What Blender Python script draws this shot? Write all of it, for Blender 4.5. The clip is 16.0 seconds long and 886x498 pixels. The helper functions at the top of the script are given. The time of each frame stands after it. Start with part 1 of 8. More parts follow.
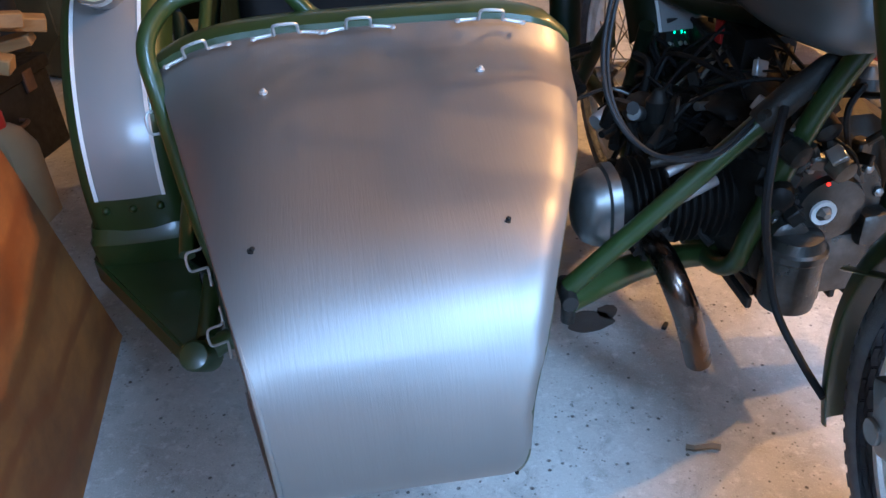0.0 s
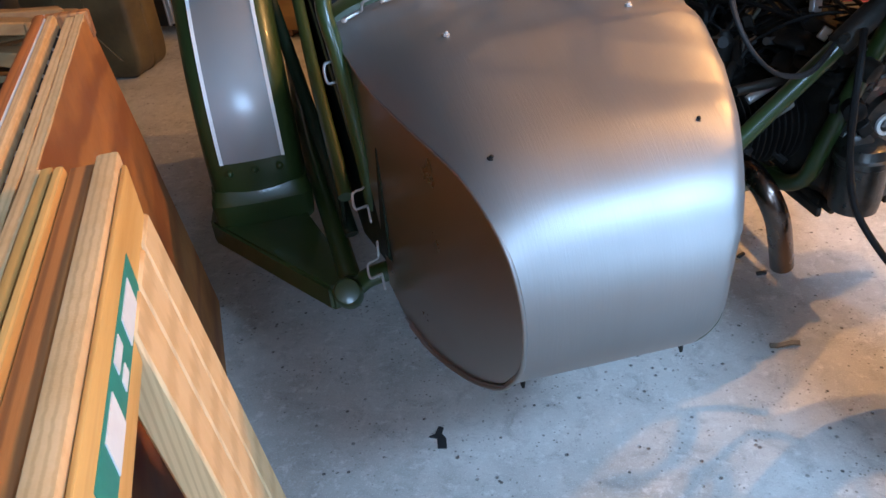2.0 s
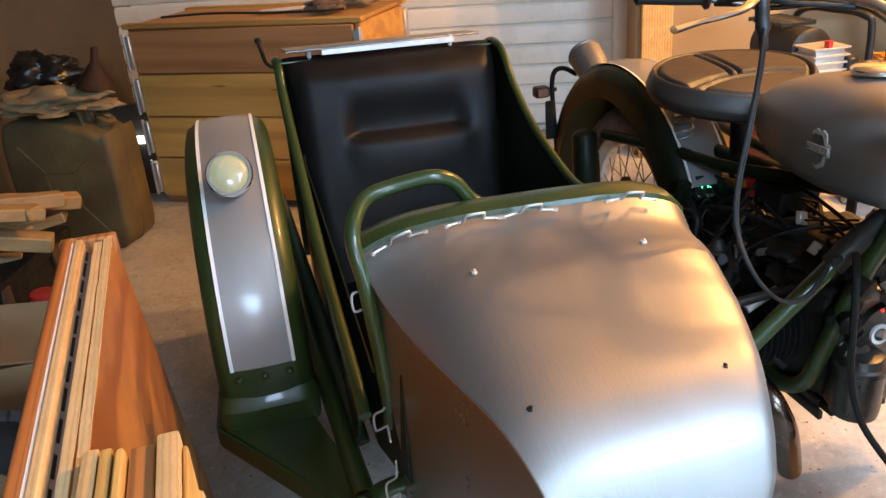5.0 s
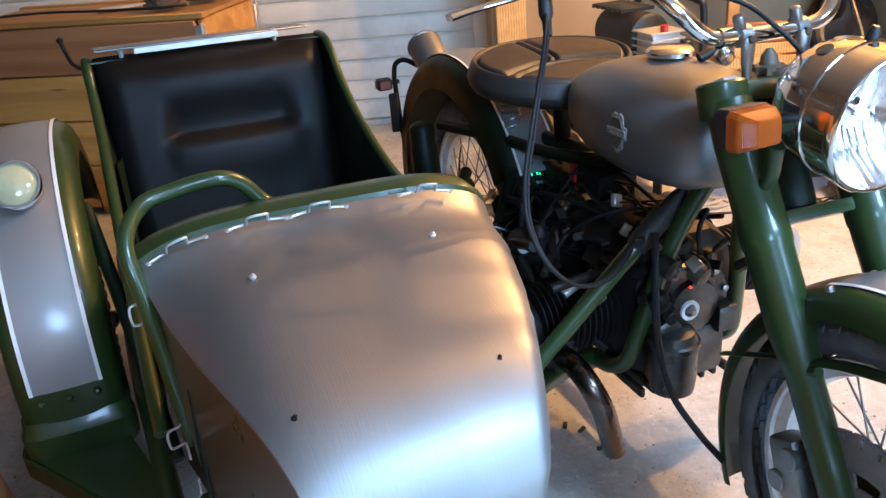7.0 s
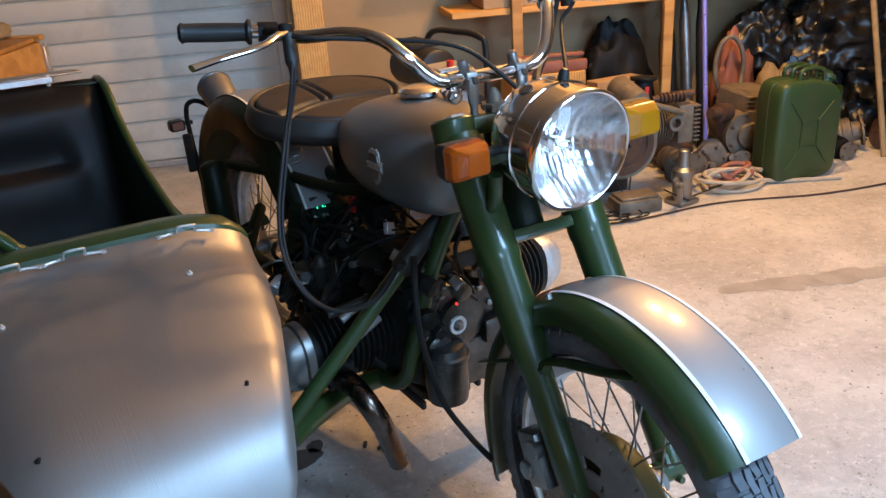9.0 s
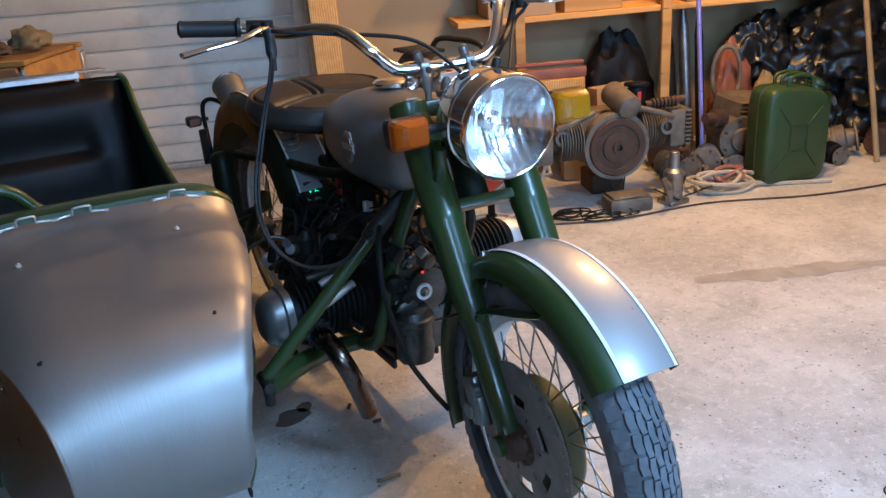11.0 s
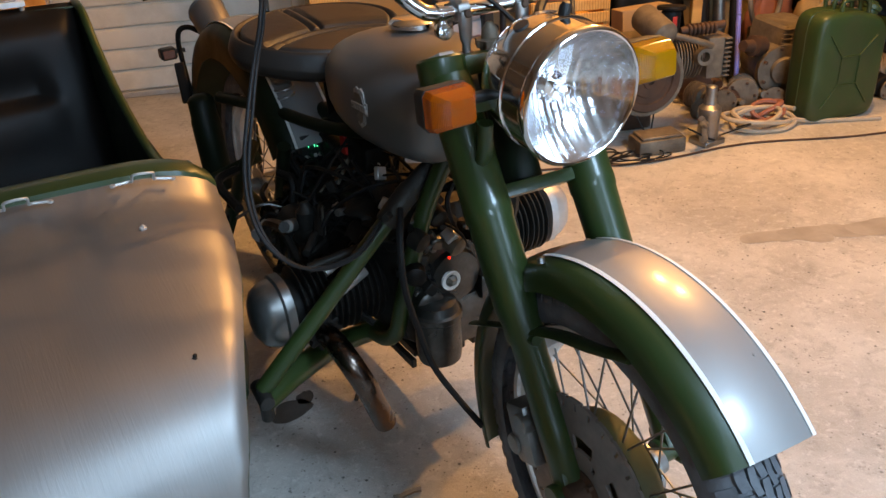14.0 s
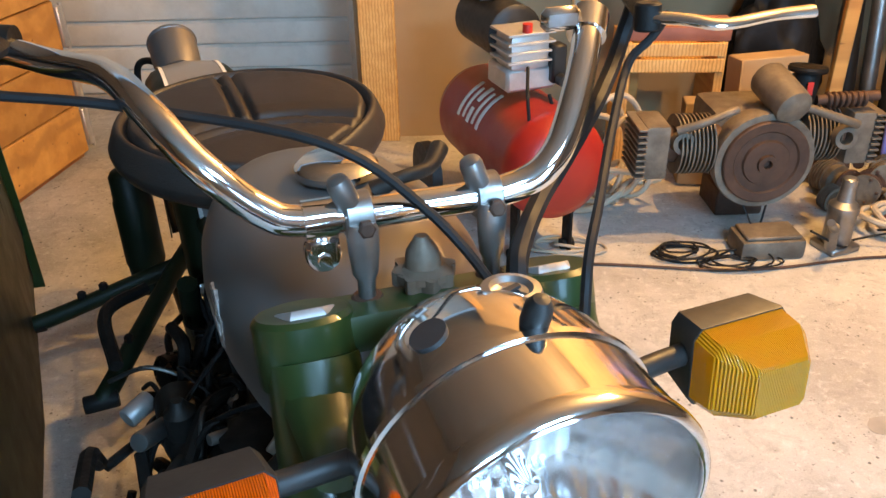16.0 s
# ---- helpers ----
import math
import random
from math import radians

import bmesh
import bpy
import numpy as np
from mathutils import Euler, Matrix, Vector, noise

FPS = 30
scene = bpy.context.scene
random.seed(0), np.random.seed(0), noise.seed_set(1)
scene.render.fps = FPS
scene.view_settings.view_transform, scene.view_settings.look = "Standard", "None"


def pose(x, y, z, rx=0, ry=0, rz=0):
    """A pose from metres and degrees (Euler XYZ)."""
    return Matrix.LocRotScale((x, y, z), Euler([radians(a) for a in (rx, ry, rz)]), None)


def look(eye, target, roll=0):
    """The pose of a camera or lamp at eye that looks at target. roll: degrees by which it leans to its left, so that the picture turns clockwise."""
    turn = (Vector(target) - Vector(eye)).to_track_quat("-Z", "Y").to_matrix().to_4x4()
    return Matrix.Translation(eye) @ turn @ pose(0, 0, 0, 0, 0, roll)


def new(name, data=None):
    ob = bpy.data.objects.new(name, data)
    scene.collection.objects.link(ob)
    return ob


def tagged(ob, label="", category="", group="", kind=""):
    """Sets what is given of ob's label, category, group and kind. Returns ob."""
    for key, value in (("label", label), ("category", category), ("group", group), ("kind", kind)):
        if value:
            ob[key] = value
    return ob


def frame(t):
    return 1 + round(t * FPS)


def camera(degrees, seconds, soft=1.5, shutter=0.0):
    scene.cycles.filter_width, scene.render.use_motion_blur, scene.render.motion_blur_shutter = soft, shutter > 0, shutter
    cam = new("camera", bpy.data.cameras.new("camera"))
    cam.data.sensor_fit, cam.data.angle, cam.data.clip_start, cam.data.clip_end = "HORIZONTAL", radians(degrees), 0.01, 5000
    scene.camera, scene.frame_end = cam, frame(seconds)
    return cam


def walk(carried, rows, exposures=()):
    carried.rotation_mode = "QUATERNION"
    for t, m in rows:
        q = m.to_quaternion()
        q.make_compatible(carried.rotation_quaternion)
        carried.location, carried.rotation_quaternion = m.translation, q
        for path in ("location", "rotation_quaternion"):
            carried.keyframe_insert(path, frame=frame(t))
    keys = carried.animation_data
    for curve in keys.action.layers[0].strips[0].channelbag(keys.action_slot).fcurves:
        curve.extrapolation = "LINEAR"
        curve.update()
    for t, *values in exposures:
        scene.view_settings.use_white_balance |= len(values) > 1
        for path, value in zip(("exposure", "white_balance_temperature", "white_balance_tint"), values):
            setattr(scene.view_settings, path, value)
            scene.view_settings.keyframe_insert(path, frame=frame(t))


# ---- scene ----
cam = camera(57.6, 16.0)
METRES, EYE, TILT, LEAN, TURN = 8.0, 1.5, 0.0, 0.0, 0.0
PATH = [
    (0, (-0.64, -0.583, 1.116), (-0.661, 1.105, 0.044), -4.7),
    (0.5, (-0.638, -0.667, 1.127), (-0.653, 1.006, 0.031), -5.9),
    (1, (-0.73, -0.699, 1.127), (-0.73, 0.96, 0.009), -6.6),
    (1.5, (-0.878, -0.735, 1.136), (-0.834, 0.925, 0.02), -7.3),
    (2, (-0.973, -0.742, 1.13), (-0.853, 0.929, 0.038), -6.4),
    (2.5, (-1.029, -0.724, 1.146), (-0.834, 0.967, 0.097), -5.2),
    (3, (-1.048, -0.704, 1.175), (-0.842, 1.02, 0.182), -5.1),
    (3.5, (-1.066, -0.689, 1.223), (-0.846, 1.073, 0.303), -5.1),
    (4, (-1.067, -0.685, 1.263), (-0.826, 1.116, 0.427), -4.7),
    (4.2, (-1.066, -0.685, 1.273), (-0.82, 1.123, 0.456), -4.7),
    (6.3, (-0.941, -0.688, 1.267), (-0.634, 1.118, 0.462), -4.6),
    (6.5, (-0.915, -0.69, 1.261), (-0.575, 1.106, 0.45), -5.0),
    (7, (-0.865, -0.688, 1.249), (-0.386, 1.063, 0.41), -5.0),
    (7.5, (-0.825, -0.686, 1.247), (-0.218, 1.01, 0.379), -4.2),
    (8, (-0.798, -0.688, 1.247), (-0.076, 0.955, 0.364), -3.8),
    (8.5, (-0.774, -0.729, 1.261), (0.035, 0.896, 0.421), -3.8),
    (8.7, (-0.769, -0.767, 1.281), (0.07, 0.851, 0.457), -3.9),
    (10.8, (-0.723, -1.108, 1.277), (0.053, 0.591, 0.562), -4.3),
    (11, (-0.726, -1.111, 1.262), (0.04, 0.574, 0.504), -4.3),
    (11.5, (-0.736, -1.12, 1.228), (0.007, 0.516, 0.349), -4.1),
    (12, (-0.74, -1.13, 1.211), (-0.014, 0.461, 0.241), -4.0),
    (12.5, (-0.731, -1.122, 1.21), (-0.008, 0.453, 0.21), -3.9),
    (13, (-0.714, -1.041, 1.225), (0.005, 0.533, 0.222), -3.9),
    (13.5, (-0.679, -0.88, 1.243), (0.052, 0.704, 0.265), -4.0),
    (14, (-0.639, -0.737, 1.262), (0.101, 0.855, 0.303), -3.9),
    (14.5, (-0.52, -0.595, 1.257), (0.208, 1.001, 0.296), -4.0),
    (15, (-0.371, -0.453, 1.271), (0.32, 1.157, 0.307), -3.6),
    (15.5, (-0.251, -0.277, 1.274), (0.356, 1.365, 0.307), -2.7),
    (16, (-0.151, -0.134, 1.263), (0.364, 1.524, 0.271), -1.2),
]
# seconds, stops, kelvin, tint
EXPOSURES = [(0, 0.98, 6250, 11), (0.5, 0.72, 6150, 11), (1.5, 0.74, 6800, 12), (2.5, 0.98, 7500, 11), (3.5, 1.02, 9150, 14), (4.2, 1.25, 9300, 14), (6.3, 1.26, 7300, 8), (7.5, 1.00, 6700, 7), (8.7, 0.55, 7100, 7),
             (11, 0.34, 6250, 5), (11.6, 0.27, 6250, 4), (12.4, 0.16, 6450, 5), (13, 0.27, 6900, 10), (14, 0.28, 8900, 11), (14.5, 0.22, 9000, 9), (15, 0.48, 7800, 6), (15.5, 0.58, 7700, 5), (16, 0.82, 7050, 1)]
walk(cam, [(t, look(eye, target, roll)) for t, eye, target, roll in PATH], exposures=EXPOSURES)

# ---------------------------------------------------------------- light and world
world = bpy.data.worlds.new("world")
scene.world = world
world.use_nodes = True
wn = world.node_tree.nodes
sky = wn.new("ShaderNodeTexSky")
sky.sky_type, sky.sun_disc, sky.sun_elevation, sky.sun_rotation = "NISHITA", False, radians(35), radians(160)
world.node_tree.links.new(sky.outputs[0], wn["Background"].inputs[0])
wn["Background"].inputs[1].default_value = 0.1

ROOM_TURN = -17.0   # the garage stands askew to the motorcycle
RIG_TURN = 5.0


def room(u, v, z=0.0):
    """A place given in the garage's own directions (u along the roller door, v towards it)."""
    a = radians(ROOM_TURN)
    return Vector((u * math.cos(a) - v * math.sin(a), u * math.sin(a) + v * math.cos(a), z))


RIG = pose(0.034, 0.0015, 0, 0, 0, RIG_TURN)
RIG_INV = RIG.inverted()


def rig(x, y, z):
    """A place of the garage in the directions of motorcycle and sidecar."""
    return RIG_INV @ Vector((x, y, z))


def lamp(name, kind, m, energy, color, **kw):
    data = bpy.data.lights.new(name, kind)
    data.energy, data.color = energy, color
    for k, v in kw.items():
        if k == "size":
            data.size = v
        elif k == "size_y":
            data.shape, data.size_y = "RECTANGLE", v
        elif k == "radius":
            data.shadow_soft_size = v
    ob = new(name, data)
    ob.matrix_world = m
    return ob


WINDOW = (-0.08, -3.25, 2.15, 0.85, 0.80)   # along and across the garage, height of its middle, width, height
ASSUMED_DOORWAY = (1.72, -2.28, 1.03, 1.00, 2.00)
# daylight behind the camera: the window, and an unseen doorway added for the floor
for (u, v, z, w, h), watts in ((WINDOW, 52), (ASSUMED_DOORWAY, 64)):
    at = room(u, v, z)
    lamp("daylight", "AREA", look(at, at + room(0, 1, -0.05)), watts, (0.31, 0.57, 1.0), size=w, size_y=h)
COOL_FILL = (0.55, -1.55, 2.55)   # unseen cool lamp under the ceiling, added to brighten the floor
lamp("cool_light", "AREA", look(COOL_FILL, (0.45, -0.45, 0.0)), 45, (0.31, 0.57, 1.0), size=0.75, size_y=0.50).data.spread = radians(130)
BULBS = [(1.70, 1.50, 2.40), (1.72, 1.02, 2.40)]
for p in BULBS:
    lamp("bulb_light", "POINT", pose(*p), 92, (1.0, 0.55, 0.215), radius=0.03)

# ---------------------------------------------------------------- mesh helpers
def thing(name, at, turn, label, category, group="", kind=""):
    ob = new(name)
    ob.matrix_world = pose(at[0], at[1], at[2], 0, 0, turn)
    ob.empty_display_size = 0.1
    return tagged(ob, label, category, group, kind)


def mesh_of(bm, material, name, smooth=40):
    bmesh.ops.recalc_face_normals(bm, faces=bm.faces)
    me = bpy.data.meshes.new(name)
    bm.to_mesh(me)
    bm.free()
    for m in (material if isinstance(material, (list, tuple)) else [material]):
        me.materials.append(m)
    if smooth:
        me.polygons.foreach_set("use_smooth", [True] * len(me.polygons))
        me.set_sharp_from_angle(angle=radians(smooth))
    return me


def part(name, bm, material, parent, label="", world=False, smooth=40, at=None):
    """Links bm as one mesh under parent. world: bm is given in the garage's directions."""
    if world:
        top = parent
        m = Matrix.Identity(4)
        while top is not None:
            m = top.matrix_basis @ m
            top = top.parent
        bm.transform(m.inverted())
    ob = new(name, mesh_of(bm, material, name, smooth))
    ob.parent = parent
    if label:
        ob["label"] = label
    return ob


def piece(name, me, parent, m, label=""):
    ob = new(name, me)
    ob.parent = parent
    ob.matrix_basis = m
    if label:
        ob["label"] = label
    return ob


def solo(name, bm, material, label, category, at=(0, 0, 0), turn=0, group="", kind="", smooth=40):
    """A thing that is one mesh."""
    ob = new(name, mesh_of(bm, material, name, smooth))
    ob.matrix_world = pose(at[0], at[1], at[2], 0, 0, turn)
    return tagged(ob, label, category, group, kind)


def B():
    return bmesh.new()


def ring_faces(bm, r0, r1, close=True):
    n = len(r0)
    for i in range(n if close else n - 1):
        j = (i + 1) % n
        bm.faces.new((r0[i], r0[j], r1[j], r1[i]))


def loft(bm, rings, close=True, caps=True):
    """Rings of points joined to a skin."""
    vs = [[bm.verts.new(p) for p in r] for r in rings]
    for a, b in zip(vs[:-1], vs[1:]):
        ring_faces(bm, a, b, close)
    if caps and close:
        bm.faces.new(vs[0])
        bm.faces.new(list(reversed(vs[-1])))
    return vs


def spline(pts, step=6):
    """A smooth line through pts."""
    p = [Vector(q) for q in pts]
    if len(p) < 3:
        return p
    p = [p[0] * 2 - p[1]] + p + [p[-1] * 2 - p[-2]]
    out = []
    for i in range(1, len(p) - 2):
        for k in range(step):
            t = k / step
            a, b, c, d = p[i - 1:i + 3]
            out.append(0.5 * ((2 * b) + (c - a) * t + (2 * a - 5 * b + 4 * c - d) * t * t + (3 * b - a - 3 * c + d) * t ** 3))
    out.append(p[-2])
    return out


def tube(bm, pts, r, n=10, smooth=True, step=6, caps=True, flat=1.0):
    """A round bar along pts; r a radius, or one for each of pts."""
    line = spline(pts, step) if smooth else [Vector(q) for q in pts]
    rs = r if isinstance(r, (list, tuple)) else [r] * len(pts)
    m = len(line)
    radii = []
    for i in range(m):
        f = i / (m - 1) * (len(rs) - 1)
        k = min(int(f), len(rs) - 2)
        radii.append(rs[k] + (rs[k + 1] - rs[k]) * (f - k))
    t0 = (line[1] - line[0]).normalized()
    up = Vector((0, 0, 1)) if abs(t0.z) < 0.9 else Vector((1, 0, 0))
    nrm = t0.cross(up).normalized()
    rings = []
    for i, p in enumerate(line):
        t = (line[min(i + 1, m - 1)] - line[max(i - 1, 0)]).normalized()
        nrm = (nrm - t * nrm.dot(t)).normalized()
        bi = t.cross(nrm)
        rings.append([p + (nrm * math.cos(2 * math.pi * k / n) + bi * flat * math.sin(2 * math.pi * k / n)) * radii[i] for k in range(n)])
    loft(bm, rings, True, caps)
    return bm


def axes_of(axis):
    a = Vector(axis).normalized()
    up = Vector((0, 0, 1)) if abs(a.z) < 0.9 else Vector((0, 1, 0))
    x = up.cross(a).normalized()
    return a, x, a.cross(x)


def lathe(bm, prof, at, axis, n=32, caps=True, start=0.0, sweep=2 * math.pi):
    """prof: rows of (along the axis, radius)."""
    a, x, y = axes_of(axis)
    o = Vector(at)
    full = abs(sweep - 2 * math.pi) < 1e-6
    k = n if full else n + 1
    rings = [[o + a * h + (x * math.cos(start + sweep * i / n) + y * math.sin(start + sweep * i / n)) * max(r, 1e-4) for i in range(k)] for h, r in prof]
    loft(bm, rings, full, caps and full)
    return bm


def rod(bm, p, q, r, n=10):
    p, q = Vector(p), Vector(q)
    d = (q - p).length
    return lathe(bm, [(0, r * 0.9), (min(0.002, d / 4), r), (d - min(0.002, d / 4), r), (d, r * 0.9)], p, q - p, n)


def box(bm, c, s, rot=(0, 0, 0), bev=0.0, seg=1):
    """A block about c of size s, turned by rot degrees, its edges rounded by bev."""
    r = bmesh.ops.create_cube(bm, size=1)
    vs = r["verts"]
    bmesh.ops.scale(bm, vec=Vector(s), verts=vs)
    if bev > 0:
        es = list({e for v in vs for e in v.link_edges})
        r2 = bmesh.ops.bevel(bm, geom=es, offset=bev, segments=seg, affect="EDGES", profile=0.6)
        vs = list({v for f in r2["faces"] for v in f.verts} | {v for v in vs if v.is_valid})
    bmesh.ops.transform(bm, matrix=pose(c[0], c[1], c[2], *rot), verts=vs)
    return bm


def slab(bm, outline, depth):
    """A flat plate: outline points in one plane, thickened by the vector depth."""
    d = Vector(depth)
    lo = [bm.verts.new(Vector(p)) for p in outline]
    hi = [bm.verts.new(Vector(p) + d) for p in outline]
    ring_faces(bm, lo, hi)
    bm.faces.new(list(reversed(lo)))
    bm.faces.new(hi)
    return bm


def sheet(bm, rows, thick=0.0):
    """A skin through rows of points; thick gives it a second side along its normals."""
    vs = [[bm.verts.new(p) for p in r] for r in rows]
    for a, b in zip(vs[:-1], vs[1:]):
        ring_faces(bm, a, b, False)
    if thick:
        bmesh.ops.recalc_face_normals(bm, faces=bm.faces)
        bmesh.ops.solidify(bm, geom=list(bm.faces), thickness=thick)
    return bm


def rnd(a, b):
    return random.uniform(a, b)


def groove(d, w):
    return math.exp(-(d / w) ** 2)


# ---------------------------------------------------------------- materials
def mat(name, c1, c2=None, scale=8.0, rough=(0.5, 0.6), metal=0.0, bump=0.0, bump_scale=60.0, stretch=(1, 1, 1), coat=0.0, detail=6,
        spots=None, spot_scale=20.0, spot_size=0.1, vary=0.0, transmission=0.0, ior=1.45, aniso=0.0, grime=None, grime_scale=3.0, grime_amount=0.5, coat_rough=0.08):
    m = bpy.data.materials.new(name)
    m.use_nodes = True
    nt = m.node_tree
    N, L = nt.nodes, nt.links
    bsdf = N["Principled BSDF"]
    tc = N.new("ShaderNodeTexCoord")
    mp = N.new("ShaderNodeMapping")
    mp.inputs["Scale"].default_value = stretch
    L.new(tc.outputs["Object"], mp.inputs[0])
    info = N.new("ShaderNodeObjectInfo")
    shift = N.new("ShaderNodeVectorMath")
    shift.operation = "ADD"
    L.new(mp.outputs[0], shift.inputs[0])
    sc = N.new("ShaderNodeVectorMath")
    sc.operation = "SCALE"
    sc.inputs[0].default_value = (7.1, 3.7, 5.3)
    L.new(info.outputs["Random"], sc.inputs["Scale"])
    L.new(sc.outputs[0], shift.inputs[1])
    vec = shift.outputs[0]

    def noise_node(s, d=detail, r=0.6):
        n = N.new("ShaderNodeTexNoise")
        n.inputs["Scale"].default_value, n.inputs["Detail"].default_value, n.inputs["Roughness"].default_value = s, d, r
        L.new(vec, n.inputs["Vector"])
        return n.outputs["Fac"]

    def ramp(src, lo, hi, a, b):
        r = N.new("ShaderNodeValToRGB")
        r.color_ramp.elements[0].position, r.color_ramp.elements[1].position = lo, hi
        r.color_ramp.elements[0].color, r.color_ramp.elements[1].color = (*a, 1), (*b, 1)
        L.new(src, r.inputs[0])
        return r.outputs[0]

    c2 = c2 or tuple(v * 0.8 for v in c1)
    base = noise_node(scale)
    col = ramp(base, 0.3, 0.7, c1, c2)

    def mix(a, b, fac):
        x = N.new("ShaderNodeMix")
        x.data_type = "RGBA"
        L.new(fac, x.inputs["Factor"])
        L.new(a, x.inputs["A"])
        if isinstance(b, tuple):
            x.inputs["B"].default_value = (*b, 1)
        else:
            L.new(b, x.inputs["B"])
        return x.outputs["Result"]

    if grime:
        g = ramp(noise_node(grime_scale, 8, 0.7), 0.62 - grime_amount * 0.3, 0.72, (0, 0, 0), (grime_amount,) * 3)
        col = mix(col, grime, g)
    if spots:
        v = N.new("ShaderNodeTexVoronoi")
        v.inputs["Scale"].default_value = spot_scale
        L.new(vec, v.inputs["Vector"])
        s = ramp(v.outputs["Distance"], spot_size * 0.6, spot_size, (1, 1, 1), (0, 0, 0))
        # only some of the cells carry a spot
        keep = ramp(noise_node(spot_scale * 0.23, 2, 0.5), 0.48, 0.56, (0, 0, 0), (1, 1, 1))
        mm = N.new("ShaderNodeMath")
        mm.operation = "MULTIPLY"
        L.new(s, mm.inputs[0])
        L.new(keep, mm.inputs[1])
        col = mix(col, spots, mm.outputs[0])
    if vary:
        h = N.new("ShaderNodeHueSaturation")
        mr = N.new("ShaderNodeMapRange")
        mr.inputs["To Min"].default_value, mr.inputs["To Max"].default_value = 1 - vary, 1 + vary
        L.new(info.outputs["Random"], mr.inputs["Value"])
        L.new(mr.outputs[0], h.inputs["Value"])
        L.new(col, h.inputs["Color"])
        col = h.outputs[0]
    L.new(col, bsdf.inputs["Base Color"])
    rr = N.new("ShaderNodeMapRange")
    rr.inputs["From Min"].default_value, rr.inputs["From Max"].default_value = 0.3, 0.7
    rr.inputs["To Min"].default_value, rr.inputs["To Max"].default_value = rough
    L.new(noise_node(scale * 2.3), rr.inputs["Value"])
    L.new(rr.outputs[0], bsdf.inputs["Roughness"])
    bsdf.inputs["Metallic"].default_value = metal
    bsdf.inputs["Coat Weight"].default_value = coat
    bsdf.inputs["Coat Roughness"].default_value = coat_rough
    bsdf.inputs["Transmission Weight"].default_value = transmission
    bsdf.inputs["IOR"].default_value = ior
    bsdf.inputs["Anisotropic"].default_value = aniso
    if bump:
        bn = N.new("ShaderNodeBump")
        bn.inputs["Strength"].default_value, bn.inputs["Distance"].default_value = min(1.0, bump), 0.002
        L.new(noise_node(bump_scale, 4), bn.inputs["Height"])
        L.new(bn.outputs[0], bsdf.inputs["Normal"])
    return m


def glow(name, color, strength):
    m = bpy.data.materials.new(name)
    m.use_nodes = True
    b = m.node_tree.nodes["Principled BSDF"]
    b.inputs["Base Color"].default_value = (*color, 1)
    b.inputs["Emission Color"].default_value = (*color, 1)
    b.inputs["Emission Strength"].default_value = strength
    return m


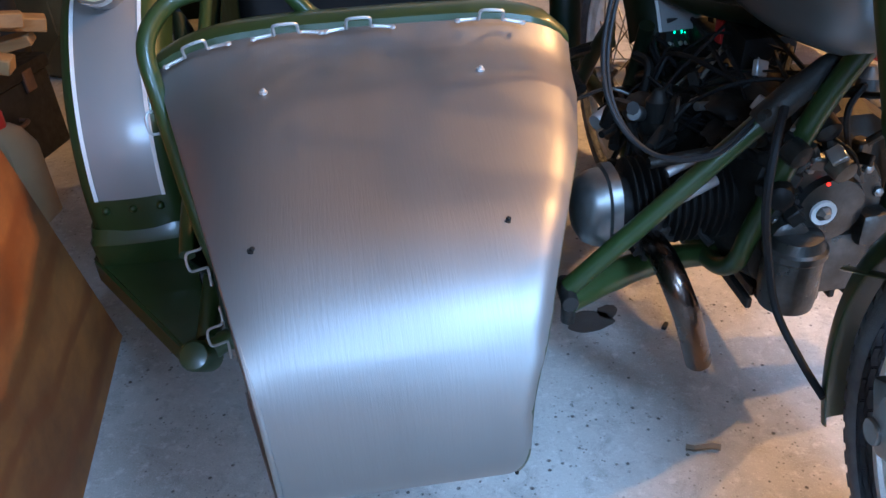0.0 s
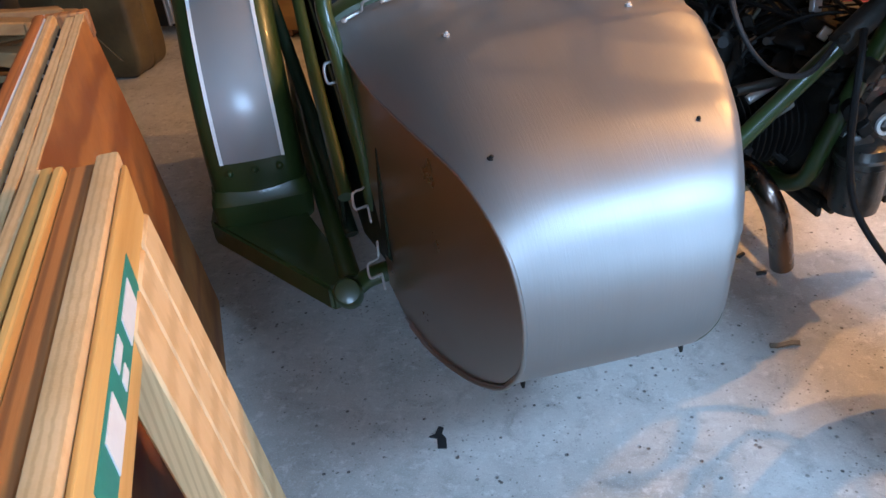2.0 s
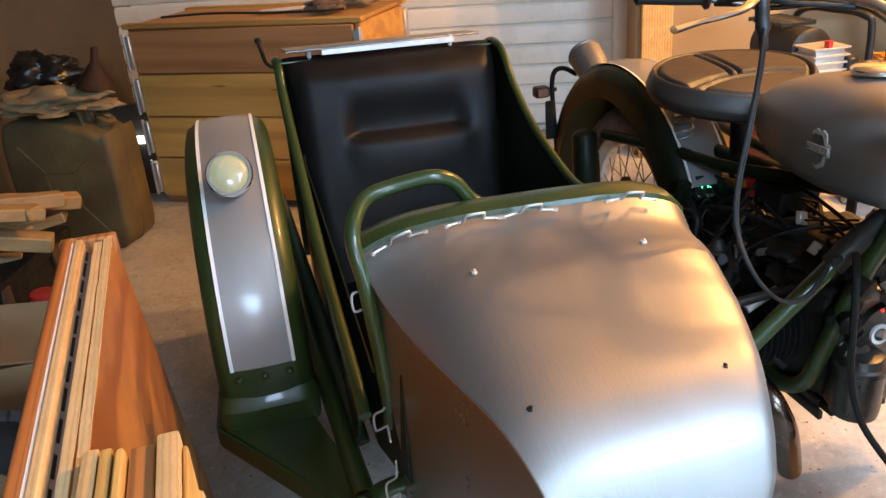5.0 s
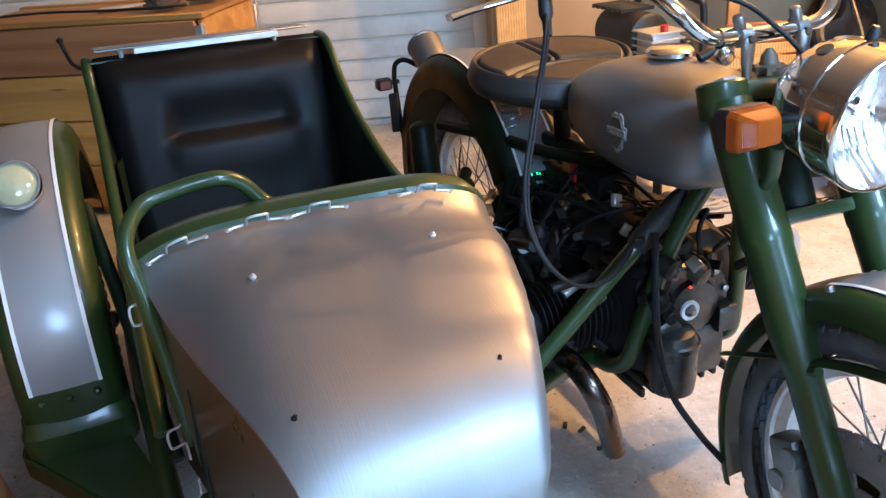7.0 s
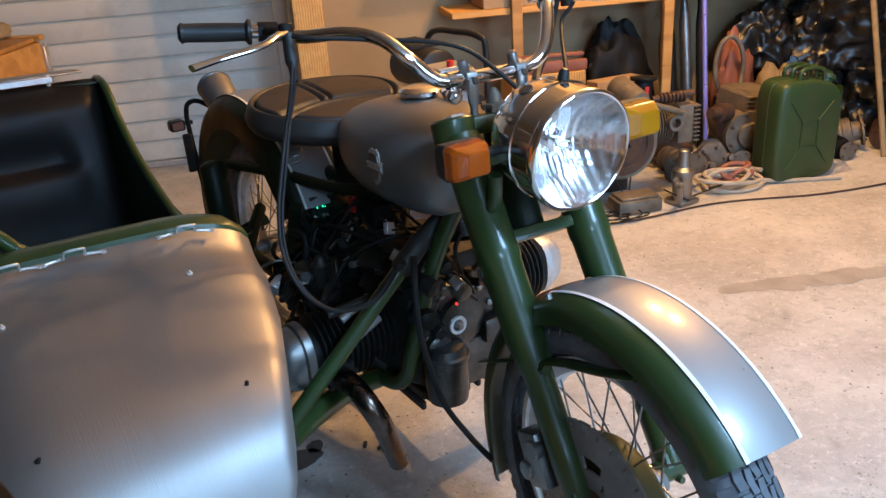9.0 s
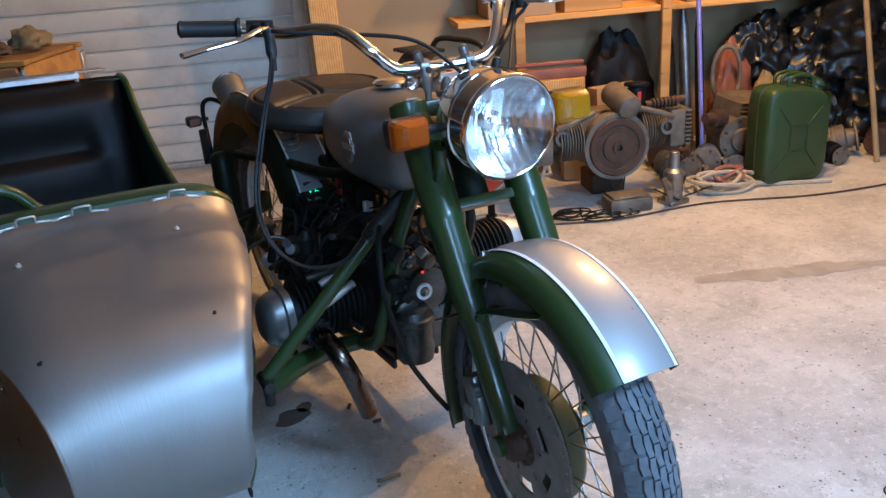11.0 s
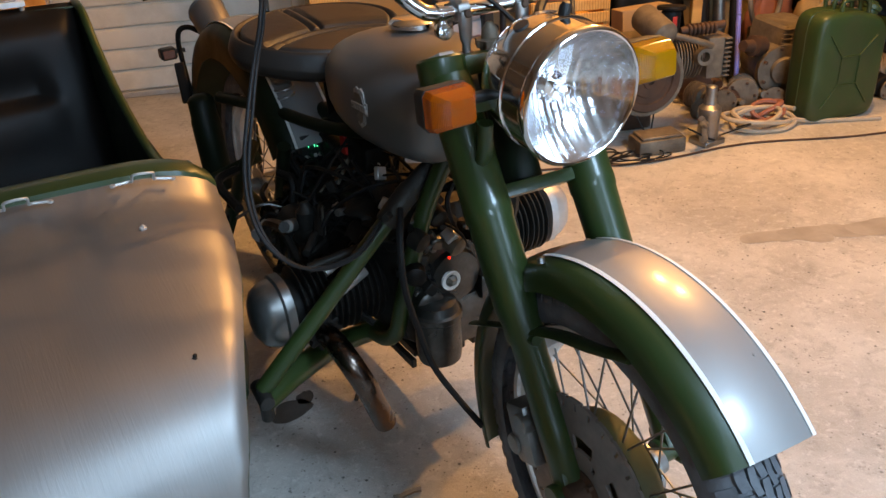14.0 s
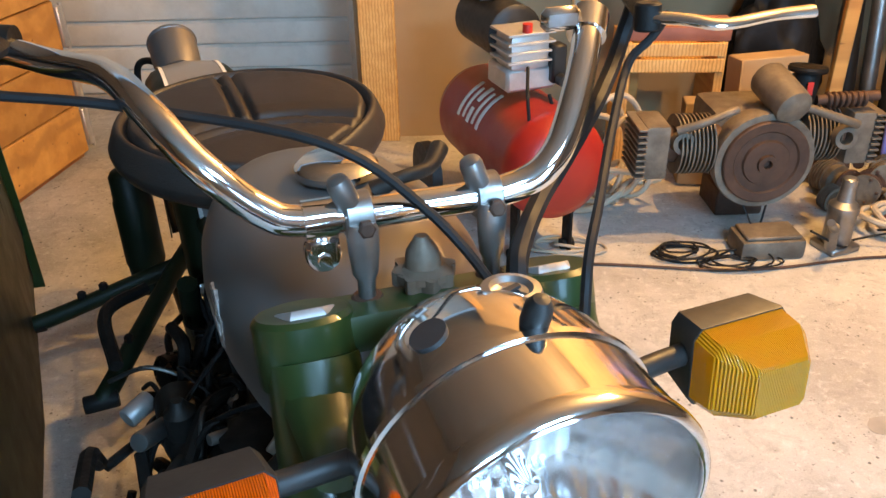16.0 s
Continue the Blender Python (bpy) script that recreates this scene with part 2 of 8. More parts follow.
def concrete():
    """Trowelled floor: broad clouds, blotches, crumbs of aggregate, pits and scuffs."""
    m = bpy.data.materials.new("concrete")
    m.use_nodes = True
    N, L = m.node_tree.nodes, m.node_tree.links
    bsdf = N["Principled BSDF"]
    tc = N.new("ShaderNodeTexCoord")

    def noise(s, d, r, stretch=None, distort=0.0):
        n = N.new("ShaderNodeTexNoise")
        n.inputs["Scale"].default_value, n.inputs["Detail"].default_value, n.inputs["Roughness"].default_value, n.inputs["Distortion"].default_value = s, d, r, distort
        if stretch:
            mp = N.new("ShaderNodeMapping")
            mp.inputs["Scale"].default_value, mp.inputs["Rotation"].default_value = stretch, (0, 0, 0.6)
            L.new(tc.outputs["Object"], mp.inputs[0])
            L.new(mp.outputs[0], n.inputs["Vector"])
        else:
            L.new(tc.outputs["Object"], n.inputs["Vector"])
        return n.outputs["Fac"]

    def ramp(src, lo, hi, a, b):
        r = N.new("ShaderNodeMapRange")
        r.inputs["From Min"].default_value, r.inputs["From Max"].default_value, r.inputs["To Min"].default_value, r.inputs["To Max"].default_value = lo, hi, a, b
        L.new(src, r.inputs["Value"])
        return r.outputs[0]

    def mix(fac, a, b):
        x = N.new("ShaderNodeMix")
        x.data_type = "RGBA"
        L.new(fac, x.inputs["Factor"])
        for k, v in (("A", a), ("B", b)):
            if isinstance(v, tuple):
                x.inputs[k].default_value = (*v, 1)
            else:
                L.new(v, x.inputs[k])
        return x.outputs["Result"]

    def times(a, b):
        x = N.new("ShaderNodeMath")
        x.operation = "MULTIPLY"
        L.new(a, x.inputs[0])
        L.new(b, x.inputs[1])
        return x.outputs[0]

    col = mix(ramp(noise(2.6, 9, 0.62, None, 0.4), 0.36, 0.64, 0, 1), (0.36, 0.335, 0.295), (0.53, 0.505, 0.46))
    col = mix(ramp(noise(17, 8, 0.72, None, 0.8), 0.50, 0.68, 0, 0.55), col, (0.25, 0.23, 0.205))
    col = mix(ramp(noise(38, 6, 0.75), 0.54, 0.66, 0, 0.6), col, (0.66, 0.635, 0.59))
    col = mix(ramp(noise(6, 7, 0.7, (1, 4, 1)), 0.58, 0.72, 0, 0.5), col, (0.62, 0.60, 0.56))
    col = mix(ramp(noise(140, 4, 0.7), 0.60, 0.70, 0, 0.55), col, (0.17, 0.155, 0.14))
    pits = None
    for s, size, where, amount in ((34, 0.15, 5.0, 0.8), (80, 0.22, 8.0, 0.7), (17, 0.085, 3.1, 0.85)):
        v = N.new("ShaderNodeTexVoronoi")
        v.inputs["Scale"].default_value = s
        L.new(tc.outputs["Object"], v.inputs["Vector"])
        p = times(ramp(v.outputs["Distance"], size, size * 0.5, 0, 1), ramp(noise(where, 3, 0.6), 0.48, 0.56, 0, amount))
        col = mix(p, col, (0.075, 0.066, 0.058))
        pits = p if pits is None else pits
    # scattered crumbs and chips
    v = N.new("ShaderNodeTexVoronoi")
    v.inputs["Scale"].default_value, v.inputs["Randomness"].default_value = 26, 1.0
    L.new(tc.outputs["Object"], v.inputs["Vector"])
    crumb = times(ramp(v.outputs["Distance"], 0.11, 0.07, 0, 1), ramp(v.outputs["Color"], 0.55, 0.60, 0, 0.9))
    col = mix(crumb, col, (0.05, 0.042, 0.035))
    col = mix(ramp(noise(300, 3, 0.8), 0.56, 0.66, 0, 0.45), col, (0.72, 0.69, 0.64))
    L.new(col, bsdf.inputs["Base Color"])
    L.new(ramp(noise(9, 6, 0.7), 0.3, 0.7, 0.55, 0.85), bsdf.inputs["Roughness"])
    b1, b2 = N.new("ShaderNodeBump"), N.new("ShaderNodeBump")
    b1.inputs["Strength"].default_value, b1.inputs["Distance"].default_value = 0.7, 0.006
    L.new(noise(22, 9, 0.72), b1.inputs["Height"])
    b2.inputs["Strength"].default_value, b2.inputs["Distance"].default_value, b2.invert = 1.0, 0.004, True
    L.new(pits, b2.inputs["Height"])
    L.new(b1.outputs[0], b2.inputs["Normal"])
    L.new(b2.outputs[0], bsdf.inputs["Normal"])
    return m


CONCRETE = concrete()
ALU = mat("brushed_aluminium", (0.335, 0.317, 0.30), (0.285, 0.27, 0.255), 3, (0.45, 0.53), 0.84, bump=0.12, bump_scale=220, stretch=(1.5, 0.12, 0.12), aniso=0.35)
SILVER = mat("silver_paint", (0.30, 0.29, 0.278), (0.275, 0.265, 0.255), 2, (0.46, 0.52), 0.45, coat=0.6, coat_rough=0.17, bump=0.02, bump_scale=300)
DULLSILVER = mat("dull_silver_paint", (0.235, 0.227, 0.22), (0.205, 0.198, 0.19), 3, (0.40, 0.46), 0.7, bump=0.03, bump_scale=300)
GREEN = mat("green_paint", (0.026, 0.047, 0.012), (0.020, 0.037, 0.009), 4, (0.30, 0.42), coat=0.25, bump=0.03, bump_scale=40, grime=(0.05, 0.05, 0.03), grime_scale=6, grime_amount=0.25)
# the shade on tub, frame and rear parts is put into this darker green
SHADEGREEN = mat("shaded_green_paint", (0.009, 0.017, 0.007), (0.006, 0.011, 0.0045), 6, (0.40, 0.55), bump=0.1, bump_scale=60, grime=(0.013, 0.0125, 0.009), grime_scale=9, grime_amount=0.5, ior=1.32)
WHITE = mat("white_paint", (0.78, 0.77, 0.73), (0.70, 0.69, 0.66), 6, (0.3, 0.45))
CHROME = mat("chrome", (0.88, 0.87, 0.86), (0.80, 0.79, 0.78), 9, (0.05, 0.14), 1.0, grime=(0.58, 0.55, 0.51), grime_scale=14, grime_amount=0.35)
STEEL = mat("worn_steel", (0.34, 0.33, 0.31), (0.22, 0.21, 0.20), 18, (0.30, 0.5), 0.9, bump=0.15, bump_scale=120)
ZINC = mat("zinc_wire", (0.62, 0.60, 0.57), (0.5, 0.485, 0.46), 30, (0.4, 0.52), 0.7)
BRONZED = mat("heat_stained_pipe", (0.17, 0.115, 0.085), (0.10, 0.075, 0.065), 9, (0.18, 0.32), 1.0, bump=0.06, bump_scale=90)
CAST = mat("cast_aluminium", (0.065, 0.06, 0.055), (0.028, 0.026, 0.024), 12, (0.42, 0.62), 0.7, bump=0.4, bump_scale=160, grime=(0.03, 0.026, 0.02), grime_scale=11, grime_amount=0.9)
OILY = mat("oily_black_metal", (0.006, 0.0055, 0.005), (0.014, 0.012, 0.010), 16, (0.42, 0.65), 0.0, ior=1.28, bump=0.4, bump_scale=120)
LEATHER = mat("black_leather", (0.0065, 0.0054, 0.0048), (0.010, 0.0083, 0.0072), 6, (0.42, 0.52), bump=0.35, bump_scale=320, ior=1.28)
SEAT_BROWN = mat("brown_black_leather", (0.022, 0.017, 0.014), (0.032, 0.024, 0.019), 6, (0.40, 0.52), bump=0.35, bump_scale=320)
RUBBER = mat("tyre_rubber", (0.125, 0.130, 0.138), (0.070, 0.072, 0.078), 26, (0.50, 0.72), bump=0.5, bump_scale=160, grime=(0.17, 0.17, 0.17), grime_scale=18, grime_amount=0.5)
CABLE = mat("black_cable", (0.008, 0.0078, 0.0078), (0.014, 0.0135, 0.0135), 20, (0.52, 0.65), ior=1.32)
PLASTIC = mat("black_plastic", (0.012, 0.0115, 0.011), (0.02, 0.019, 0.017), 20, (0.4, 0.55), bump=0.1, bump_scale=200)
RIM = mat("rim_grey_paint", (0.74, 0.72, 0.68), (0.62, 0.60, 0.56), 10, (0.35, 0.5), 0.0, grime=(0.20, 0.15, 0.10), grime_scale=20, grime_amount=0.4)
OLIVE = mat("olive_hub_paint", (0.13, 0.125, 0.045), (0.09, 0.09, 0.035), 12, (0.4, 0.55), grime=(0.05, 0.045, 0.03), grime_amount=0.5)
ORANGE = mat("orange_lens", (0.50, 0.085, 0.002), (0.40, 0.062, 0.002), 5, (0.14, 0.22), coat=0.3, transmission=0.06)
AMBER = mat("amber_lens", (0.82, 0.34, 0.004), (0.72, 0.27, 0.003), 5, (0.10, 0.18), coat=0.3, transmission=0.35)
CREAM = mat("cream_lens", (0.55, 0.50, 0.29), (0.46, 0.41, 0.23), 25, (0.15, 0.3), coat=0.5)
GLASS = bpy.data.materials.new("headlamp_glass")
GLASS.use_nodes = True
gn, gl = GLASS.node_tree.nodes, GLASS.node_tree.links
gn.remove(gn["Principled BSDF"])
clear, gloss, fres, gmix = gn.new("ShaderNodeBsdfTransparent"), gn.new("ShaderNodeBsdfGlossy"), gn.new("ShaderNodeFresnel"), gn.new("ShaderNodeMixShader")
clear.inputs[0].default_value, gloss.inputs["Roughness"].default_value = (0.97, 0.98, 0.98, 1), 0.03
gn.remove(fres)
gmix.inputs[0].default_value = 0.055
gl.new(clear.outputs[0], gmix.inputs[1])
gl.new(gloss.outputs[0], gmix.inputs[2])
gl.new(gmix.outputs[0], gn["Material Output"].inputs[0])
MIRROR = mat("reflector", (0.88, 0.88, 0.89), (0.82, 0.82, 0.83), 8, (0.16, 0.24), 1.0)
ALLOY = mat("oily_alloy", (0.14, 0.134, 0.125), (0.06, 0.056, 0.05), 14, (0.24, 0.42), 0.85, bump=0.3, bump_scale=140, grime=(0.035, 0.03, 0.024), grime_scale=9, grime_amount=0.8)
DISC = mat("worn_disc", (0.235, 0.205, 0.185), (0.165, 0.142, 0.128), 30, (0.42, 0.55), 0.45)
BADGE = mat("engraved_badge", (0.62, 0.60, 0.56), (0.3, 0.28, 0.26), 120, (0.3, 0.5), 0.6)
PLY = mat("plywood", (0.42, 0.155, 0.036), (0.23, 0.073, 0.017), 2.5, (0.5, 0.65), bump=0.15, bump_scale=90, stretch=(2.5, 0.7, 0.9), grime=(0.085, 0.032, 0.016), grime_scale=2.5, grime_amount=0.75)
PINE = mat("pine", (0.76, 0.46, 0.155), (0.60, 0.31, 0.085), 9, (0.5, 0.65), bump=0.2, bump_scale=120, stretch=(3, 0.25, 3), vary=0.18)
REDPINE = mat("red_pine", (0.56, 0.215, 0.065), (0.42, 0.145, 0.04), 8, (0.5, 0.65), bump=0.2, bump_scale=120, stretch=(3, 0.25, 3))
PALEPINE = mat("pale_pine", (0.74, 0.50, 0.26), (0.64, 0.40, 0.185), 8, (0.5, 0.65), bump=0.2, bump_scale=120, stretch=(3, 3, 0.25))
CRATEWOOD = mat("crate_wood", (0.66, 0.35, 0.10), (0.50, 0.24, 0.06), 5, (0.5, 0.65), bump=0.2, bump_scale=90, stretch=(0.3, 3, 3), vary=0.2, spots=(0.16, 0.07, 0.025), spot_scale=9, spot_size=0.14)
OFFCUT = mat("sawn_offcut", (0.40, 0.25, 0.11), (0.28, 0.155, 0.065), 9, (0.55, 0.7), bump=0.2, bump_scale=120, stretch=(0.25, 3, 3), vary=0.2)
REDCRATE = mat("red_crate_wood", (0.46, 0.21, 0.085), (0.36, 0.15, 0.06), 6, (0.5, 0.65), bump=0.2, bump_scale=90, stretch=(0.3, 3, 3))
CARD = mat("cardboard", (0.42, 0.28, 0.15), (0.34, 0.22, 0.115), 5, (0.7, 0.85), bump=0.1, bump_scale=60, vary=0.15)
PLASTER = mat("plastered_wall", (0.40, 0.28, 0.15), (0.32, 0.22, 0.115), 1.6, (0.7, 0.85), bump=0.3, bump_scale=40, grime=(0.30, 0.20, 0.11), grime_scale=1.8, grime_amount=0.5)
FRONTWALL = mat("grey_front_wall", (0.26, 0.235, 0.20), (0.20, 0.18, 0.155), 2, (0.7, 0.85), bump=0.3, bump_scale=60)
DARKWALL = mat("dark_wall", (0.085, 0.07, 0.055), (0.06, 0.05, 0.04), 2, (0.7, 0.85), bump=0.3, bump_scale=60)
CEILING = mat("ceiling_boards", (0.29, 0.262, 0.225), (0.235, 0.212, 0.18), 3, (0.6, 0.8), bump=0.2, stretch=(0.4, 3, 3))
DOORWHITE = mat("white_door_sheet", (0.74, 0.70, 0.61), (0.66, 0.62, 0.54), 2.5, (0.42, 0.55), bump=0.12, bump_scale=50, grime=(0.40, 0.35, 0.27), grime_scale=3.5, grime_amount=0.45)
RED = mat("red_paint", (0.34, 0.018, 0.012), (0.28, 0.015, 0.010), 6, (0.34, 0.46), coat=0.15, grime=(0.2, 0.03, 0.02), grime_amount=0.3)
REDPLASTIC = mat("red_plastic", (0.55, 0.03, 0.02), (0.45, 0.02, 0.015), 6, (0.35, 0.5))
CANGREEN = mat("green_can_paint", (0.030, 0.062, 0.020), (0.022, 0.048, 0.015), 5, (0.32, 0.45), bump=0.08, bump_scale=50, grime=(0.07, 0.06, 0.035), grime_scale=5, grime_amount=0.4)
KHAKI = mat("khaki_can_paint", (0.17, 0.12, 0.052), (0.115, 0.08, 0.036), 5, (0.4, 0.55), bump=0.15, bump_scale=50, grime=(0.05, 0.035, 0.02), grime_scale=4, grime_amount=0.8)
CANVAS = mat("tan_canvas", (0.30, 0.215, 0.115), (0.2, 0.14, 0.07), 8, (0.7, 0.85), bump=0.4, bump_scale=90)
BAG = mat("black_bin_bag", (0.006, 0.006, 0.0062), (0.010, 0.0095, 0.009), 8, (0.26, 0.36))
RUST = mat("rusty_cast_iron", (0.105, 0.055, 0.034), (0.06, 0.034, 0.023), 14, (0.55, 0.75), 0.4, bump=0.3, bump_scale=120)
OLDALU = mat("dusty_aluminium", (0.26, 0.215, 0.16), (0.13, 0.105, 0.077), 12, (0.5, 0.7), 0.35, bump=0.3, bump_scale=120, grime=(0.07, 0.05, 0.035), grime_scale=9, grime_amount=0.8)
HOSE = mat("pale_hose", (0.46, 0.38, 0.28), (0.36, 0.29, 0.205), 15, (0.45, 0.6))
REDHOSE = mat("faded_red_hose", (0.30, 0.11, 0.065), (0.23, 0.08, 0.05), 15, (0.5, 0.65))
POLE = mat("lilac_metal_pole", (0.36, 0.33, 0.80), (0.30, 0.27, 0.70), 15, (0.25, 0.4), 0.4)
PAPER = mat("white_paper", (0.72, 0.70, 0.66), (0.62, 0.6, 0.57), 20, (0.6, 0.8))
TEAL = mat("teal_print", (0.02, 0.24, 0.17), (0.03, 0.2, 0.15), 30, (0.5, 0.6))
INK = mat("black_print", (0.02, 0.02, 0.022), (0.03, 0.03, 0.03), 30, (0.5, 0.6))
RAG = mat("brown_rag", (0.16, 0.10, 0.06), (0.09, 0.06, 0.04), 8, (0.7, 0.85), bump=0.5, bump_scale=60)
STAIN = mat("oil_stain", (0.06, 0.052, 0.045), (0.10, 0.09, 0.08), 14, (0.35, 0.6))


def brushed(m, axis, turn):
    """Grain across the sheet: the gloss is drawn out sideways."""
    t = m.node_tree.nodes.new("ShaderNodeTangent")
    t.direction_type, t.axis = "RADIAL", axis
    b = m.node_tree.nodes["Principled BSDF"]
    m.node_tree.links.new(t.outputs[0], b.inputs["Tangent"])
    b.inputs["Anisotropic Rotation"].default_value = turn


def ribbed(m, scale):
    """Fine moulded ribs in a plastic lens."""
    N, L = m.node_tree.nodes, m.node_tree.links
    tc, w, bn = N.new("ShaderNodeTexCoord"), N.new("ShaderNodeTexWave"), N.new("ShaderNodeBump")
    w.inputs["Scale"].default_value = scale
    L.new(tc.outputs["Object"], w.inputs["Vector"])
    L.new(w.outputs["Fac"], bn.inputs["Height"])
    bn.inputs["Strength"].default_value, bn.inputs["Distance"].default_value = 0.9, 0.0009
    L.new(bn.outputs[0], N["Principled BSDF"].inputs["Normal"])


brushed(ALU, "X", 0.25)
SIDEALU = mat("smooth_aluminium", (0.50, 0.455, 0.42), (0.45, 0.41, 0.38), 2, (0.27, 0.31), 1.0)
ribbed(ORANGE, 210)
ribbed(AMBER, 210)


def grained(m, stretch, way, scale, dark, amount, distortion=7.0):
    """Growth rings running along the wood."""
    N, L = m.node_tree.nodes, m.node_tree.links
    b = N["Principled BSDF"]
    old = b.inputs["Base Color"].links[0].from_socket
    tc, mp, w, r, x = N.new("ShaderNodeTexCoord"), N.new("ShaderNodeMapping"), N.new("ShaderNodeTexWave"), N.new("ShaderNodeMapRange"), N.new("ShaderNodeMix")
    info, off = N.new("ShaderNodeObjectInfo"), N.new("ShaderNodeVectorMath")
    mp.inputs["Scale"].default_value = stretch
    L.new(tc.outputs["Object"], mp.inputs[0])
    off.operation = "ADD"
    L.new(mp.outputs[0], off.inputs[0])
    L.new(info.outputs["Random"], off.inputs[1])
    w.bands_direction = way
    w.inputs["Scale"].default_value, w.inputs["Distortion"].default_value, w.inputs["Detail"].default_value, w.inputs["Detail Scale"].default_value = scale, distortion, 4, 1.6
    L.new(off.outputs[0], w.inputs["Vector"])
    r.inputs["From Min"].default_value, r.inputs["From Max"].default_value, r.inputs["To Max"].default_value = 0.45, 0.95, amount
    L.new(w.outputs["Fac"], r.inputs["Value"])
    x.data_type = "RGBA"
    L.new(r.outputs[0], x.inputs["Factor"])
    L.new(old, x.inputs["A"])
    x.inputs["B"].default_value = (*dark, 1)
    L.new(x.outputs["Result"], b.inputs["Base Color"])


grained(PLY, (1, 0.30, 1), "Z", 2.2, (0.19, 0.052, 0.012), 0.75, 14.0)
grained(PINE, (1, 0.06, 1), "X", 26, (0.40, 0.17, 0.045), 0.6, 3)
grained(REDPINE, (1, 0.06, 1), "X", 22, (0.20, 0.075, 0.03), 0.7, 3)
grained(PALEPINE, (1, 1, 0.06), "X", 48, (0.46, 0.26, 0.11), 0.45, 2)
grained(OFFCUT, (0.06, 1, 1), "Z", 22, (0.34, 0.19, 0.08), 0.45, 3)
grained(REDCRATE, (0.08, 1, 1), "Z", 3.0, (0.24, 0.085, 0.03), 0.45, 7)
grained(CRATEWOOD, (0.08, 1, 1), "Z", 2.6, (0.30, 0.13, 0.035), 0.45, 8)
BULB = glow("bulb_glass", (1.0, 0.72, 0.40), 60)
DISPLAY = glow("green_digits", (0.0, 0.9, 0.42), 2.2)
REDLED = glow("red_led", (1.0, 0.03, 0.02), 1.5)
GAP = glow("daylight_gap", (0.62, 0.80, 1.0), 1.6)

# ---------------------------------------------------------------- the garage
U0, U1, V0, V1, VW, HIGH = -3.3, 3.9, -3.2, 3.6, 3.0, 2.85
bm = B()
box(bm, (0.3, 0.5, -0.05), (60, 60, 0.1))
tagged(solo("floor", bm, CONCRETE, "worn pale concrete garage floor with dark pits and stains", "floor", turn=ROOM_TURN, smooth=0), kind="structure")


def wall(name, u0, u1, v0, v1, z0, z1, material, label):
    b = B()
    box(b, ((u0 + u1) / 2, (v0 + v1) / 2, (z0 + z1) / 2), (u1 - u0, v1 - v0, z1 - z0))
    return solo(name, b, material, label, "wall", turn=ROOM_TURN, kind="structure", smooth=0)


DOOR_L, DOOR_R = -2.75, -0.42
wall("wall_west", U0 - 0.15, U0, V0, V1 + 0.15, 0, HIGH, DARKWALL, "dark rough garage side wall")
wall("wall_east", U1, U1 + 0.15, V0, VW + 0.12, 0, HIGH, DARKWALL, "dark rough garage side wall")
wall("wall_north", -0.30, U1, VW, VW + 0.12, 0, HIGH, PLASTER, "yellowed plaster wall behind the workshop clutter")
wall("wall_return", -0.42, -0.30, VW + 0.002, V1 + 0.15, 0, HIGH, PLASTER, "plastered return beside the roller door")
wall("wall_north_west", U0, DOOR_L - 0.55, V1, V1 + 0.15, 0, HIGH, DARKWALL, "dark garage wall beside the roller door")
wu0, wu1, wz0, wz1 = WINDOW[0] - WINDOW[3] / 2, WINDOW[0] + WINDOW[3] / 2, WINDOW[2] - WINDOW[4] / 2, WINDOW[2] + WINDOW[4] / 2
b = B()
for a0, a1, z0, z1 in ((U0, wu0, 0, HIGH), (wu1, U1, 0, HIGH), (wu0, wu1, 0, wz0), (wu0, wu1, wz1, HIGH)):
    box(b, ((a0 + a1) / 2, V0 - 0.075, (z0 + z1) / 2), (a1 - a0, 0.15, z1 - z0))
solo("wall_south", b, FRONTWALL, "grey painted garage front wall behind the camera", "wall", turn=ROOM_TURN, kind="structure", smooth=0)
# stepped wall out of view, added to hold the assumed doorway
du0, du1, dz1, VD = ASSUMED_DOORWAY[0] - ASSUMED_DOORWAY[3] / 2, ASSUMED_DOORWAY[0] + ASSUMED_DOORWAY[3] / 2, ASSUMED_DOORWAY[2] + ASSUMED_DOORWAY[4] / 2, -2.25
b = B()
for a0, a1, z0, z1 in ((0.75, du0, 0, HIGH), (du1, U1, 0, HIGH), (du0, du1, dz1, HIGH)):
    box(b, ((a0 + a1) / 2, VD - 0.075, (z0 + z1) / 2), (a1 - a0, 0.15, z1 - z0))
solo("wall_south_east", b, FRONTWALL, "unseen grey front wall added around an assumed doorway", "wall", turn=ROOM_TURN, kind="structure", smooth=0)
wall("wall_alcove", 0.75, 0.90, V0, VD - 0.152, 0, HIGH, FRONTWALL, "unseen grey wall added between window and assumed doorway")
wf = thing("window_2", room(WINDOW[0], V0 + 0.01), ROOM_TURN, "plain white window frame in the front wall", "window", kind="structure")
for c, sz in (((-WINDOW[3] / 2, 0, WINDOW[2]), (0.05, 0.05, WINDOW[4] + 0.1)), ((WINDOW[3] / 2, 0, WINDOW[2]), (0.05, 0.05, WINDOW[4] + 0.1)), ((0, 0, wz0), (WINDOW[3] - 0.052, 0.05, 0.05)), ((0, 0, wz1), (WINDOW[3] - 0.052, 0.05, 0.05))):
    b = B()
    box(b, c, sz, bev=0.004)
    part("frame_bar", b, WHITE, wf)
b = B()
box(b, ((U0 + U1) / 2, (V0 + V1) / 2, HIGH + 0.06), (U1 - U0 + 0.4, V1 - V0 + 0.5, 0.1))
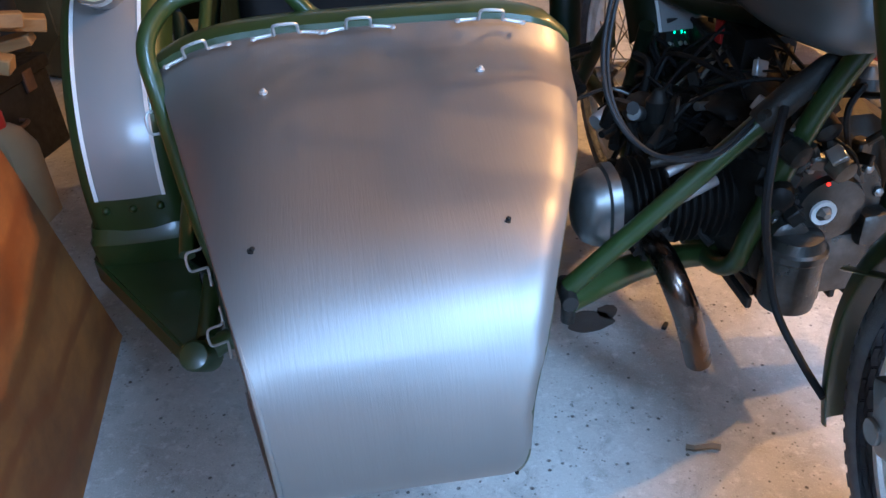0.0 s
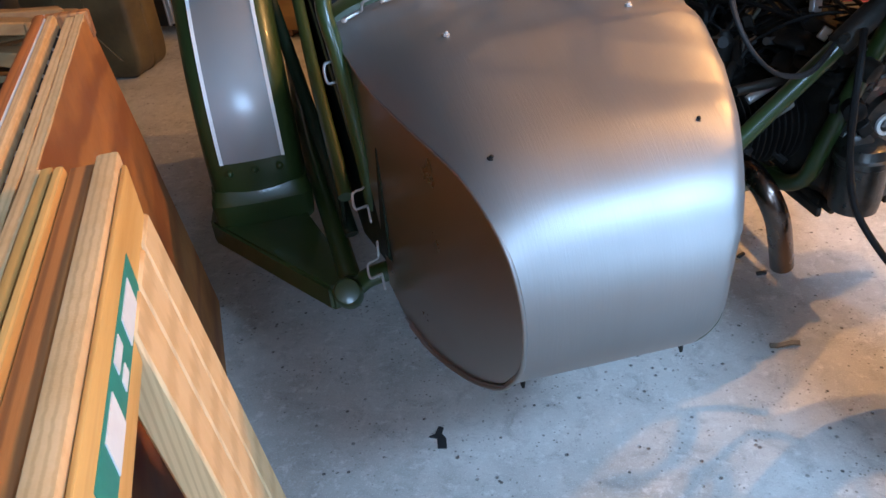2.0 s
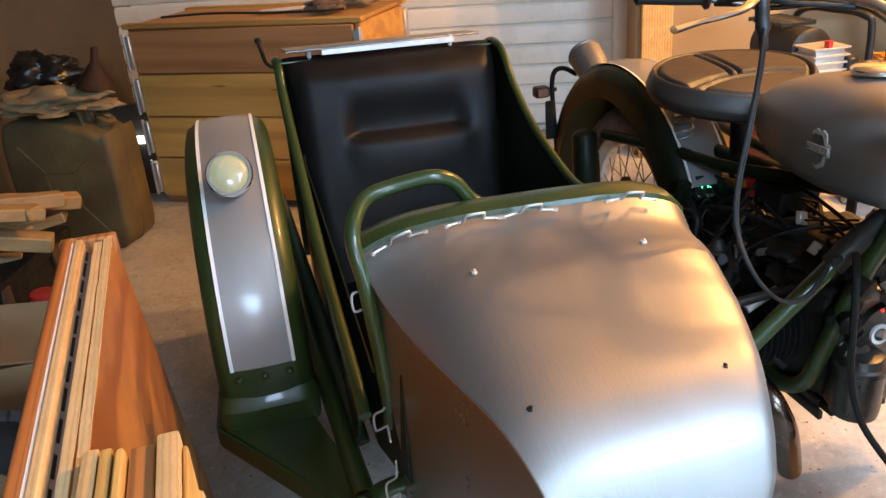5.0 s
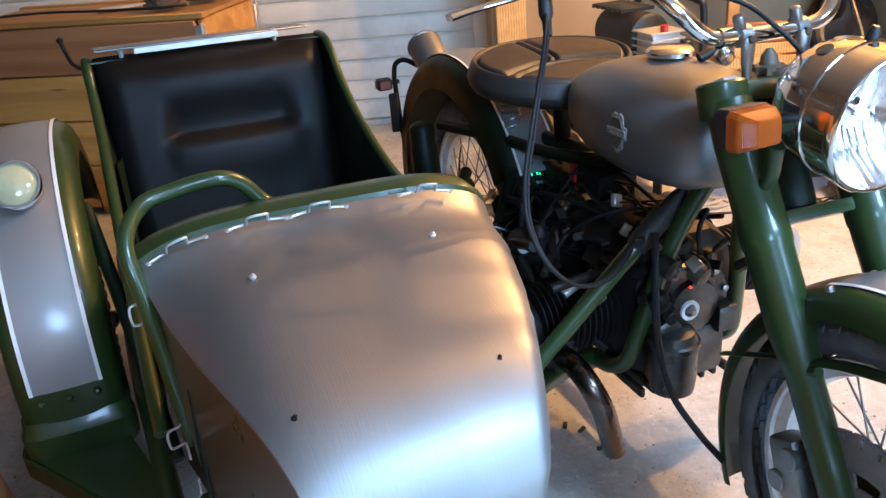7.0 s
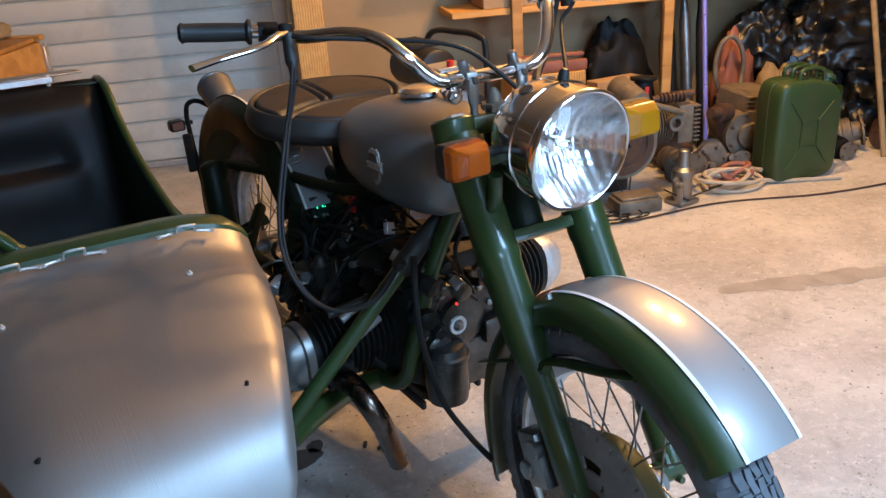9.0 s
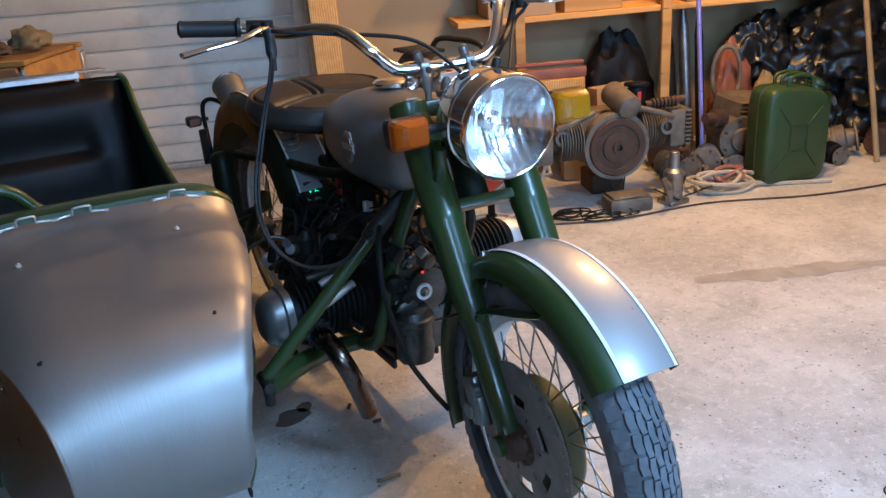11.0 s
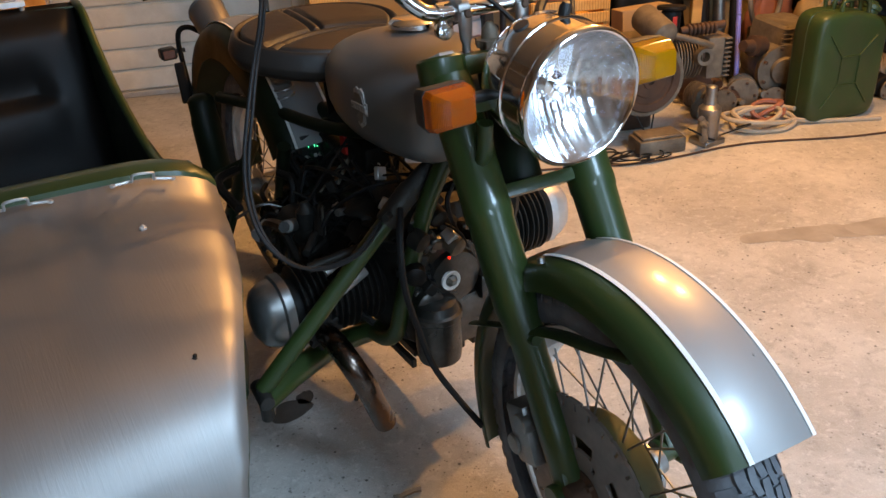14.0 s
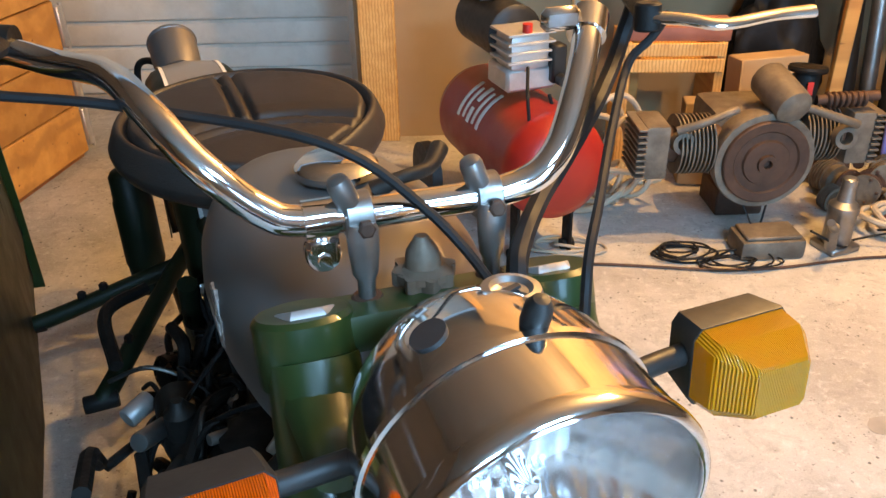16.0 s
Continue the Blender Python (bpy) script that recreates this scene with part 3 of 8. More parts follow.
solo("ceiling", b, CEILING, "plain boarded garage ceiling", "ceiling", turn=ROOM_TURN, kind="structure", smooth=0)

# roller door of white ribbed slats, in a recess
door = thing("door_1", room(0, V1 - 0.04), ROOM_TURN, "closed white roller door of ribbed sheet slats", "garage door", kind="structure")
SL, SW = 0.112, (DOOR_R - (DOOR_L - 0.55))
b = B()
prof = [(0, 0), (-0.012, 0.008), (-0.016, 0.03), (-0.016, 0.078), (-0.011, 0.098), (0.0, 0.104), (0.004, 0.108)]
sheet(b, [[Vector((x, d, h)) for x in (-SW / 2, SW / 2)] for d, h in prof], 0.004)
slat = mesh_of(b, DOORWHITE, "slat", 25)
for k in range(22):
    piece("slat", slat, door, pose((DOOR_R + DOOR_L - 0.55) / 2, rnd(-0.001, 0.001), 0.03 + k * SL))
b = B()
box(b, ((DOOR_R + DOOR_L - 0.55) / 2, -0.01, 0.015), (SW, 0.05, 0.03), bev=0.004)
part("bottom_rail", b, ZINC, door, "grey metal bottom rail")
b = B()
box(b, (DOOR_R - 0.03, -0.045, 1.2), (0.09, 0.05, 2.4), bev=0.006)
part("guide_rail", b, DOORWHITE, door, "white guide rail")
b = B()
box(b, (-0.33, VW - 0.03, 1.2), (0.14, 0.05, 2.4), bev=0.004)
solo("trim", b, PINE, "bare timber post at the corner of the wall", "post", turn=ROOM_TURN, kind="structure")

# bulbs under the ceiling
for k, p in enumerate(BULBS):
    lampthing = thing("ceiling_bulb", (p[0], p[1], p[2]), 0, "bare warm light bulb hanging from the ceiling", "lamp", "ceiling bulbs")
    b = B()
    lathe(b, [(-0.03, 0.0), (-0.028, 0.012), (-0.015, 0.026), (0.0, 0.030), (0.018, 0.026), (0.035, 0.014), (0.05, 0.012)], (0, 0, 0), (0, 0, 1), 16)
    o = part("bulb", b, BULB, lampthing)
    o.visible_shadow = False
    b = B()
    lathe(b, [(0.048, 0.016), (0.09, 0.018), (0.10, 0.008), (HIGH - p[2], 0.006)], (0, 0, 0), (0, 0, 1), 12)
    part("socket", b, PLASTIC, lampthing)
# white housing made up for the added cool fill lamp
panel = thing("cool_fill_housing", COOL_FILL, 0, "housing of an added cool fill lamp, out of view", "lamp")
b = B()
for c, sz in (((0, 0.28, 0.16), (0.80, 0.02, 0.06)), ((0, -0.28, 0.16), (0.80, 0.02, 0.06)), ((0.39, 0, 0.16), (0.02, 0.54, 0.06)), ((-0.39, 0, 0.16), (0.02, 0.54, 0.06)), ((0, 0, 0.195), (0.80, 0.58, 0.01))):
    box(b, c, sz, bev=0.002)
lathe(b, [(0.20, 0.006), (HIGH - COOL_FILL[2], 0.006)], (0, 0, 0), (0, 0, 1), 8)
part("housing", b, WHITE, panel)

# ---------------------------------------------------------------- the sidecar
sidecar = thing("sidecar", (0.034, 0.0015, 0), RIG_TURN, "open green sidecar with aluminium nose and black leather seat", "sidecar")
PROFILE = [(0.560, 0.766), (0.505, 0.727), (0.422, 0.698), (0.311, 0.686), (0.202, 0.677), (0.144, 0.658), (0.100, 0.628), (0.074, 0.588), (0.063, 0.530),
           (0.072, 0.461), (0.105, 0.405), (0.143, 0.368), (0.224, 0.322), (0.344, 0.285), (0.437, 0.288)]


RIGHT_X = [(0.560, -0.440), (0.505, -0.448), (0.422, -0.463), (0.311, -0.491), (0.202, -0.530), (0.144, -0.553), (0.100, -0.571), (0.074, -0.585), (0.063, -0.598)]


def nose_x(y, w, z=1.0):
    """Across the nose: w 0 at its outer edge, 1 at the edge beside the motorcycle."""
    l = -0.852 - 0.275 * y
    ys = [p[0] for p in reversed(RIGHT_X)]
    r = float(np.interp(y, ys, [p[1] for p in reversed(RIGHT_X)]))
    if z < 0.53:
        r = float(np.interp(y, [0.063, 0.105, 0.18, 0.45], [-0.600, -0.605, -0.592, -0.56]))
    return l + (r - l) * w


def crown(y):
    return max(0.0, 0.066 * min(1.0, max(0.0, (y - 0.07) / 0.33))) * (1.0 if y < 0.43 else 1 - (y - 0.43) * 3.6)


def edge_lift(y):
    """The edge beside the motorcycle stays fuller than the outer one."""
    return 0.42 * min(1.0, max(0.0, (0.56 - y) / 0.10))


def nose_point(s, w, lift=0.0):
    y, z = s
    c = crown(y) if z > 0.6 else 0.0
    k = 1 - abs(2 * w - 1) ** (5.5 if w > 0.5 else 4.6) * (1 - edge_lift(y) * (w > 0.5))
    # the sheet rolls over towards the motorcycle
    f = max(0.0, (w - 0.94) / 0.06)
    return Vector((nose_x(y, w, z), y + 0.008 * f * f, z + c * k - 0.010 * f * f * (z > 0.6) - 0.014 * w * w * min(1.0, max(0.0, (y - 0.42) / 0.09)) + lift))


line = spline([Vector((0, y, z)) for y, z in PROFILE], 5)
line = [(p.y, p.z) for p in line]
b = B()
sheet(b, [[nose_point(s, i / 40) for i in range(41)] for s in line], 0.0015)
nose = part("nose_cover", b, ALU, sidecar, "bare brushed aluminium nose sheet", smooth=60)


def side_panel(w, name, material, label, top_back):
    b = B()
    pts = [Vector((nose_x(y, w, z) - (0.016 if w > 0.5 else 0), y + 0.006, z - (0.008 if z > 0.55 else 0) + (crown(y) * edge_lift(y) if w > 0.5 and z > 0.6 else 0))) for y, z in line]
    inset = 0.003 if w < 0.5 else -0.003
    pts = [p + Vector((inset, 0, 0)) for p in pts] + [Vector((nose_x(0.49, w, z) + inset - (0.016 if w > 0.5 else 0), y, z)) for y, z in top_back]
    slab(b, pts, (0.0015 * (1 if w < 0.5 else -1), 0, 0))
    return part(name, b, material, sidecar, label)


side_panel(0, "side_panel", SIDEALU, "bare aluminium side sheet reflecting the boards", [(0.49, 0.326), (0.488, 0.42), (0.548, 0.584)])
side_panel(1, "side_panel", GREEN, "green painted inner side sheet", [(0.49, 0.326), (0.488, 0.42), (0.548, 0.584)])
# rounded bead along both edges
for w, r in ((0, 0.0035), (1, 0.005)):
    b = B()
    tube(b, [nose_point(s, w) + Vector((0.002 if w == 0 else -0.004, 0.004 * w, -0.004)) for s in line[::3]], r, 8)
    part("edge_bead", b, ALU if w == 0 else GREEN, sidecar)

# cowl rim behind the nose sheet
b = B()
rows = []
for d, h in ((-0.004, -0.002), (-0.002, 0.006), (0.02, 0.012), (0.05, 0.010), (0.075, 0.0), (0.082, -0.03)):
    rows.append([nose_point((0.560, 0.766), i / 20) + Vector((0, d, h)) for i in range(21)])
sheet(b, rows, 0.004)
part("cowl_rim", b, GREEN, sidecar, "green rolled cowl rim", smooth=60)


def clip(at, out, along, name="clip"):
    """A bent wire hook screwed flat on the sheet."""
    o, n, a = Vector(at), Vector(out).normalized(), Vector(along).normalized()
    p = n.cross(a)
    b = B()
    pts = [(-0.042, 0, 0.002), (-0.020, 0.004, 0.003), (-0.016, -0.002, 0.006), (-0.015, -0.012, 0.020), (-0.008, -0.016, 0.024), (0.010, -0.016, 0.024), (0.016, -0.012, 0.020), (0.016, -0.002, 0.006),
           (0.022, 0.004, 0.003), (0.042, 0.0, 0.002)]
    tube(b, [o + a * x + p * y + n * z for x, y, z in pts], 0.0022, 6, step=4)
    for x in (-0.044, 0.044):
        lathe(b, [(0, 0.0045), (0.003, 0.004), (0.004, 0.001)], o + a * x, n, 8)
    part(name, b, ZINC, sidecar, "bent zinc wire tonneau hook")


for w in (0.10, 0.315, 0.485, 0.80):
    e = nose_point((0.535, 0.756), w)
    f = nose_point((0.535, 0.756), w + 0.03)
    clip(e + Vector((0, 0, 0.003)), (0, -0.12, 1), f - e)
for z, y in ((0.70, 0.540), (0.49, 0.515), (0.36, 0.50)):
    clip((nose_x(y, 0) - 0.002, y, z), (-1, 0.1, 0), (0, 0.1, 1))
for x, y in ((-0.863, 0.188), (-0.600, 0.182), (-0.855, 0.436), (-0.586, 0.430)):
    w = (x - nose_x(y, 0)) / (nose_x(y, 1) - nose_x(y, 0))
    zz = np.interp(y, [0.063, 0.074, 0.1, 0.144, 0.202, 0.311, 0.422, 0.505], [0.53, 0.588, 0.628, 0.658, 0.677, 0.686, 0.698, 0.727])
    b = B()
    o = nose_point((y, zz), w)
    lathe(b, [(-0.002, 0.0055), (0.0008, 0.0055), (0.0015, 0.003), (0.004, 0.0026), (0.005, 0.001)], o, (0.2, -0.1, 1), 8)
    part("stud", b, OILY if y < 0.3 else ZINC, sidecar)
for w in (0.16, 0.84):
    b = B()
    lathe(b, [(0, 0.004), (0.012, 0.004), (0.02, 0.002)], Vector((nose_x(0.17, w), 0.18, 0.342)), (0, -0.3, -1), 8)
    part("bolt", b, OILY, sidecar)

# tub
TL, TR = -1.00, -0.440
b = B()
rings = []
for y, z0, wl, wr, zl, zr in ((0.46, 0.30, -0.975, -0.49, 0.60, 0.70), (0.62, 0.26, TL, TR, 0.515, 0.735), (1.0, 0.25, TL - 0.01, TR + 0.005, 0.61, 0.65), (1.35, 0.26, TL - 0.02, TR - 0.005, 0.70, 0.70), (1.74, 0.33, TL + 0.02, TR - 0.03, 0.64, 0.64)):
    rings.append([Vector(p) for p in ((wl, y, zl), (wl - 0.006, y, z0 + 0.10), (wl + 0.03, y, z0 + 0.02), (wl + 0.09, y, z0), (wr - 0.09, y, z0), (wr - 0.03, y, z0 + 0.02), (wr + 0.006, y, z0 + 0.10), (wr, y, zr))])
sheet(b, rings, 0.004)
part("tub", b, SHADEGREEN, sidecar, "dark green pressed steel tub, deepened for shade", smooth=50)
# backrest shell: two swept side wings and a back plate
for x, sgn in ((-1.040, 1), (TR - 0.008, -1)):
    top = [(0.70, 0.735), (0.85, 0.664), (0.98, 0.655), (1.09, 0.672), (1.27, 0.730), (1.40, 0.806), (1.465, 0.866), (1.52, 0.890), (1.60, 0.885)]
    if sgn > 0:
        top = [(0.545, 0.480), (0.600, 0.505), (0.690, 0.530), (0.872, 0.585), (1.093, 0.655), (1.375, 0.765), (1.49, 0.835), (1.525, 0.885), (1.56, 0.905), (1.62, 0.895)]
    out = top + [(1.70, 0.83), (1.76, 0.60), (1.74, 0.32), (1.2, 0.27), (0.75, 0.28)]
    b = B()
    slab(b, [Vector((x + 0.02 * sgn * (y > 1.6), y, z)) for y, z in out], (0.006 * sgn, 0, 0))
    wing = part("wing_panel", b, SHADEGREEN, sidecar, "green side wing of the cockpit")
    b = B()
    tube(b, [Vector((x + 0.003 * sgn + 0.018 * max(0, sgn) * (0.9 - min(y, 0.9)), y, z)) for y, z in out[:10]], 0.0125 if sgn > 0 else 0.010, 12)
    part("wing_tube", b, GREEN, wing, "green edge tube")
b = B()
rows = []
for z, y in ((0.28, 1.70), (0.5, 1.70), (0.75, 1.66), (0.85, 1.63), (0.885, 1.59), (0.890, 1.53)):
    rows.append([Vector((-1.037 + 0.589 * i / 12, y + 0.02 * (1 - (2 * i / 12 - 1) ** 2), z + 0.016 * (1 - i / 12))) for i in range(13)])
sheet(b, rows, 0.004)
part("back_panel", b, GREEN, sidecar, "green back panel")


def ease(a, c, v):
    """0 before a, 1 past c, smooth between."""
    q = min(1.0, max(0.0, (v - a) / (c - a)))
    return q * q * (3 - 2 * q)


# backrest: a padded panel with rounded edges, a deep fold and a hollow above it
b = B()
NI, NJ = 60, 70
grid = []
for j in range(NJ + 1):
    f = j / NJ
    row = []
    for i in range(NI + 1):
        w = i / NI
        ew, ef = min(w, 1 - w) * 0.56, (1 - f) * 0.60
        round_off = 1.0
        for e, r in ((ew, 0.055), (ef, 0.060)):
            if e < r:
                round_off *= math.sqrt(max(0.0, 1 - (1 - e / r) ** 2))
        thick = 0.085 * round_off + 0.018 * math.sin(math.pi * w) * round_off
        fold = 0.655 + 0.012 * (w - 0.5)
        side = ease(0.19, 0.30, w) * (1 - ease(0.74, 0.86, w))
        if f >= fold:
            thick -= side * (0.030 * (1 - ease(fold + 0.03, fold + 0.24, f)) * ease(fold, fold + 0.012, f) + 0.016 * groove(f - fold, 0.006))
        else:
            thick += side * 0.012 * ease(fold - 0.26, fold - 0.05, f) * (1 - ease(fold - 0.035, fold, f)) - 0.010 * side * groove(f - fold, 0.007)
        thick += 0.0025 * noise.noise(Vector((w * 7, f * 6, 3.3))) * round_off
        row.append(Vector((-1.018 + 0.556 * w, 1.445 + 0.13 * f - thick, 0.33 + 0.555 * f + 0.016 * (1 - w))))
    grid.append(row)
sheet(b, grid, 0.01)
part("backrest", b, LEATHER, sidecar, "black leather backrest with one stitched fold", smooth=80)
# seat cushion
b = B()
grid = []
for j in range(25):
    f = j / 24
    grid.append([Vector((TL + 0.03 + (TR - TL - 0.06) * i / 22, 0.78 + 0.60 * f, 0.36 - 0.03 * f + 0.11 * (1 - abs(2 * i / 22 - 1) ** 3.4) * (1 - abs(2 * f - 1) ** 5))) for i in range(23)])
sheet(b, grid, 0.01)
part("seat", b, LEATHER, sidecar, "black leather seat cushion", smooth=80)
# thin lid lying on the back rail
b = B()
c = rig(-0.855, 1.52, 0.0)
box(b, (c.x, c.y, 0.921), (0.53, 0.10, 0.006), rot=(-4, 1.6, 4.0), bev=0.002)
part("rack_plate", b, STEEL, sidecar, "thin flat grey metal plate on the back rail")
b = B()
box(b, (c.x + 0.01, c.y - 0.056, 0.916), (0.36, 0.004, 0.014), rot=(-4, 1.6, 4.0), bev=0.001)
part("rack_strip", b, ZINC, sidecar, "pale strip along the plate's edge")
for x in (-0.20, 0.18):
    b = B()
    lathe(b, [(-0.03, 0.006), (0.004, 0.006), (0.006, 0.009), (0.012, 0.008), (0.013, 0.002)], (c.x + x, c.y - 0.035, 0.912), (0, 0, 1), 8)
    part("plate_bolt", b, ZINC, sidecar)
b = B()
tube(b, [(-1.05, 1.54, 0.895), (-1.066, 1.53, 0.912), (-1.072, 1.51, 0.94), (-1.078, 1.51, 0.968)], 0.005, 8)
lathe(b, [(-0.008, 0.001), (-0.004, 0.008), (0.004, 0.008), (0.008, 0.001)], (-1.078, 1.51, 0.970), (0, 0, 1), 8)
part("hook", b, OILY, sidecar, "dark bent hook")
# grab hoop on the cowl
b = B()
tube(b, [rig(-0.998, 0.455, 0.455), rig(-1.000, 0.43, 0.56), rig(-1.012, 0.44, 0.72), rig(-1.022, 0.470, 0.80), rig(-0.995, 0.520, 0.838), rig(-0.945, 0.540, 0.848), rig(-0.881, 0.545, 0.854), rig(-0.845, 0.555, 0.838), rig(-0.815, 0.560, 0.800), rig(-0.785, 0.555, 0.783)], 0.0125, 12)
part("grab_hoop", b, GREEN, sidecar, "bent green tube grab hoop")

# mudguard of the sidecar wheel
FS = 0.925   # flatter on top than a circle
FY, FZ, FR, FX = rig(-1.247, 1.20, 0).y, 0.40, 0.46, rig(-1.247, 1.0, 0).x


def arc_section(xs_drop, a0, a1, cy, cz, r, cx, n=40, zscale=1.0):
    """Rows across a mudguard: xs_drop rows of (sideways, drop) swept from a0 to a1 degrees, 0 ahead and 90 up."""
    rows = []
    for i in range(n + 1):
        a = radians(a0 + (a1 - a0) * i / n)
        rows.append([Vector((cx + x, cy - (r - d) * math.cos(a), cz + (r - d) * math.sin(a) * (zscale if a > 0 else 1.0))) for x, d in xs_drop])
    return rows


SEC = [(-0.098, 0.085), (-0.096, 0.045), (-0.088, 0.020), (-0.072, 0.007), (-0.058, 0.004), (-0.03, 0.0), (0.0, -0.001), (0.03, 0.0), (0.058, 0.004), (0.072, 0.007), (0.088, 0.020), (0.096, 0.045), (0.098, 0.085)]
b = B()
sheet(b, arc_section(SEC, -8, 165, FY, FZ, FR, FX, 40, FS), 0.003)
fender = part("mudguard", b, GREEN, sidecar, "green mudguard over the sidecar wheel", smooth=50)
b = B()
sheet(b, arc_section([(-0.058, 0.0015), (-0.03, -0.0025), (0, -0.0035), (0.03, -0.0025), (0.058, 0.0015)], 5, 118, FY, FZ, FR, FX, 40, FS), 0.0015)
part("silver_panel", b, SILVER, fender, "silver painted centre panel", smooth=50)
for x in (-0.061, 0.061):
    b = B()
    sheet(b, arc_section([(x - 0.0035, 0.0015), (x + 0.0035, 0.0015)], 5, 118, FY, FZ, FR + 0.003, FX, 40, FS), 0.001)
    part("pinstripe", b, WHITE, fender, "white pinstripe")
for x in (-0.05, 0.0, 0.05):
    b = B()
    a = radians(2)
    lathe(b, [(0, 0.008), (0.004, 0.007), (0.007, 0.003)], (FX + x, FY - FR * math.cos(a), FZ + FR * math.sin(a)), (0, -1, 0), 8)
    part("rivet", b, GREEN, fender)
# lower valance of the mudguard, with a flange
b = B()
sheet(b, [[Vector((FX + x * k, FY - FR * 1.0 - d, z)) + Vector((0, 0.5 * drop, 0)) for x, drop in SEC] for z, k, d in ((0.375, 1.0, -0.003), (0.355, 1.02, 0.006), (0.348, 1.06, 0.012), (0.30, 1.04, 0.004), (0.285, 1.02, 0.0))], 0.003)
part("valance", b, GREEN, fender, "green flanged lower end")
# side lamp on the mudguard
lc = rig(-1.238, 0.90, 0.792)
b = B()
ax = Vector((0, -0.86, 0.5))
lathe(b, [(-0.16, 0.004), (-0.13, 0.022), (-0.09, 0.035), (-0.05, 0.041), (-0.006, 0.0435), (-0.004, 0.030)], lc, ax, 28)
sl = part("side_lamp", b, SILVER, fender, "silver side lamp with a long tapered back")
b = B()
lathe(b, [(-0.008, 0.044), (-0.002, 0.0465), (0.006, 0.0465), (0.010, 0.044), (0.010, 0.039), (0.004, 0.038)], lc, ax, 36, caps=False)
part("lamp_ring", b, CHROME, sidecar, "bright chrome lamp ring")
b = B()
lathe(b, [(0.003, 0.039), (0.008, 0.036), (0.013, 0.024), (0.015, 0.008), (0.0155, 0.0)], lc, ax, 28)
part("lens", b, CREAM, sidecar, "cream glass lens")
# wheel inside the mudguard
WY, WZ = FY, 0.335

# sidecar wheel, axle and chassis tubes
def wheel(parent, c, spoke_n, rim_r, tyre_r, half, world, drum, tread_rows):
    """Wire wheel about the x axis: hub with tyre, rim and single spokes under it."""
    b = B()
    lathe(b, [(-0.085, 0.012), (-0.08, 0.022), (-0.05, 0.024), (-0.048, 0.05), (-0.042, 0.05), (-0.038, 0.03), (0.038, 0.03), (0.042, 0.05), (0.048, 0.05), (0.05, 0.024), (0.08, 0.02), (0.085, 0.01)], c, (1, 0, 0), 28)
    hub = part("front_wheel" if drum else "wheel", b, STEEL, parent, "wire-spoked wheel with worn tyre", world=world)
    b = B()
    k = half
    lathe(b, [(-k * 0.62, rim_r), (-k * 0.62, rim_r - 0.010), (-k * 0.50, rim_r - 0.012), (-k * 0.35, rim_r - 0.030), (0, rim_r - 0.036), (k * 0.35, rim_r - 0.030), (k * 0.50, rim_r - 0.012), (k * 0.62, rim_r - 0.010), (k * 0.62, rim_r),
              (k * 0.5, rim_r + 0.002), (0, rim_r - 0.02), (-k * 0.5, rim_r + 0.002), (-k * 0.62, rim_r)], c, (1, 0, 0), 72, caps=False)
    part("rim", b, RIM, hub, "chipped grey painted rim", world=world)
    b = B()
    t = tyre_r - rim_r
    prof = []
    for i in range(21):
        a = radians(-18 + 216 * i / 20)
        prof.append((-k * 1.0 * math.cos(a) * (1.0 if abs(math.cos(a)) < 0.95 else 0.99), rim_r + t * 0.32 + t * 0.60 * math.sin(a)))
    lathe(b, prof, c, (1, 0, 0), 96, caps=False)
    tyre = part("tyre", b, RUBBER, hub, "worn black tyre", world=world)
    # tread of single blocks, their edges zigzag
    b = B()
    n = 58
    for i in range(n):
        a0 = 2 * math.pi * i / n
        for j, (x0, x1, off, wid, lift, zig) in enumerate(tread_rows):
            vs = []
            for top in (0, 1):
                for x, aa in ((x0 + zig, 0), (x1 + zig, 0), (x1 - zig, wid / 2), (x1 + zig, wid), (x0 + zig, wid), (x0 - zig, wid / 2)):
                    ang = a0 + (off + aa) * 2 * math.pi / n
                    sq = math.sqrt(max(0.0, 1 - (x / (k * 1.02)) ** 2))
                    r = rim_r + t * 0.32 + t * 0.60 * sq - 0.002 + (lift if top else 0.0)
                    vs.append(bmesh_vert(b, (c[0] + x * (0.985 if top else 1.0), c[1] - r * math.cos(ang), c[2] + r * math.sin(ang))))
            for f in ((6, 7, 8, 11), (8, 9, 10, 11), (0, 1, 7, 6), (1, 2, 8, 7), (2, 3, 9, 8), (3, 4, 10, 9), (4, 5, 11, 10), (5, 0, 6, 11)):
                b.faces.new([vs[q] for q in f])
    part("tread", b, RUBBER, tyre, "blocky worn tread", world=world, smooth=0)
    b = B()
    rod(b, (0, 0, 0), (0, 0, 1), 1.0, 6)
    me = mesh_of(b, STEEL, "spoke")
    inv = Matrix.Identity(4)
    if world:
        inv = (parent.matrix_basis).inverted()
    for i in range(spoke_n):
        sgn = 1 if i % 2 else -1
        a = 2 * math.pi * i / spoke_n
        a2 = a + (0.62 if (i // 2) % 2 else -0.62)
        p = Vector((c[0] + sgn * 0.044, c[1] + 0.043 * math.cos(a2), c[2] + 0.043 * math.sin(a2)))
        q = Vector((c[0] + sgn * 0.006, c[1] + (rim_r - 0.034) * math.cos(a), c[2] + (rim_r - 0.034) * math.sin(a)))
        d = q - p
        m = Matrix.Translation(p) @ d.to_track_quat("Z", "Y").to_matrix().to_4x4() @ Matrix.Diagonal((0.0019, 0.0019, d.length, 1))
        piece("spoke", me, hub, inv @ m)
    return hub


def bmesh_vert(b, p):
    return b.verts.new(p)


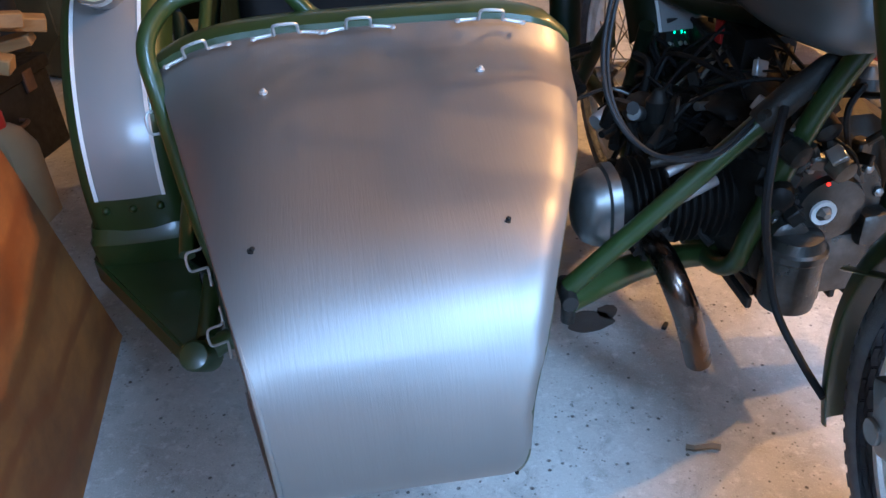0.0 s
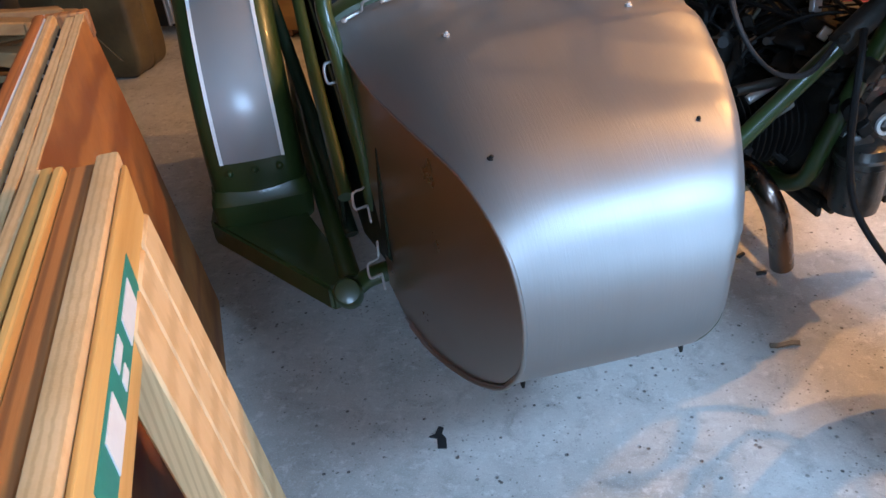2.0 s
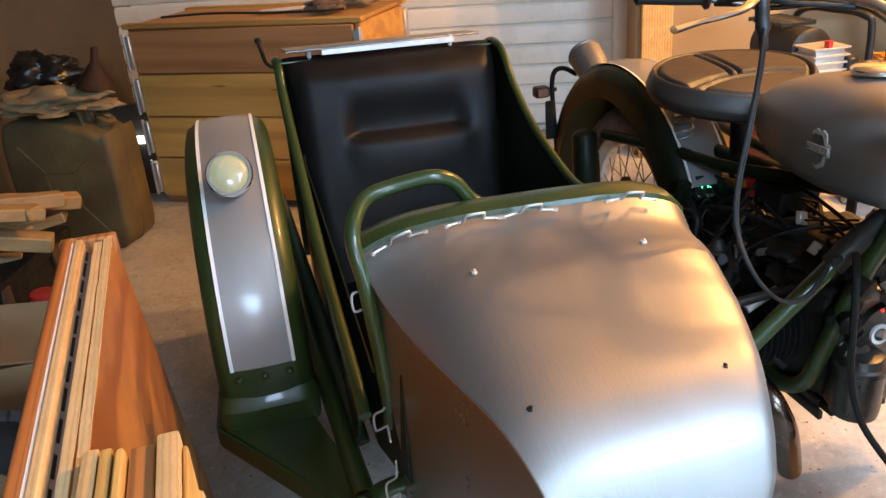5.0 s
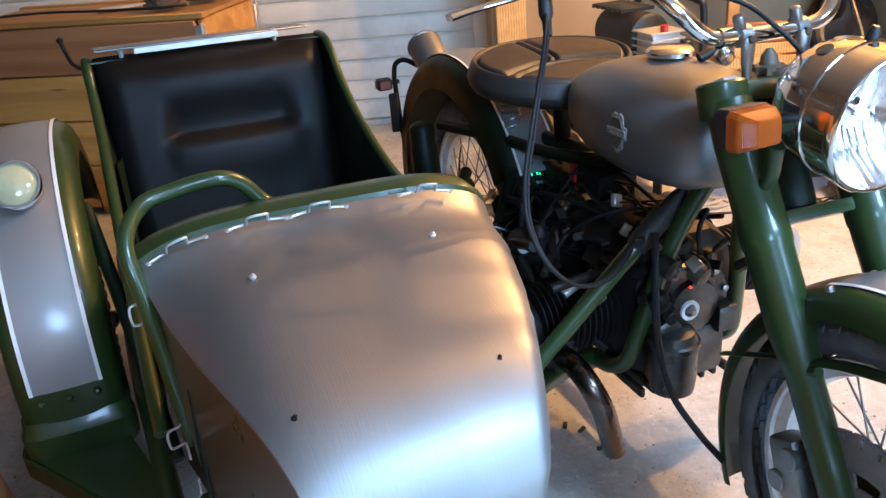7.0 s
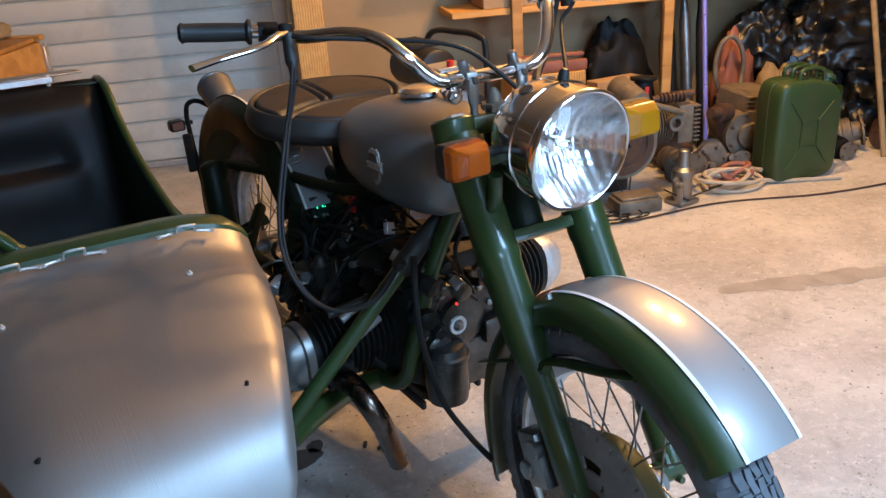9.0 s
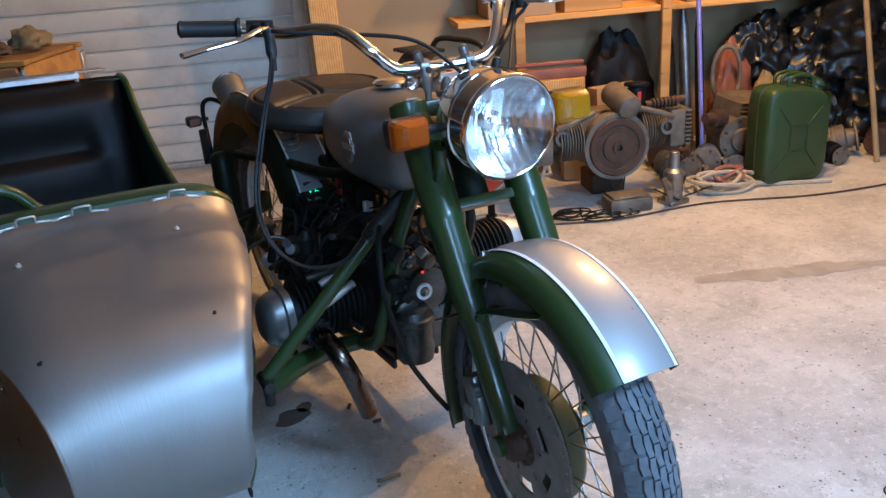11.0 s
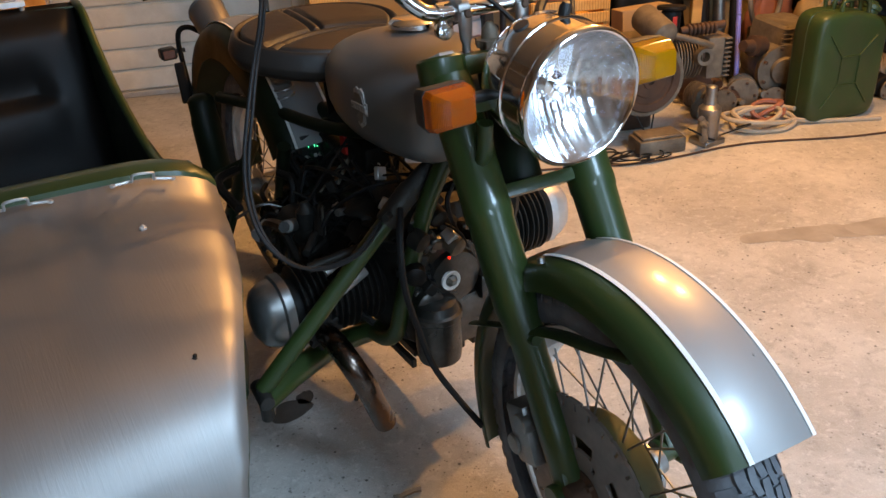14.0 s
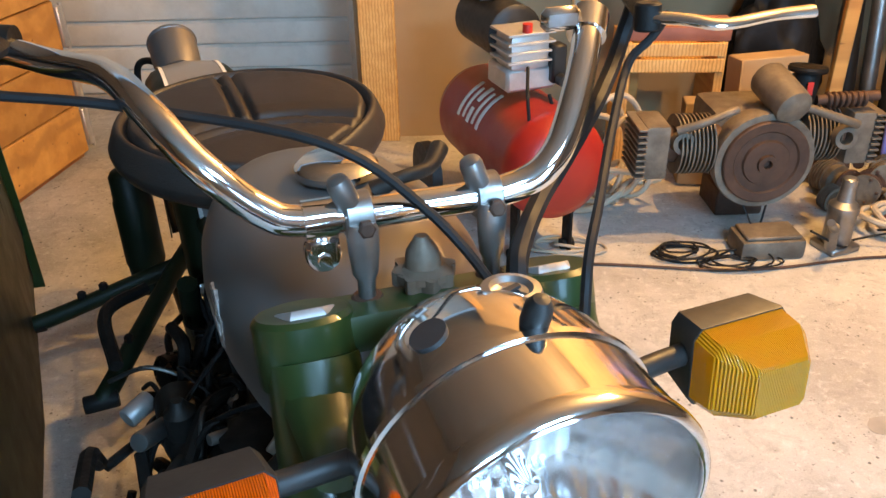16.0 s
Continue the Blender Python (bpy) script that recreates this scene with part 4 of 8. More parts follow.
TREAD = [(-0.053, -0.036, 0.0, 0.62, 0.007, 0.0), (-0.033, -0.021, 0.35, 0.84, 0.0068, 0.001), (-0.018, -0.0085, 0.1, 0.93, 0.0065, 0.0014), (-0.0055, 0.0055, 0.6, 0.93, 0.0065, 0.0014), (0.0085, 0.018, 0.2, 0.93, 0.0065, 0.0014), (0.021, 0.033, 0.45, 0.84, 0.0068, 0.001), (0.036, 0.053, 0.5, 0.62, 0.007, 0.0)]
wheel(sidecar, (FX, FY, 0.335), 32, 0.257, 0.338, 0.050, False, False, TREAD)
# green stub arm and triangular bracket beside the wheel
ae = rig(-1.066, 0.455, 0.314)
b = B()
lathe(b, [(-0.05, 0.020), (-0.046, 0.026), (0.030, 0.026), (0.036, 0.022), (0.038, 0.012)], ae + Vector((0, 0.0, -0.03)), (-0.05, -0.75, 0.66), 18)
part("axle_cap", b, GREEN, sidecar, "green capped tube end")
b = B()
tube(b, [ae + Vector((0.01, 0.02, -0.035)), ae + Vector((0.10, 0.05, -0.03)), ae + Vector((0.55, 0.10, -0.03))], 0.019, 12)
part("cross_tube", b, GREEN, sidecar)
b = B()
lathe(b, [(0, 0.030), (0.02, 0.034), (0.03, 0.03)], ae + Vector((0.085, 0.05, -0.03)), (1, 0.1, 0), 14)
part("clamp", b, OILY, sidecar, "black tube clamp")
b = B()
pts = [rig(-1.345, 0.765, 0.30), rig(-1.10, 0.478, 0.285), rig(-1.045, 0.50, 0.285), rig(-1.165, 0.80, 0.30), rig(-1.175, 1.0, 0.30), rig(-1.355, 1.0, 0.30)]
slab(b, pts, (0, 0, -0.055))
bmesh.ops.bevel(b, geom=list(b.edges), offset=0.006, segments=2, affect="EDGES")
part("swing_arm_cover", b, GREEN, sidecar, "green pressed steel bracket")
b = B()
tube(b, [ae + Vector((0.01, 0.03, -0.03)), ae + Vector((0.0, 0.22, -0.02)), ae + Vector((-0.02, 0.62, 0.0)), ae + Vector((-0.02, 1.15, 0.02))], 0.021, 12)
part("chassis_tube", b, GREEN, sidecar, "green chassis tube")
b = B()
tube(b, [ae + Vector((0.03, 0.15, 0.0)), ae + Vector((0.0, 0.36, 0.16)), ae + Vector((-0.04, 0.62, 0.36))], 0.014, 10)
part("brace", b, SHADEGREEN, sidecar)
b = B()
lathe(b, [(0, 0.022), (0.05, 0.026), (0.06, 0.02), (0.16, 0.02), (0.165, 0.012)], ae + Vector((-0.07, 0.42, 0.06)), (0.0, 0.3, 1), 14)
for k in range(5):
    lathe(b, [(0, 0.028), (0.006, 0.030), (0.012, 0.028)], ae + Vector((-0.07, 0.42 + 0.005 * k, 0.07 + 0.017 * k)), (0, 0.3, 1), 14)
part("damper", b, OILY, sidecar, "dark suspension damper")

# ---------------------------------------------------------------- the motorcycle
bike = thing("motorcycle", (0.034, 0.0015, 0), RIG_TURN, "old green boxer motorcycle with silver tank and chrome headlight", "motorcycle")
FW = (-0.027, -0.011, 0.336)
fwheel = wheel(bike, FW, 36, 0.258, 0.338, 0.056, True, True, TREAD)
# brake disc with slots
b = B()
n = 168
radii = [0.042, 0.056, 0.070, 0.076, 0.100, 0.108, 0.143, 0.156, 0.159, 0.162]
xd = FW[0] - 0.066
vs = [[b.verts.new((xd, FW[1] + r * math.cos(2 * math.pi * i / n), FW[2] + r * math.sin(2 * math.pi * i / n))) for i in range(n)] for r in radii]
for k in range(len(radii) - 1):
    for i in range(n):
        if (k == 6 and i % 6 == 0) or (k == 3 and i % 28 in range(4, 18)) or (k == 1 and i % 28 in (20, 21, 22)) or (k == 8 and i % 6 == 3):
            continue
        j = (i + 1) % n
        b.faces.new((vs[k][i], vs[k][j], vs[k + 1][j], vs[k + 1][i]))
bmesh.ops.recalc_face_normals(b, faces=b.faces)
bmesh.ops.solidify(b, geom=list(b.faces), thickness=0.005)
part("brake_disc", b, DISC, fwheel, "slotted steel brake disc", world=True, smooth=20)
b = B()
lathe(b, [(-0.045, 0.05), (-0.04, 0.105), (-0.036, 0.118), (-0.012, 0.122), (0.000, 0.115), (0.03, 0.05)], FW, (1, 0, 0), 40)
part("hub_drum", b, OLIVE, fwheel, "olive painted hub", world=True)
b = B()
lathe(b, [(-0.10, 0.018), (-0.095, 0.026), (-0.07, 0.03), (-0.066, 0.04), (-0.05, 0.04)], FW, (1, 0, 0), 20)
for k in range(6):
    a = k * math.pi / 3
    lathe(b, [(-0.074, 0.005), (-0.066, 0.006)], (FW[0], FW[1] + 0.034 * math.cos(a), FW[2] + 0.034 * math.sin(a)), (1, 0, 0), 6)
part("disc_carrier", b, RUST, fwheel, "rust-brown disc carrier", world=True)


def fork_y(z):
    return 0.008 + 0.625 * (z - 0.335)


for sx, top in ((-0.102, True), (0.092, False)):
    b = B()
    d = Vector((0, 0.625, 1)).normalized()
    o = Vector((sx, fork_y(0.36), 0.36))
    L = lambda z: (z - 0.36) * math.sqrt(1 + 0.625 ** 2)
    lathe(b, [(L(0.33), 0.018), (L(0.345), 0.026), (L(0.42), 0.0265), (L(0.535), 0.0265), (L(0.545), 0.031), (L(0.565), 0.031), (L(0.585), 0.035), (L(0.70), 0.0365), (L(0.705), 0.0385), (L(0.72), 0.0385), (L(0.725), 0.0375), (L(0.84), 0.0385), (L(0.895), 0.035)], o, d, 28)
    leg = part("fork_leg", b, GREEN, bike, "green telescopic fork leg", world=True)
    b = B()
    rod(b, (sx - (0.038 if top else 0.034), fork_y(0.335) + 0.0, 0.333), (sx + 0.034, fork_y(0.335) + 0.0, 0.333), 0.021, 16)
    box(b, (sx, fork_y(0.352), 0.350), (0.044, 0.046, 0.036), rot=(-32, 0, 0), bev=0.008, seg=2)
    rod(b, (sx, fork_y(0.335) - 0.03, 0.325), (sx, fork_y(0.335) + 0.035, 0.312), 0.007, 8)
    part("axle_clamp", b, GREEN, leg, world=True)
    b = B()
    for z in (0.552, ):
        rod(b, (sx - 0.004, fork_y(z) - 0.028, z), (sx - 0.006, fork_y(z) - 0.046, z + 0.008), 0.009, 8)
    part("stay_bolt", b, GREEN, leg, world=True)
    b = B()
    lathe(b, [(L(0.893), 0.026), (L(0.922), 0.026), (L(0.926), 0.022)], o, d, 6)
    part("fork_cap", b, ZINC, leg, "steel hexagon fork cap", world=True)
# lower sheet flash on the fork shroud
b = B()
box(b, (-0.005, 0.262, 0.728), (0.20, 0.040, 0.022), rot=(-32, 0, 0), bev=0.006, seg=2)
part("lower_yoke", b, GREEN, bike, "green lower fork yoke", world=True)
b = B()
box(b, (-0.005, 0.378, 0.905), (0.25, 0.052, 0.032), rot=(-12, 0, 0), bev=0.007, seg=2)
for x in (-0.104, 0.094):
    lathe(b, [(-0.03, 0.036), (-0.026, 0.039), (0.022, 0.039), (0.026, 0.035)], (x, 0.370, 0.900), (0, 0.35, 1), 20)
part("upper_yoke", b, GREEN, bike, "green upper fork yoke", world=True)
b = B()
lathe(b, [(0, 0.018), (0.008, 0.018), (0.010, 0.024), (0.016, 0.024), (0.019, 0.015), (0.032, 0.013), (0.044, 0.005)], (-0.003, 0.395, 0.916), (0, 0.1, 1), 24)
for h0, h1 in ((0.008, 0.014), (0.014, 0.020)):
    loft(b, [[Vector((-0.003, 0.395, 0.914 + h)) + Vector((math.cos(q * math.pi / 24), math.sin(q * math.pi / 24), 0)) * (0.0235 + 0.003 * math.cos(8 * q * math.pi / 24)) for q in range(48)] for h in (h0, h1)])
part("steering_damper", b, OLDALU, bike, "knurled steering damper knob", world=True)
b = B()
lathe(b, [(0, 0.033), (0.2, 0.03)], (-0.004, 0.30, 0.72), (0, 0.5, 1), 20)
part("head_tube", b, SHADEGREEN, bike, world=True)
# ears that carry the headlight
for x in (-0.104, 0.094):
    b = B()
    s = 1 if x > 0 else -1
    tube(b, [(x, 0.345, 0.885), (x * 1.0, 0.29, 0.875), (x * 1.02, 0.24, 0.885)], [0.030, 0.022, 0.016], 12, flat=0.6)
    tube(b, [(x, 0.30, 0.79), (x, 0.25, 0.80), (x * 1.02, 0.235, 0.86)], 0.012, 10)
    part("headlight_ear", b, GREEN, bike, world=True)

# headlight
HC, HA = Vector((-0.002, 0.152, 0.899)), Vector((0.06, -0.97, -0.10)).normalized()
b = B()
lathe(b, [(0.004, 0.0972), (0.0, 0.1000), (-0.012, 0.0991), (-0.05, 0.0977), (-0.051, 0.1000), (-0.056, 0.1000), (-0.057, 0.0972), (-0.09, 0.0935), (-0.12, 0.0842), (-0.145, 0.0655), (-0.160, 0.0393), (-0.165, 0.0112), (-0.166, 0.0000)], HC, HA, 64, caps=False)
head = part("headlight", b, CHROME, bike, "large chrome headlight shell", world=True, smooth=30)
b = B()
lathe(b, [(-0.006, 0.1005), (0.000, 0.1018), (0.005, 0.1018), (0.009, 0.1000), (0.0105, 0.0972), (0.0095, 0.0948), (0.007, 0.0935)], HC, HA, 64, caps=False)
part("trim_ring", b, CHROME, head, "bright chrome trim ring", world=True)
b = B()
a, hx, hy = axes_of(HA)
rows = []
NR, NQ = 44, 168
for k in range(NR):
    r = 0.018 + (0.0945 - 0.018) * k / (NR - 1)
    d = -0.062 + 0.066 * ((r - 0.018) / 0.0745) ** 1.7
    ring = []
    for q in range(NQ):
        a2 = 2 * math.pi * q / NQ
        x, y = r * math.cos(a2), r * math.sin(a2)
        # pillow facets in upright strips, and a plain step beside and under the bulb
        fx, fy = (x / 0.0165) % 1.0 - 0.5, ((y + 0.10) / (0.030 if abs(x) > 0.03 else 0.046)) % 1.0 - 0.5
        lift = 0.0062 * (fx * fx) + 0.0036 * (fy * fy)
        if abs(x) < 0.026 and -0.052 < y < -0.018:
            lift += 0.006
        ring.append(HC + a * (d + lift * min(1.0, k / 5, (NR - 1 - k) / 3)) + (hx * math.cos(a2) + hy * math.sin(a2)) * r)
    rows.append(ring)
loft(b, rows, True, False)
part("reflector", b, MIRROR, head, "faceted bright reflector", world=True, smooth=22)
b = B()
lathe(b, [(-0.064, 0.019), (-0.054, 0.0185), (-0.052, 0.0085), (-0.030, 0.0085), (-0.026, 0.0065), (-0.024, 0.0)], HC, HA, 24)
part("bulb_shield", b, CHROME, head, "small bright bulb holder", world=True)
b = B()
lathe(b, [(0.002, 0.0940), (0.008, 0.085), (0.015, 0.058), (0.019, 0.029), (0.020, 0.0001)], HC, HA, 64, caps=False)
g = part("lens_glass", b, GLASS, head, "clear domed headlight glass", world=True, smooth=60)
g.visible_shadow = False
# fluted bars moulded in the glass
b = B()
o = Vector((0.012, 0.252, 0.978))
lathe(b, [(0, 0.020), (0.012, 0.021), (0.018, 0.019), (0.019, 0.014), (0.016, 0.011), (0.016, 0.0)], o, (0.03, 0.05, 1), 24)
sw = part("ignition_switch", b, STEEL, head, "grey ignition switch", world=True)
b = B()
box(b, o + Vector((0.0, 0.001, 0.0165)), (0.014, 0.004, 0.003), rot=(0, 0, 20))
part("key_slot", b, INK, sw, world=True)
for dx in (0.0, ):
    b = B()
    lathe(b, [(-0.006, 0.0075), (0.006, 0.009), (0.016, 0.0085), (0.022, 0.005), (0.023, 0.0)], (0.0075, 0.208, 0.998), (0.10, -0.25, 1), 16)
    part("warning_lamp", b, PLASTIC, head, "small black warning lamp", world=True)
b = B()
lathe(b, [(-0.004, 0.012), (0.0012, 0.012), (0.0014, 0.0)], (-0.0484, 0.2282, 0.9915), (-0.44, 0.02, 0.89), 20)
part("empty_hole", b, INK, head, "dark empty round hole", world=True)


def indicator(name, at, lens_mat, turn, label, stalk, k=1.0):
    """A hexagonal turn signal: black housing, ribbed lens, stalk."""
    m = pose(at[0], at[1], at[2], -4, 0, turn) @ Matrix.Diagonal((k, k, k, 1))
    b = B()
    rows = []
    for y, sx, sz in ((0.034, 0.030, 0.024), (0.030, 0.038, 0.030), (0.0, 0.043, 0.0335), (-0.002, 0.0425, 0.033)):
        rows.append([m @ Vector((x * sx, y, z * sz)) for x, z in ((-1, -0.75), (-0.85, -1), (0.85, -1), (1, -0.75), (1, 0.75), (0.85, 1), (-0.85, 1), (-1, 0.75))])
    loft(b, rows)
    h = part(name, b, PLASTIC, bike, label, world=True)
    b = B()
    rows = []
    for y, sx, sz in ((-0.002, 0.0415, 0.032), (-0.022, 0.040, 0.030), (-0.026, 0.038, 0.028), (-0.046, 0.024, 0.021), (-0.048, 0.022, 0.019)):
        rows.append([m @ Vector((x * sx, y, z * sz)) for x, z in ((-1, -0.75), (-0.85, -1), (0.85, -1), (1, -0.75), (1, 0.75), (0.85, 1), (-0.85, 1), (-1, 0.75))])
    loft(b, rows)
    part("lens", b, lens_mat, h, "ribbed plastic lens", world=True, smooth=20)
    b = B()
    tube(b, [m @ Vector((0, 0.02, 0)), stalk[0], stalk[1]], 0.0085, 10)
    part("stalk", b, PLASTIC, h, world=True)


indicator("turn_signal", (-0.182, 0.205, 0.908), ORANGE, 6, "orange turn signal in a black housing", [(-0.13, 0.235, 0.90), (-0.09, 0.24, 0.90)], 0.88)
indicator("turn_signal", (0.200, 0.262, 0.891), AMBER, 4, "amber yellow turn signal in a black housing", [(0.13, 0.262, 0.90), (0.085, 0.25, 0.90)])

# front mudguard
SECF = [(-0.087, 0.046), (-0.086, 0.034), (-0.082, 0.022), (-0.074, 0.011), (-0.062, 0.005), (-0.0475, 0.001), (-0.025, -0.003), (0, -0.004), (0.025, -0.003), (0.0475, 0.001), (0.057, 0.005), (0.063, 0.012), (0.065, 0.024), (0.065, 0.040)]
FFC = (-0.0115, FW[1], 0.335)
FFR = 0.369
b = B()
sheet(b, arc_section(SECF, 45, 205, FFC[1], FFC[2], FFR, FFC[0], 48), 0.0025)
ff = part("front_mudguard", b, GREEN, bike, "green front mudguard", world=True, smooth=50)
b = B()
sheet(b, arc_section([(-0.046, -0.0005), (-0.025, -0.0045), (0, -0.0055), (0.025, -0.0045), (0.046, -0.0005)], 45, 114, FFC[1], FFC[2], FFR, FFC[0], 40), 0.0012)
part("silver_panel", b, SILVER, ff, "silver painted centre panel", world=True, smooth=50)
for x in (-0.0485, 0.0485):
    b = B()
    sheet(b, arc_section([(x - 0.0032, 0.0006 if x < 0 else -0.0006), (x + 0.0032, -0.0006 if x < 0 else 0.0006)], 45, 116, FFC[1], FFC[2], FFR + 0.0015, FFC[0], 40), 0.001)
    part("pinstripe", b, WHITE, ff, "white pinstripe", world=True)
for s in (-1, 1):
    b = B()
    x = FFC[0] + (-0.078 if s < 0 else 0.066)
    tube(b, [(x - 0.008 * (s < 0), 0.125, 0.560), (x, 0.06, 0.585), (x, -0.02, 0.612), (x - 0.004 * s, -0.095, 0.640)], 0.016, 8, flat=0.3)
    tube(b, [(x - 0.008 * (s < 0), 0.16, 0.545), (x, 0.26, 0.49), (x, 0.335, 0.45)], 0.012, 8, flat=0.35)
    part("stay", b, GREEN, ff, "flat green stay", world=True)
for x, a, r in ((-0.070, 112, 0.006), (0.010, 116, 0.006), (0.030, 116, 0.006), (0.0, 88, 0.0026), (0.030, 62, 0.0035), (-0.005, 76, 0.002)):
    b = B()
    aa = radians(a)
    lathe(b, [(-0.004, r), (0.0045, r), (0.0065, r * 0.5)], (FFC[0] + x, FFC[1] - (FFR - 0.002) * math.cos(aa), FFC[2] + (FFR - 0.002) * math.sin(aa)), (0, -math.cos(aa), math.sin(aa)), 8)
    part("rivet", b, STEEL, ff, world=True)
# caliper behind the fork leg
b = B()
box(b, (-0.105, 0.118, 0.372), (0.05, 0.06, 0.105), rot=(-24, 0, 0), bev=0.012, seg=2)
rod(b, (-0.135, 0.11, 0.40), (-0.075, 0.11, 0.40), 0.018, 14)
rod(b, (-0.135, 0.13, 0.345), (-0.075, 0.13, 0.345), 0.018, 14)
box(b, (-0.10, 0.085, 0.44), (0.03, 0.03, 0.03), bev=0.006)
part("brake_caliper", b, STEEL, bike, "grey cast brake caliper", world=True)

# handlebar
bar = [(-0.432, 0.706, 1.080), (-0.337, 0.682, 1.072), (-0.267, 0.640, 1.058), (-0.218, 0.552, 1.068), (-0.188, 0.462, 1.064), (-0.158, 0.424, 1.032), (-0.121, 0.412, 0.996), (-0.090, 0.408, 0.984)]
barl = [(0.406, 0.700, 1.099), (0.317, 0.681, 1.097), (0.253, 0.647, 1.094), (0.211, 0.568, 1.094), (0.175, 0.486, 1.086), (0.145, 0.439, 1.050), (0.112, 0.407, 1.007), (0.074, 0.403, 0.987)]
b = B()
tube(b, bar + [(-0.005, 0.406, 0.983)] + list(reversed(barl)), 0.0125, 16, step=8)
hb = part("handlebar", b, CHROME, bike, "wide swept chrome handlebar", world=True)
LEVERS = {-1: (Vector((-0.315, 0.575, 1.082)), Vector((-0.385, 0.505, 1.072)), Vector((-0.506, 0.478, 1.058))), 1: (Vector((0.262, 0.535, 1.074)), Vector((0.31, 0.485, 1.074)), Vector((0.404, 0.483, 1.078)))}
for s, pts in ((-1, bar), (1, barl)):
    b = B()
    p0, p1 = Vector(pts[0]), Vector(pts[1])
    d = (p0 - p1).normalized()
    e = p1 + d * 0.01
    lathe(b, [(0, 0.023), (0.006, 0.024), (0.012, 0.0165), (0.06, 0.0175), (0.118, 0.017), (0.124, 0.019), (0.130, 0.012)], e, d, 20)
    part("grip", b, PLASTIC, hb, "black rubber grip", world=True)
    b = B()
    c = p1 - d * 0.02
    lathe(b, [(-0.018, 0.018), (0.018, 0.018)], c, d, 16)
    pivot, mid, tip = LEVERS[s]
    tube(b, [c + (pivot - c) * 0.15, c + (pivot - c) * 0.6, pivot], [0.016, 0.013, 0.011], 12, flat=0.7)
    lathe(b, [(-0.013, 0.011), (-0.011, 0.013), (0.011, 0.013), (0.013, 0.011)], pivot, (0, 0.1, 1), 14)
    perch = part("lever_perch", b, OILY, hb, "dark lever perch", world=True)
    b = B()
    tube(b, [pivot, pivot + (mid - pivot) * 0.5 + Vector((0, -0.006, 0.002)), mid, mid + (tip - mid) * 0.6 + Vector((0, 0.004, 0)), tip], [0.0095, 0.009, 0.0085, 0.008, 0.0095], 12, flat=0.62)
    part("lever", b, CHROME, perch, "polished hand lever", world=True)
    b = B()
    c2 = Vector(pts[7]) + Vector((0.010, 0, -0.0005))
    if s < 0:
        ax = Vector((1, 0.0, -0.01))
        lathe(b, [(-0.012, 0.016), (0.012, 0.016)], c2, ax, 16)
        box(b, c2 + Vector((0.0, -0.006, -0.024)), (0.026, 0.010, 0.024), bev=0.004)
        rod(b, c2 + Vector((0.0, -0.010, -0.028)), c2 + Vector((0.0, 0.008, -0.028)), 0.014, 16)
        rod(b, c2 + Vector((0.0, -0.014, -0.030)), c2 + Vector((0.0, 0.010, -0.030)), 0.006, 8)
    else:
        c3 = Vector(pts[4])
        lathe(b, [(-0.012, 0.017), (0.012, 0.017)], c3, Vector(pts[5]) - c3, 16)
        box(b, c3 + Vector((-0.03, -0.008, 0.01)), (0.036, 0.012, 0.020), bev=0.005)
    part("mirror_clamp", b, CHROME, hb, "chrome clip", world=True)
for x in (-0.051, 0.052):
    b = B()
    rows = []
    for z, sx, sy in ((0.914, 0.0070, 0.0070), (0.935, 0.0070, 0.0070), (0.942, 0.0105, 0.0065), (0.960, 0.0120, 0.0065), (0.978, 0.0125, 0.0070), (0.984, 0.0100, 0.0060)):
        rows.append([(x + sx * math.cos(q * math.pi / 8), 0.389 + sy * math.sin(q * math.pi / 8), z) for q in range(16)])
    loft(b, rows)
    lathe(b, [(-0.0105, 0.0170), (-0.0095, 0.0180), (0.0095, 0.0180), (0.0105, 0.0170)], (x, 0.406, 0.984), (1, 0, 0), 24)
    riser = part("riser", b, STEEL, hb, "flat worn steel handlebar riser", world=True)
    b = B()
    lathe(b, [(-0.016, 0.0080), (-0.014, 0.0095), (0.020, 0.0095), (0.025, 0.0080), (0.027, 0.004)], (x - 0.006, 0.402, 0.994), (-0.35, -0.1, 0.93), 16)
    part("clamp_cap", b, STEEL, riser, "worn steel clamp cap", world=True)
    b = B()
    lathe(b, [(0, 0.0070), (0.005, 0.0070), (0.0065, 0.005)], (x + 0.002, 0.386, 0.981), (0, -1, 0.15), 6)
    part("bolt", b, RUST, riser, "rusty bolt head", world=True)
    b = B()
    lathe(b, [(-0.003, 0.013), (0.002, 0.013), (0.004, 0.011)], (x, 0.389, 0.917), (0, 0, 1), 16)
    part("washer", b, RUST, riser, "rusty washer", world=True)

# fuel tank
b = B()
rows = []
for y, hw, z0, z1 in ((0.430, 0.055, 0.750, 0.845), (0.440, 0.088, 0.722, 0.868), (0.475, 0.118, 0.703, 0.888), (0.55, 0.137, 0.694, 0.902), (0.64, 0.144, 0.693, 0.906), (0.72, 0.137, 0.697, 0.900), (0.80, 0.116, 0.708, 0.882), (0.87, 0.084, 0.725, 0.855), (0.905, 0.050, 0.742, 0.828), (0.918, 0.018, 0.768, 0.80)):
    r = []
    for q in range(28):
        a = 2 * math.pi * q / 28
        ca, sa = math.cos(a), math.sin(a)
        k = 0.72 if sa < 0 else 0.86
        r.append((-0.012 + hw * math.copysign(abs(ca) ** k, ca), y, (z0 + z1) / 2 + (z1 - z0) / 2 * math.copysign(abs(sa) ** k, sa)))
    rows.append(r)
